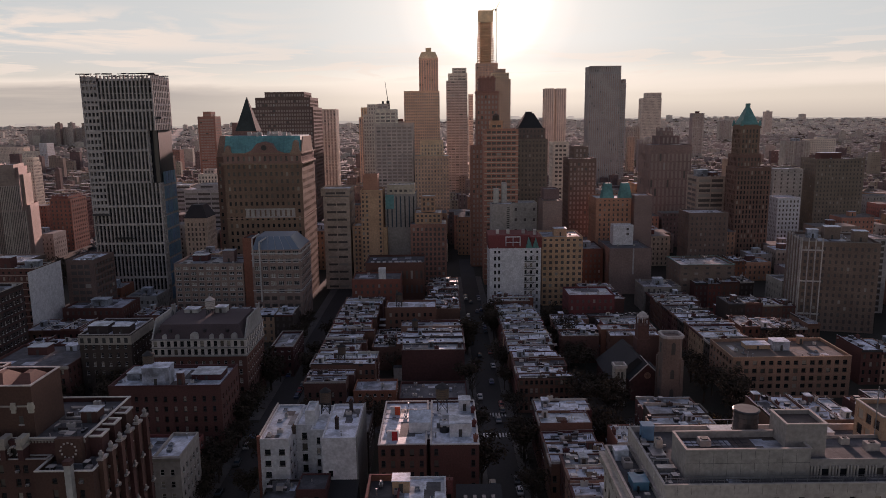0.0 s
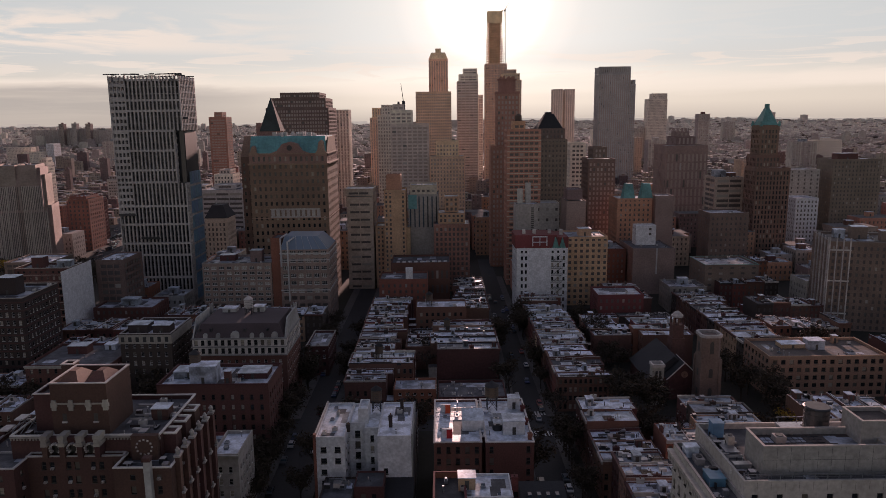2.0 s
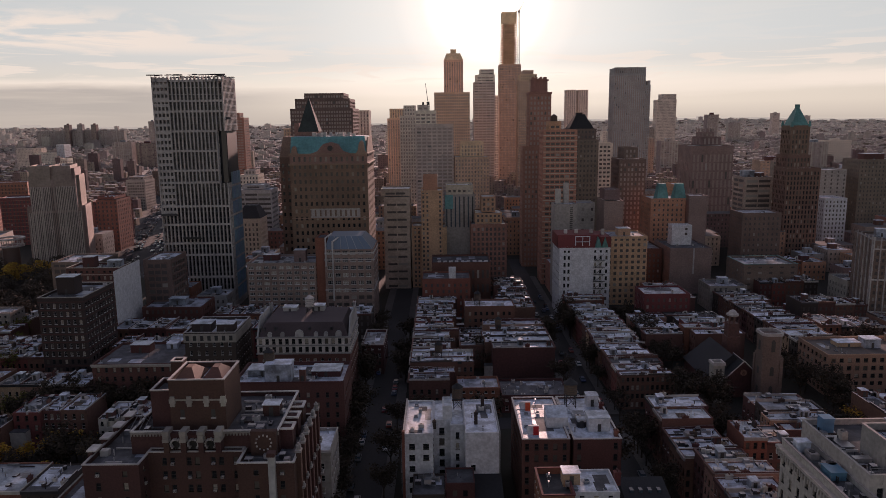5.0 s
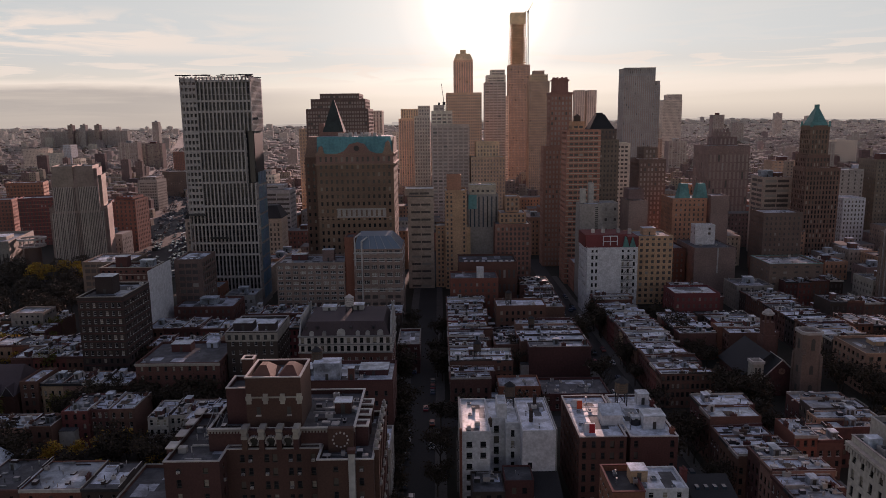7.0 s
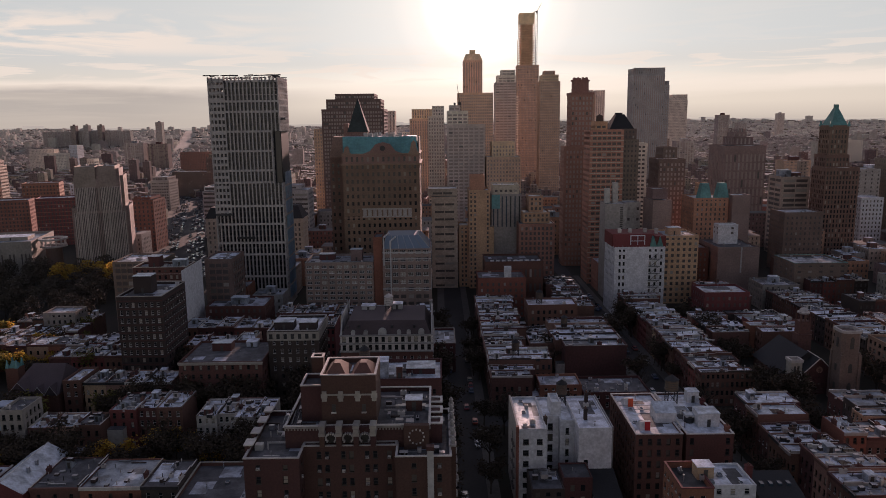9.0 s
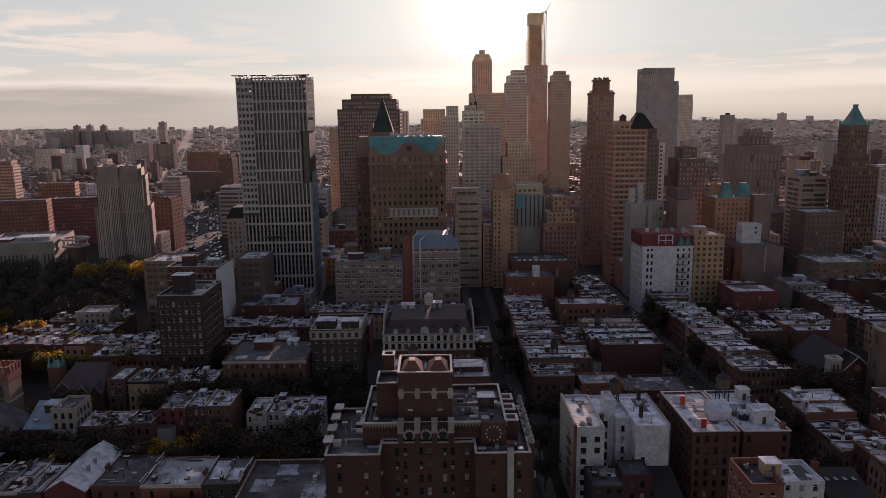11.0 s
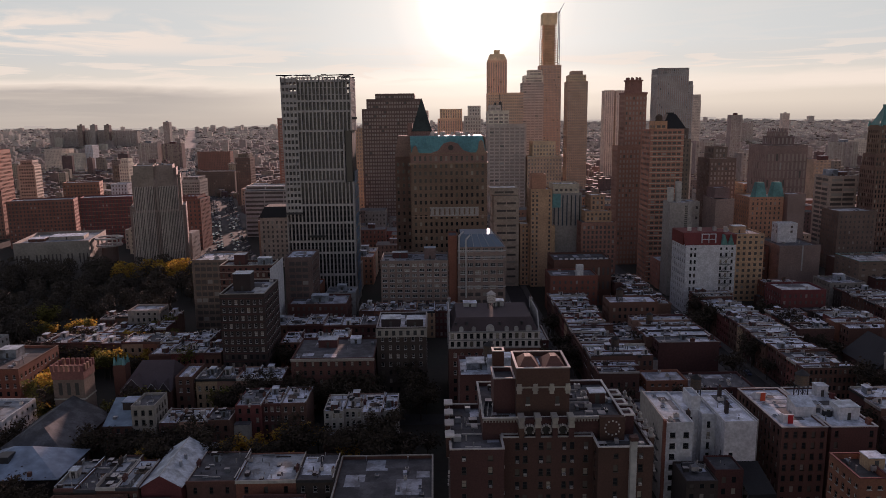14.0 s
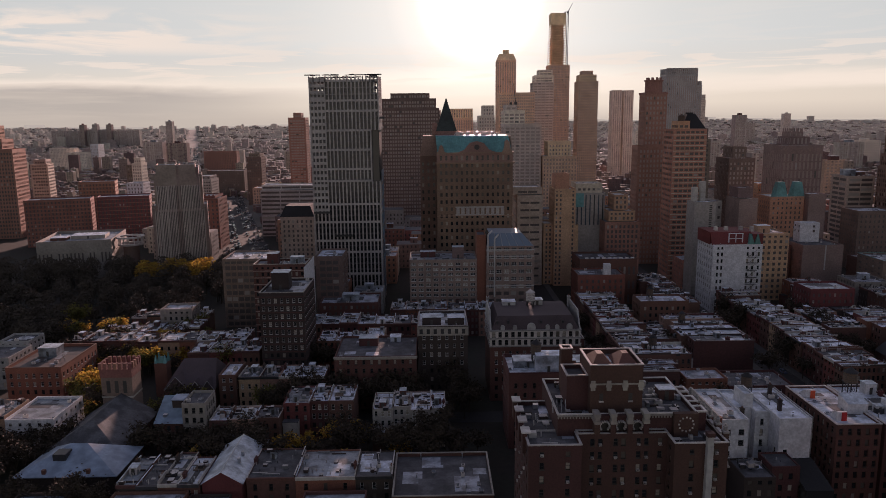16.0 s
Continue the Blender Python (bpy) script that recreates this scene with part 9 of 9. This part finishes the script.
# yards between the rows
for x0, x1, y0, y1, kinds, count in ((44, 56, 238, 350, ("bare", "brown"), 20), (-32, -20, 266, 312, ("bare", "brown"), 6), (92, 102, 215, 275, ("brown", "bare"), 16), (44, 58, 200, 235, ("brown", "bare", "bare"), 14), (80, 96, 196, 216, ("brown", "gold", "bare"), 8),
                                     (126, 150, 276, 294, ("brown",), 8), (-205, -112, 186, 202, ("brown", "brown", "brown", "gold"), 34), (-260, -240, 188, 200, ("brown", "bare", "brown"), 9), (-240, -212, 164, 165.5, ("bare", "brown"), 7), (-215, -212, 214, 222, ("brown",), 5), (-214, -213, 188, 196, ("brown",), 1), (-264, -246, 168, 186, ("brown", "brown", "green"), 8), (-286, -262, 182, 203, ("brown", "bare", "green"), 8), (-186, -112, 226, 240, ("brown", "brown", "green"), 20), (-240, -200, 222, 232, ("brown", "green"), 8),
                                     (-282, -226, 296, 308, ("gold", "green", "brown"), 16), (-280, -206, 272, 286, ("green", "gold", "brown"), 18), (-300, -232, 318, 330, ("green", "gold"), 14), (-254, -238, 222, 260, ("gold", "green", "gold"), 12), (-69, -66.5, 150, 340, ("brown", "brown", "bare"), 26), (-55.5, -53, 150, 340, ("brown", "bare"), 16), (-160, -112, 226, 240, ("brown",), 10), (-50, -20, 214, 222, ("brown",), 6), (8, 9, 180, 330, ("bare", "brown"), 16), (21.4, 22.6, 150, 350, ("bare", "brown"), 20), (-190, -118, 268, 278, ("brown",), 14)):
    for _ in range(count):
        plant(rnd.choice(kinds), rnd.uniform(x0, x1), rnd.uniform(y0, y1))
# single bright trees by the school and along the back gardens
for k, (x, y) in enumerate(((-273, 303), (-263, 304), (-255, 303), (-247, 303), (-303, 340), (-301, 326), (-281, 323), (-279, 327), (-259, 261), (-257, 252), (-256, 243), (-156, 203), (-150, 201))):
    plant("green" if k % 3 == 1 else "gold", x, y, 1.15)
# the park: one wood of many crowns
wood, gold, dim = MB(), MB(), MB()
for n in range(330):
    x, y = (rnd.uniform(-420, -236), rnd.uniform(348, 466)) if n < 230 else (rnd.uniform(-430, -296), rnd.uniform(302, 352))
    if x < -286 and y < 300:
        continue
    h = rnd.uniform(13, 17.5) if y > 436 else rnd.uniform(9, 15)
    bright = ((x + 306) / 12) ** 2 + ((y - 438) / 9) ** 2 < 1 or ((x + 279) / 17) ** 2 + ((y - 450) / 12) ** 2 < 1
    wood.tube((x, y, -0.2), (x + 0.3, y, h * 0.6), h * 0.025, h * 0.01, 5)
    for i in range(6):
        a = i * 1.05
        wood.tube((x, y, h * 0.35), (x + math.cos(a) * h * 0.3, y + math.sin(a) * h * 0.3, h * 0.8), h * 0.01, h * 0.004, 3)
    for i in range(430):
        r, a, z = h * 0.38 * math.sqrt(rnd.random()), rnd.uniform(0, 6.28), rnd.random()
        r *= math.sin(math.pi * min(0.95, 0.15 + z * 0.85)) ** 0.5
        c = Vector((x + r * math.cos(a), y + r * math.sin(a), h * (0.35 + 0.65 * z)))
        u = Vector((rnd.uniform(-1, 1), rnd.uniform(-1, 1), rnd.uniform(-0.6, 0.6))).normalized() * 0.46
        v = u.cross(Vector((rnd.uniform(-1, 1), rnd.uniform(-1, 1), 0.4))).normalized() * 0.45
        (gold if bright else dim).quad(tuple(c - u), tuple(c - v), tuple(c + u), tuple(c + v))
park = thing("park_wood", -328, 407, 0, "dark autumn wood of the park with golden crowns", "trees")
tagged(park, kind="stuff")
for nm, mbx, mt in (("trunks", wood, BARK), ("golden_crowns", gold, LEAF_GOLD), ("dark_crowns", dim, PARK_LEAF)):
    o = part(nm, mbx, mt, park, kind="stuff")
    o.matrix_parent_inverse = Matrix.Translation((328, -407, 0))
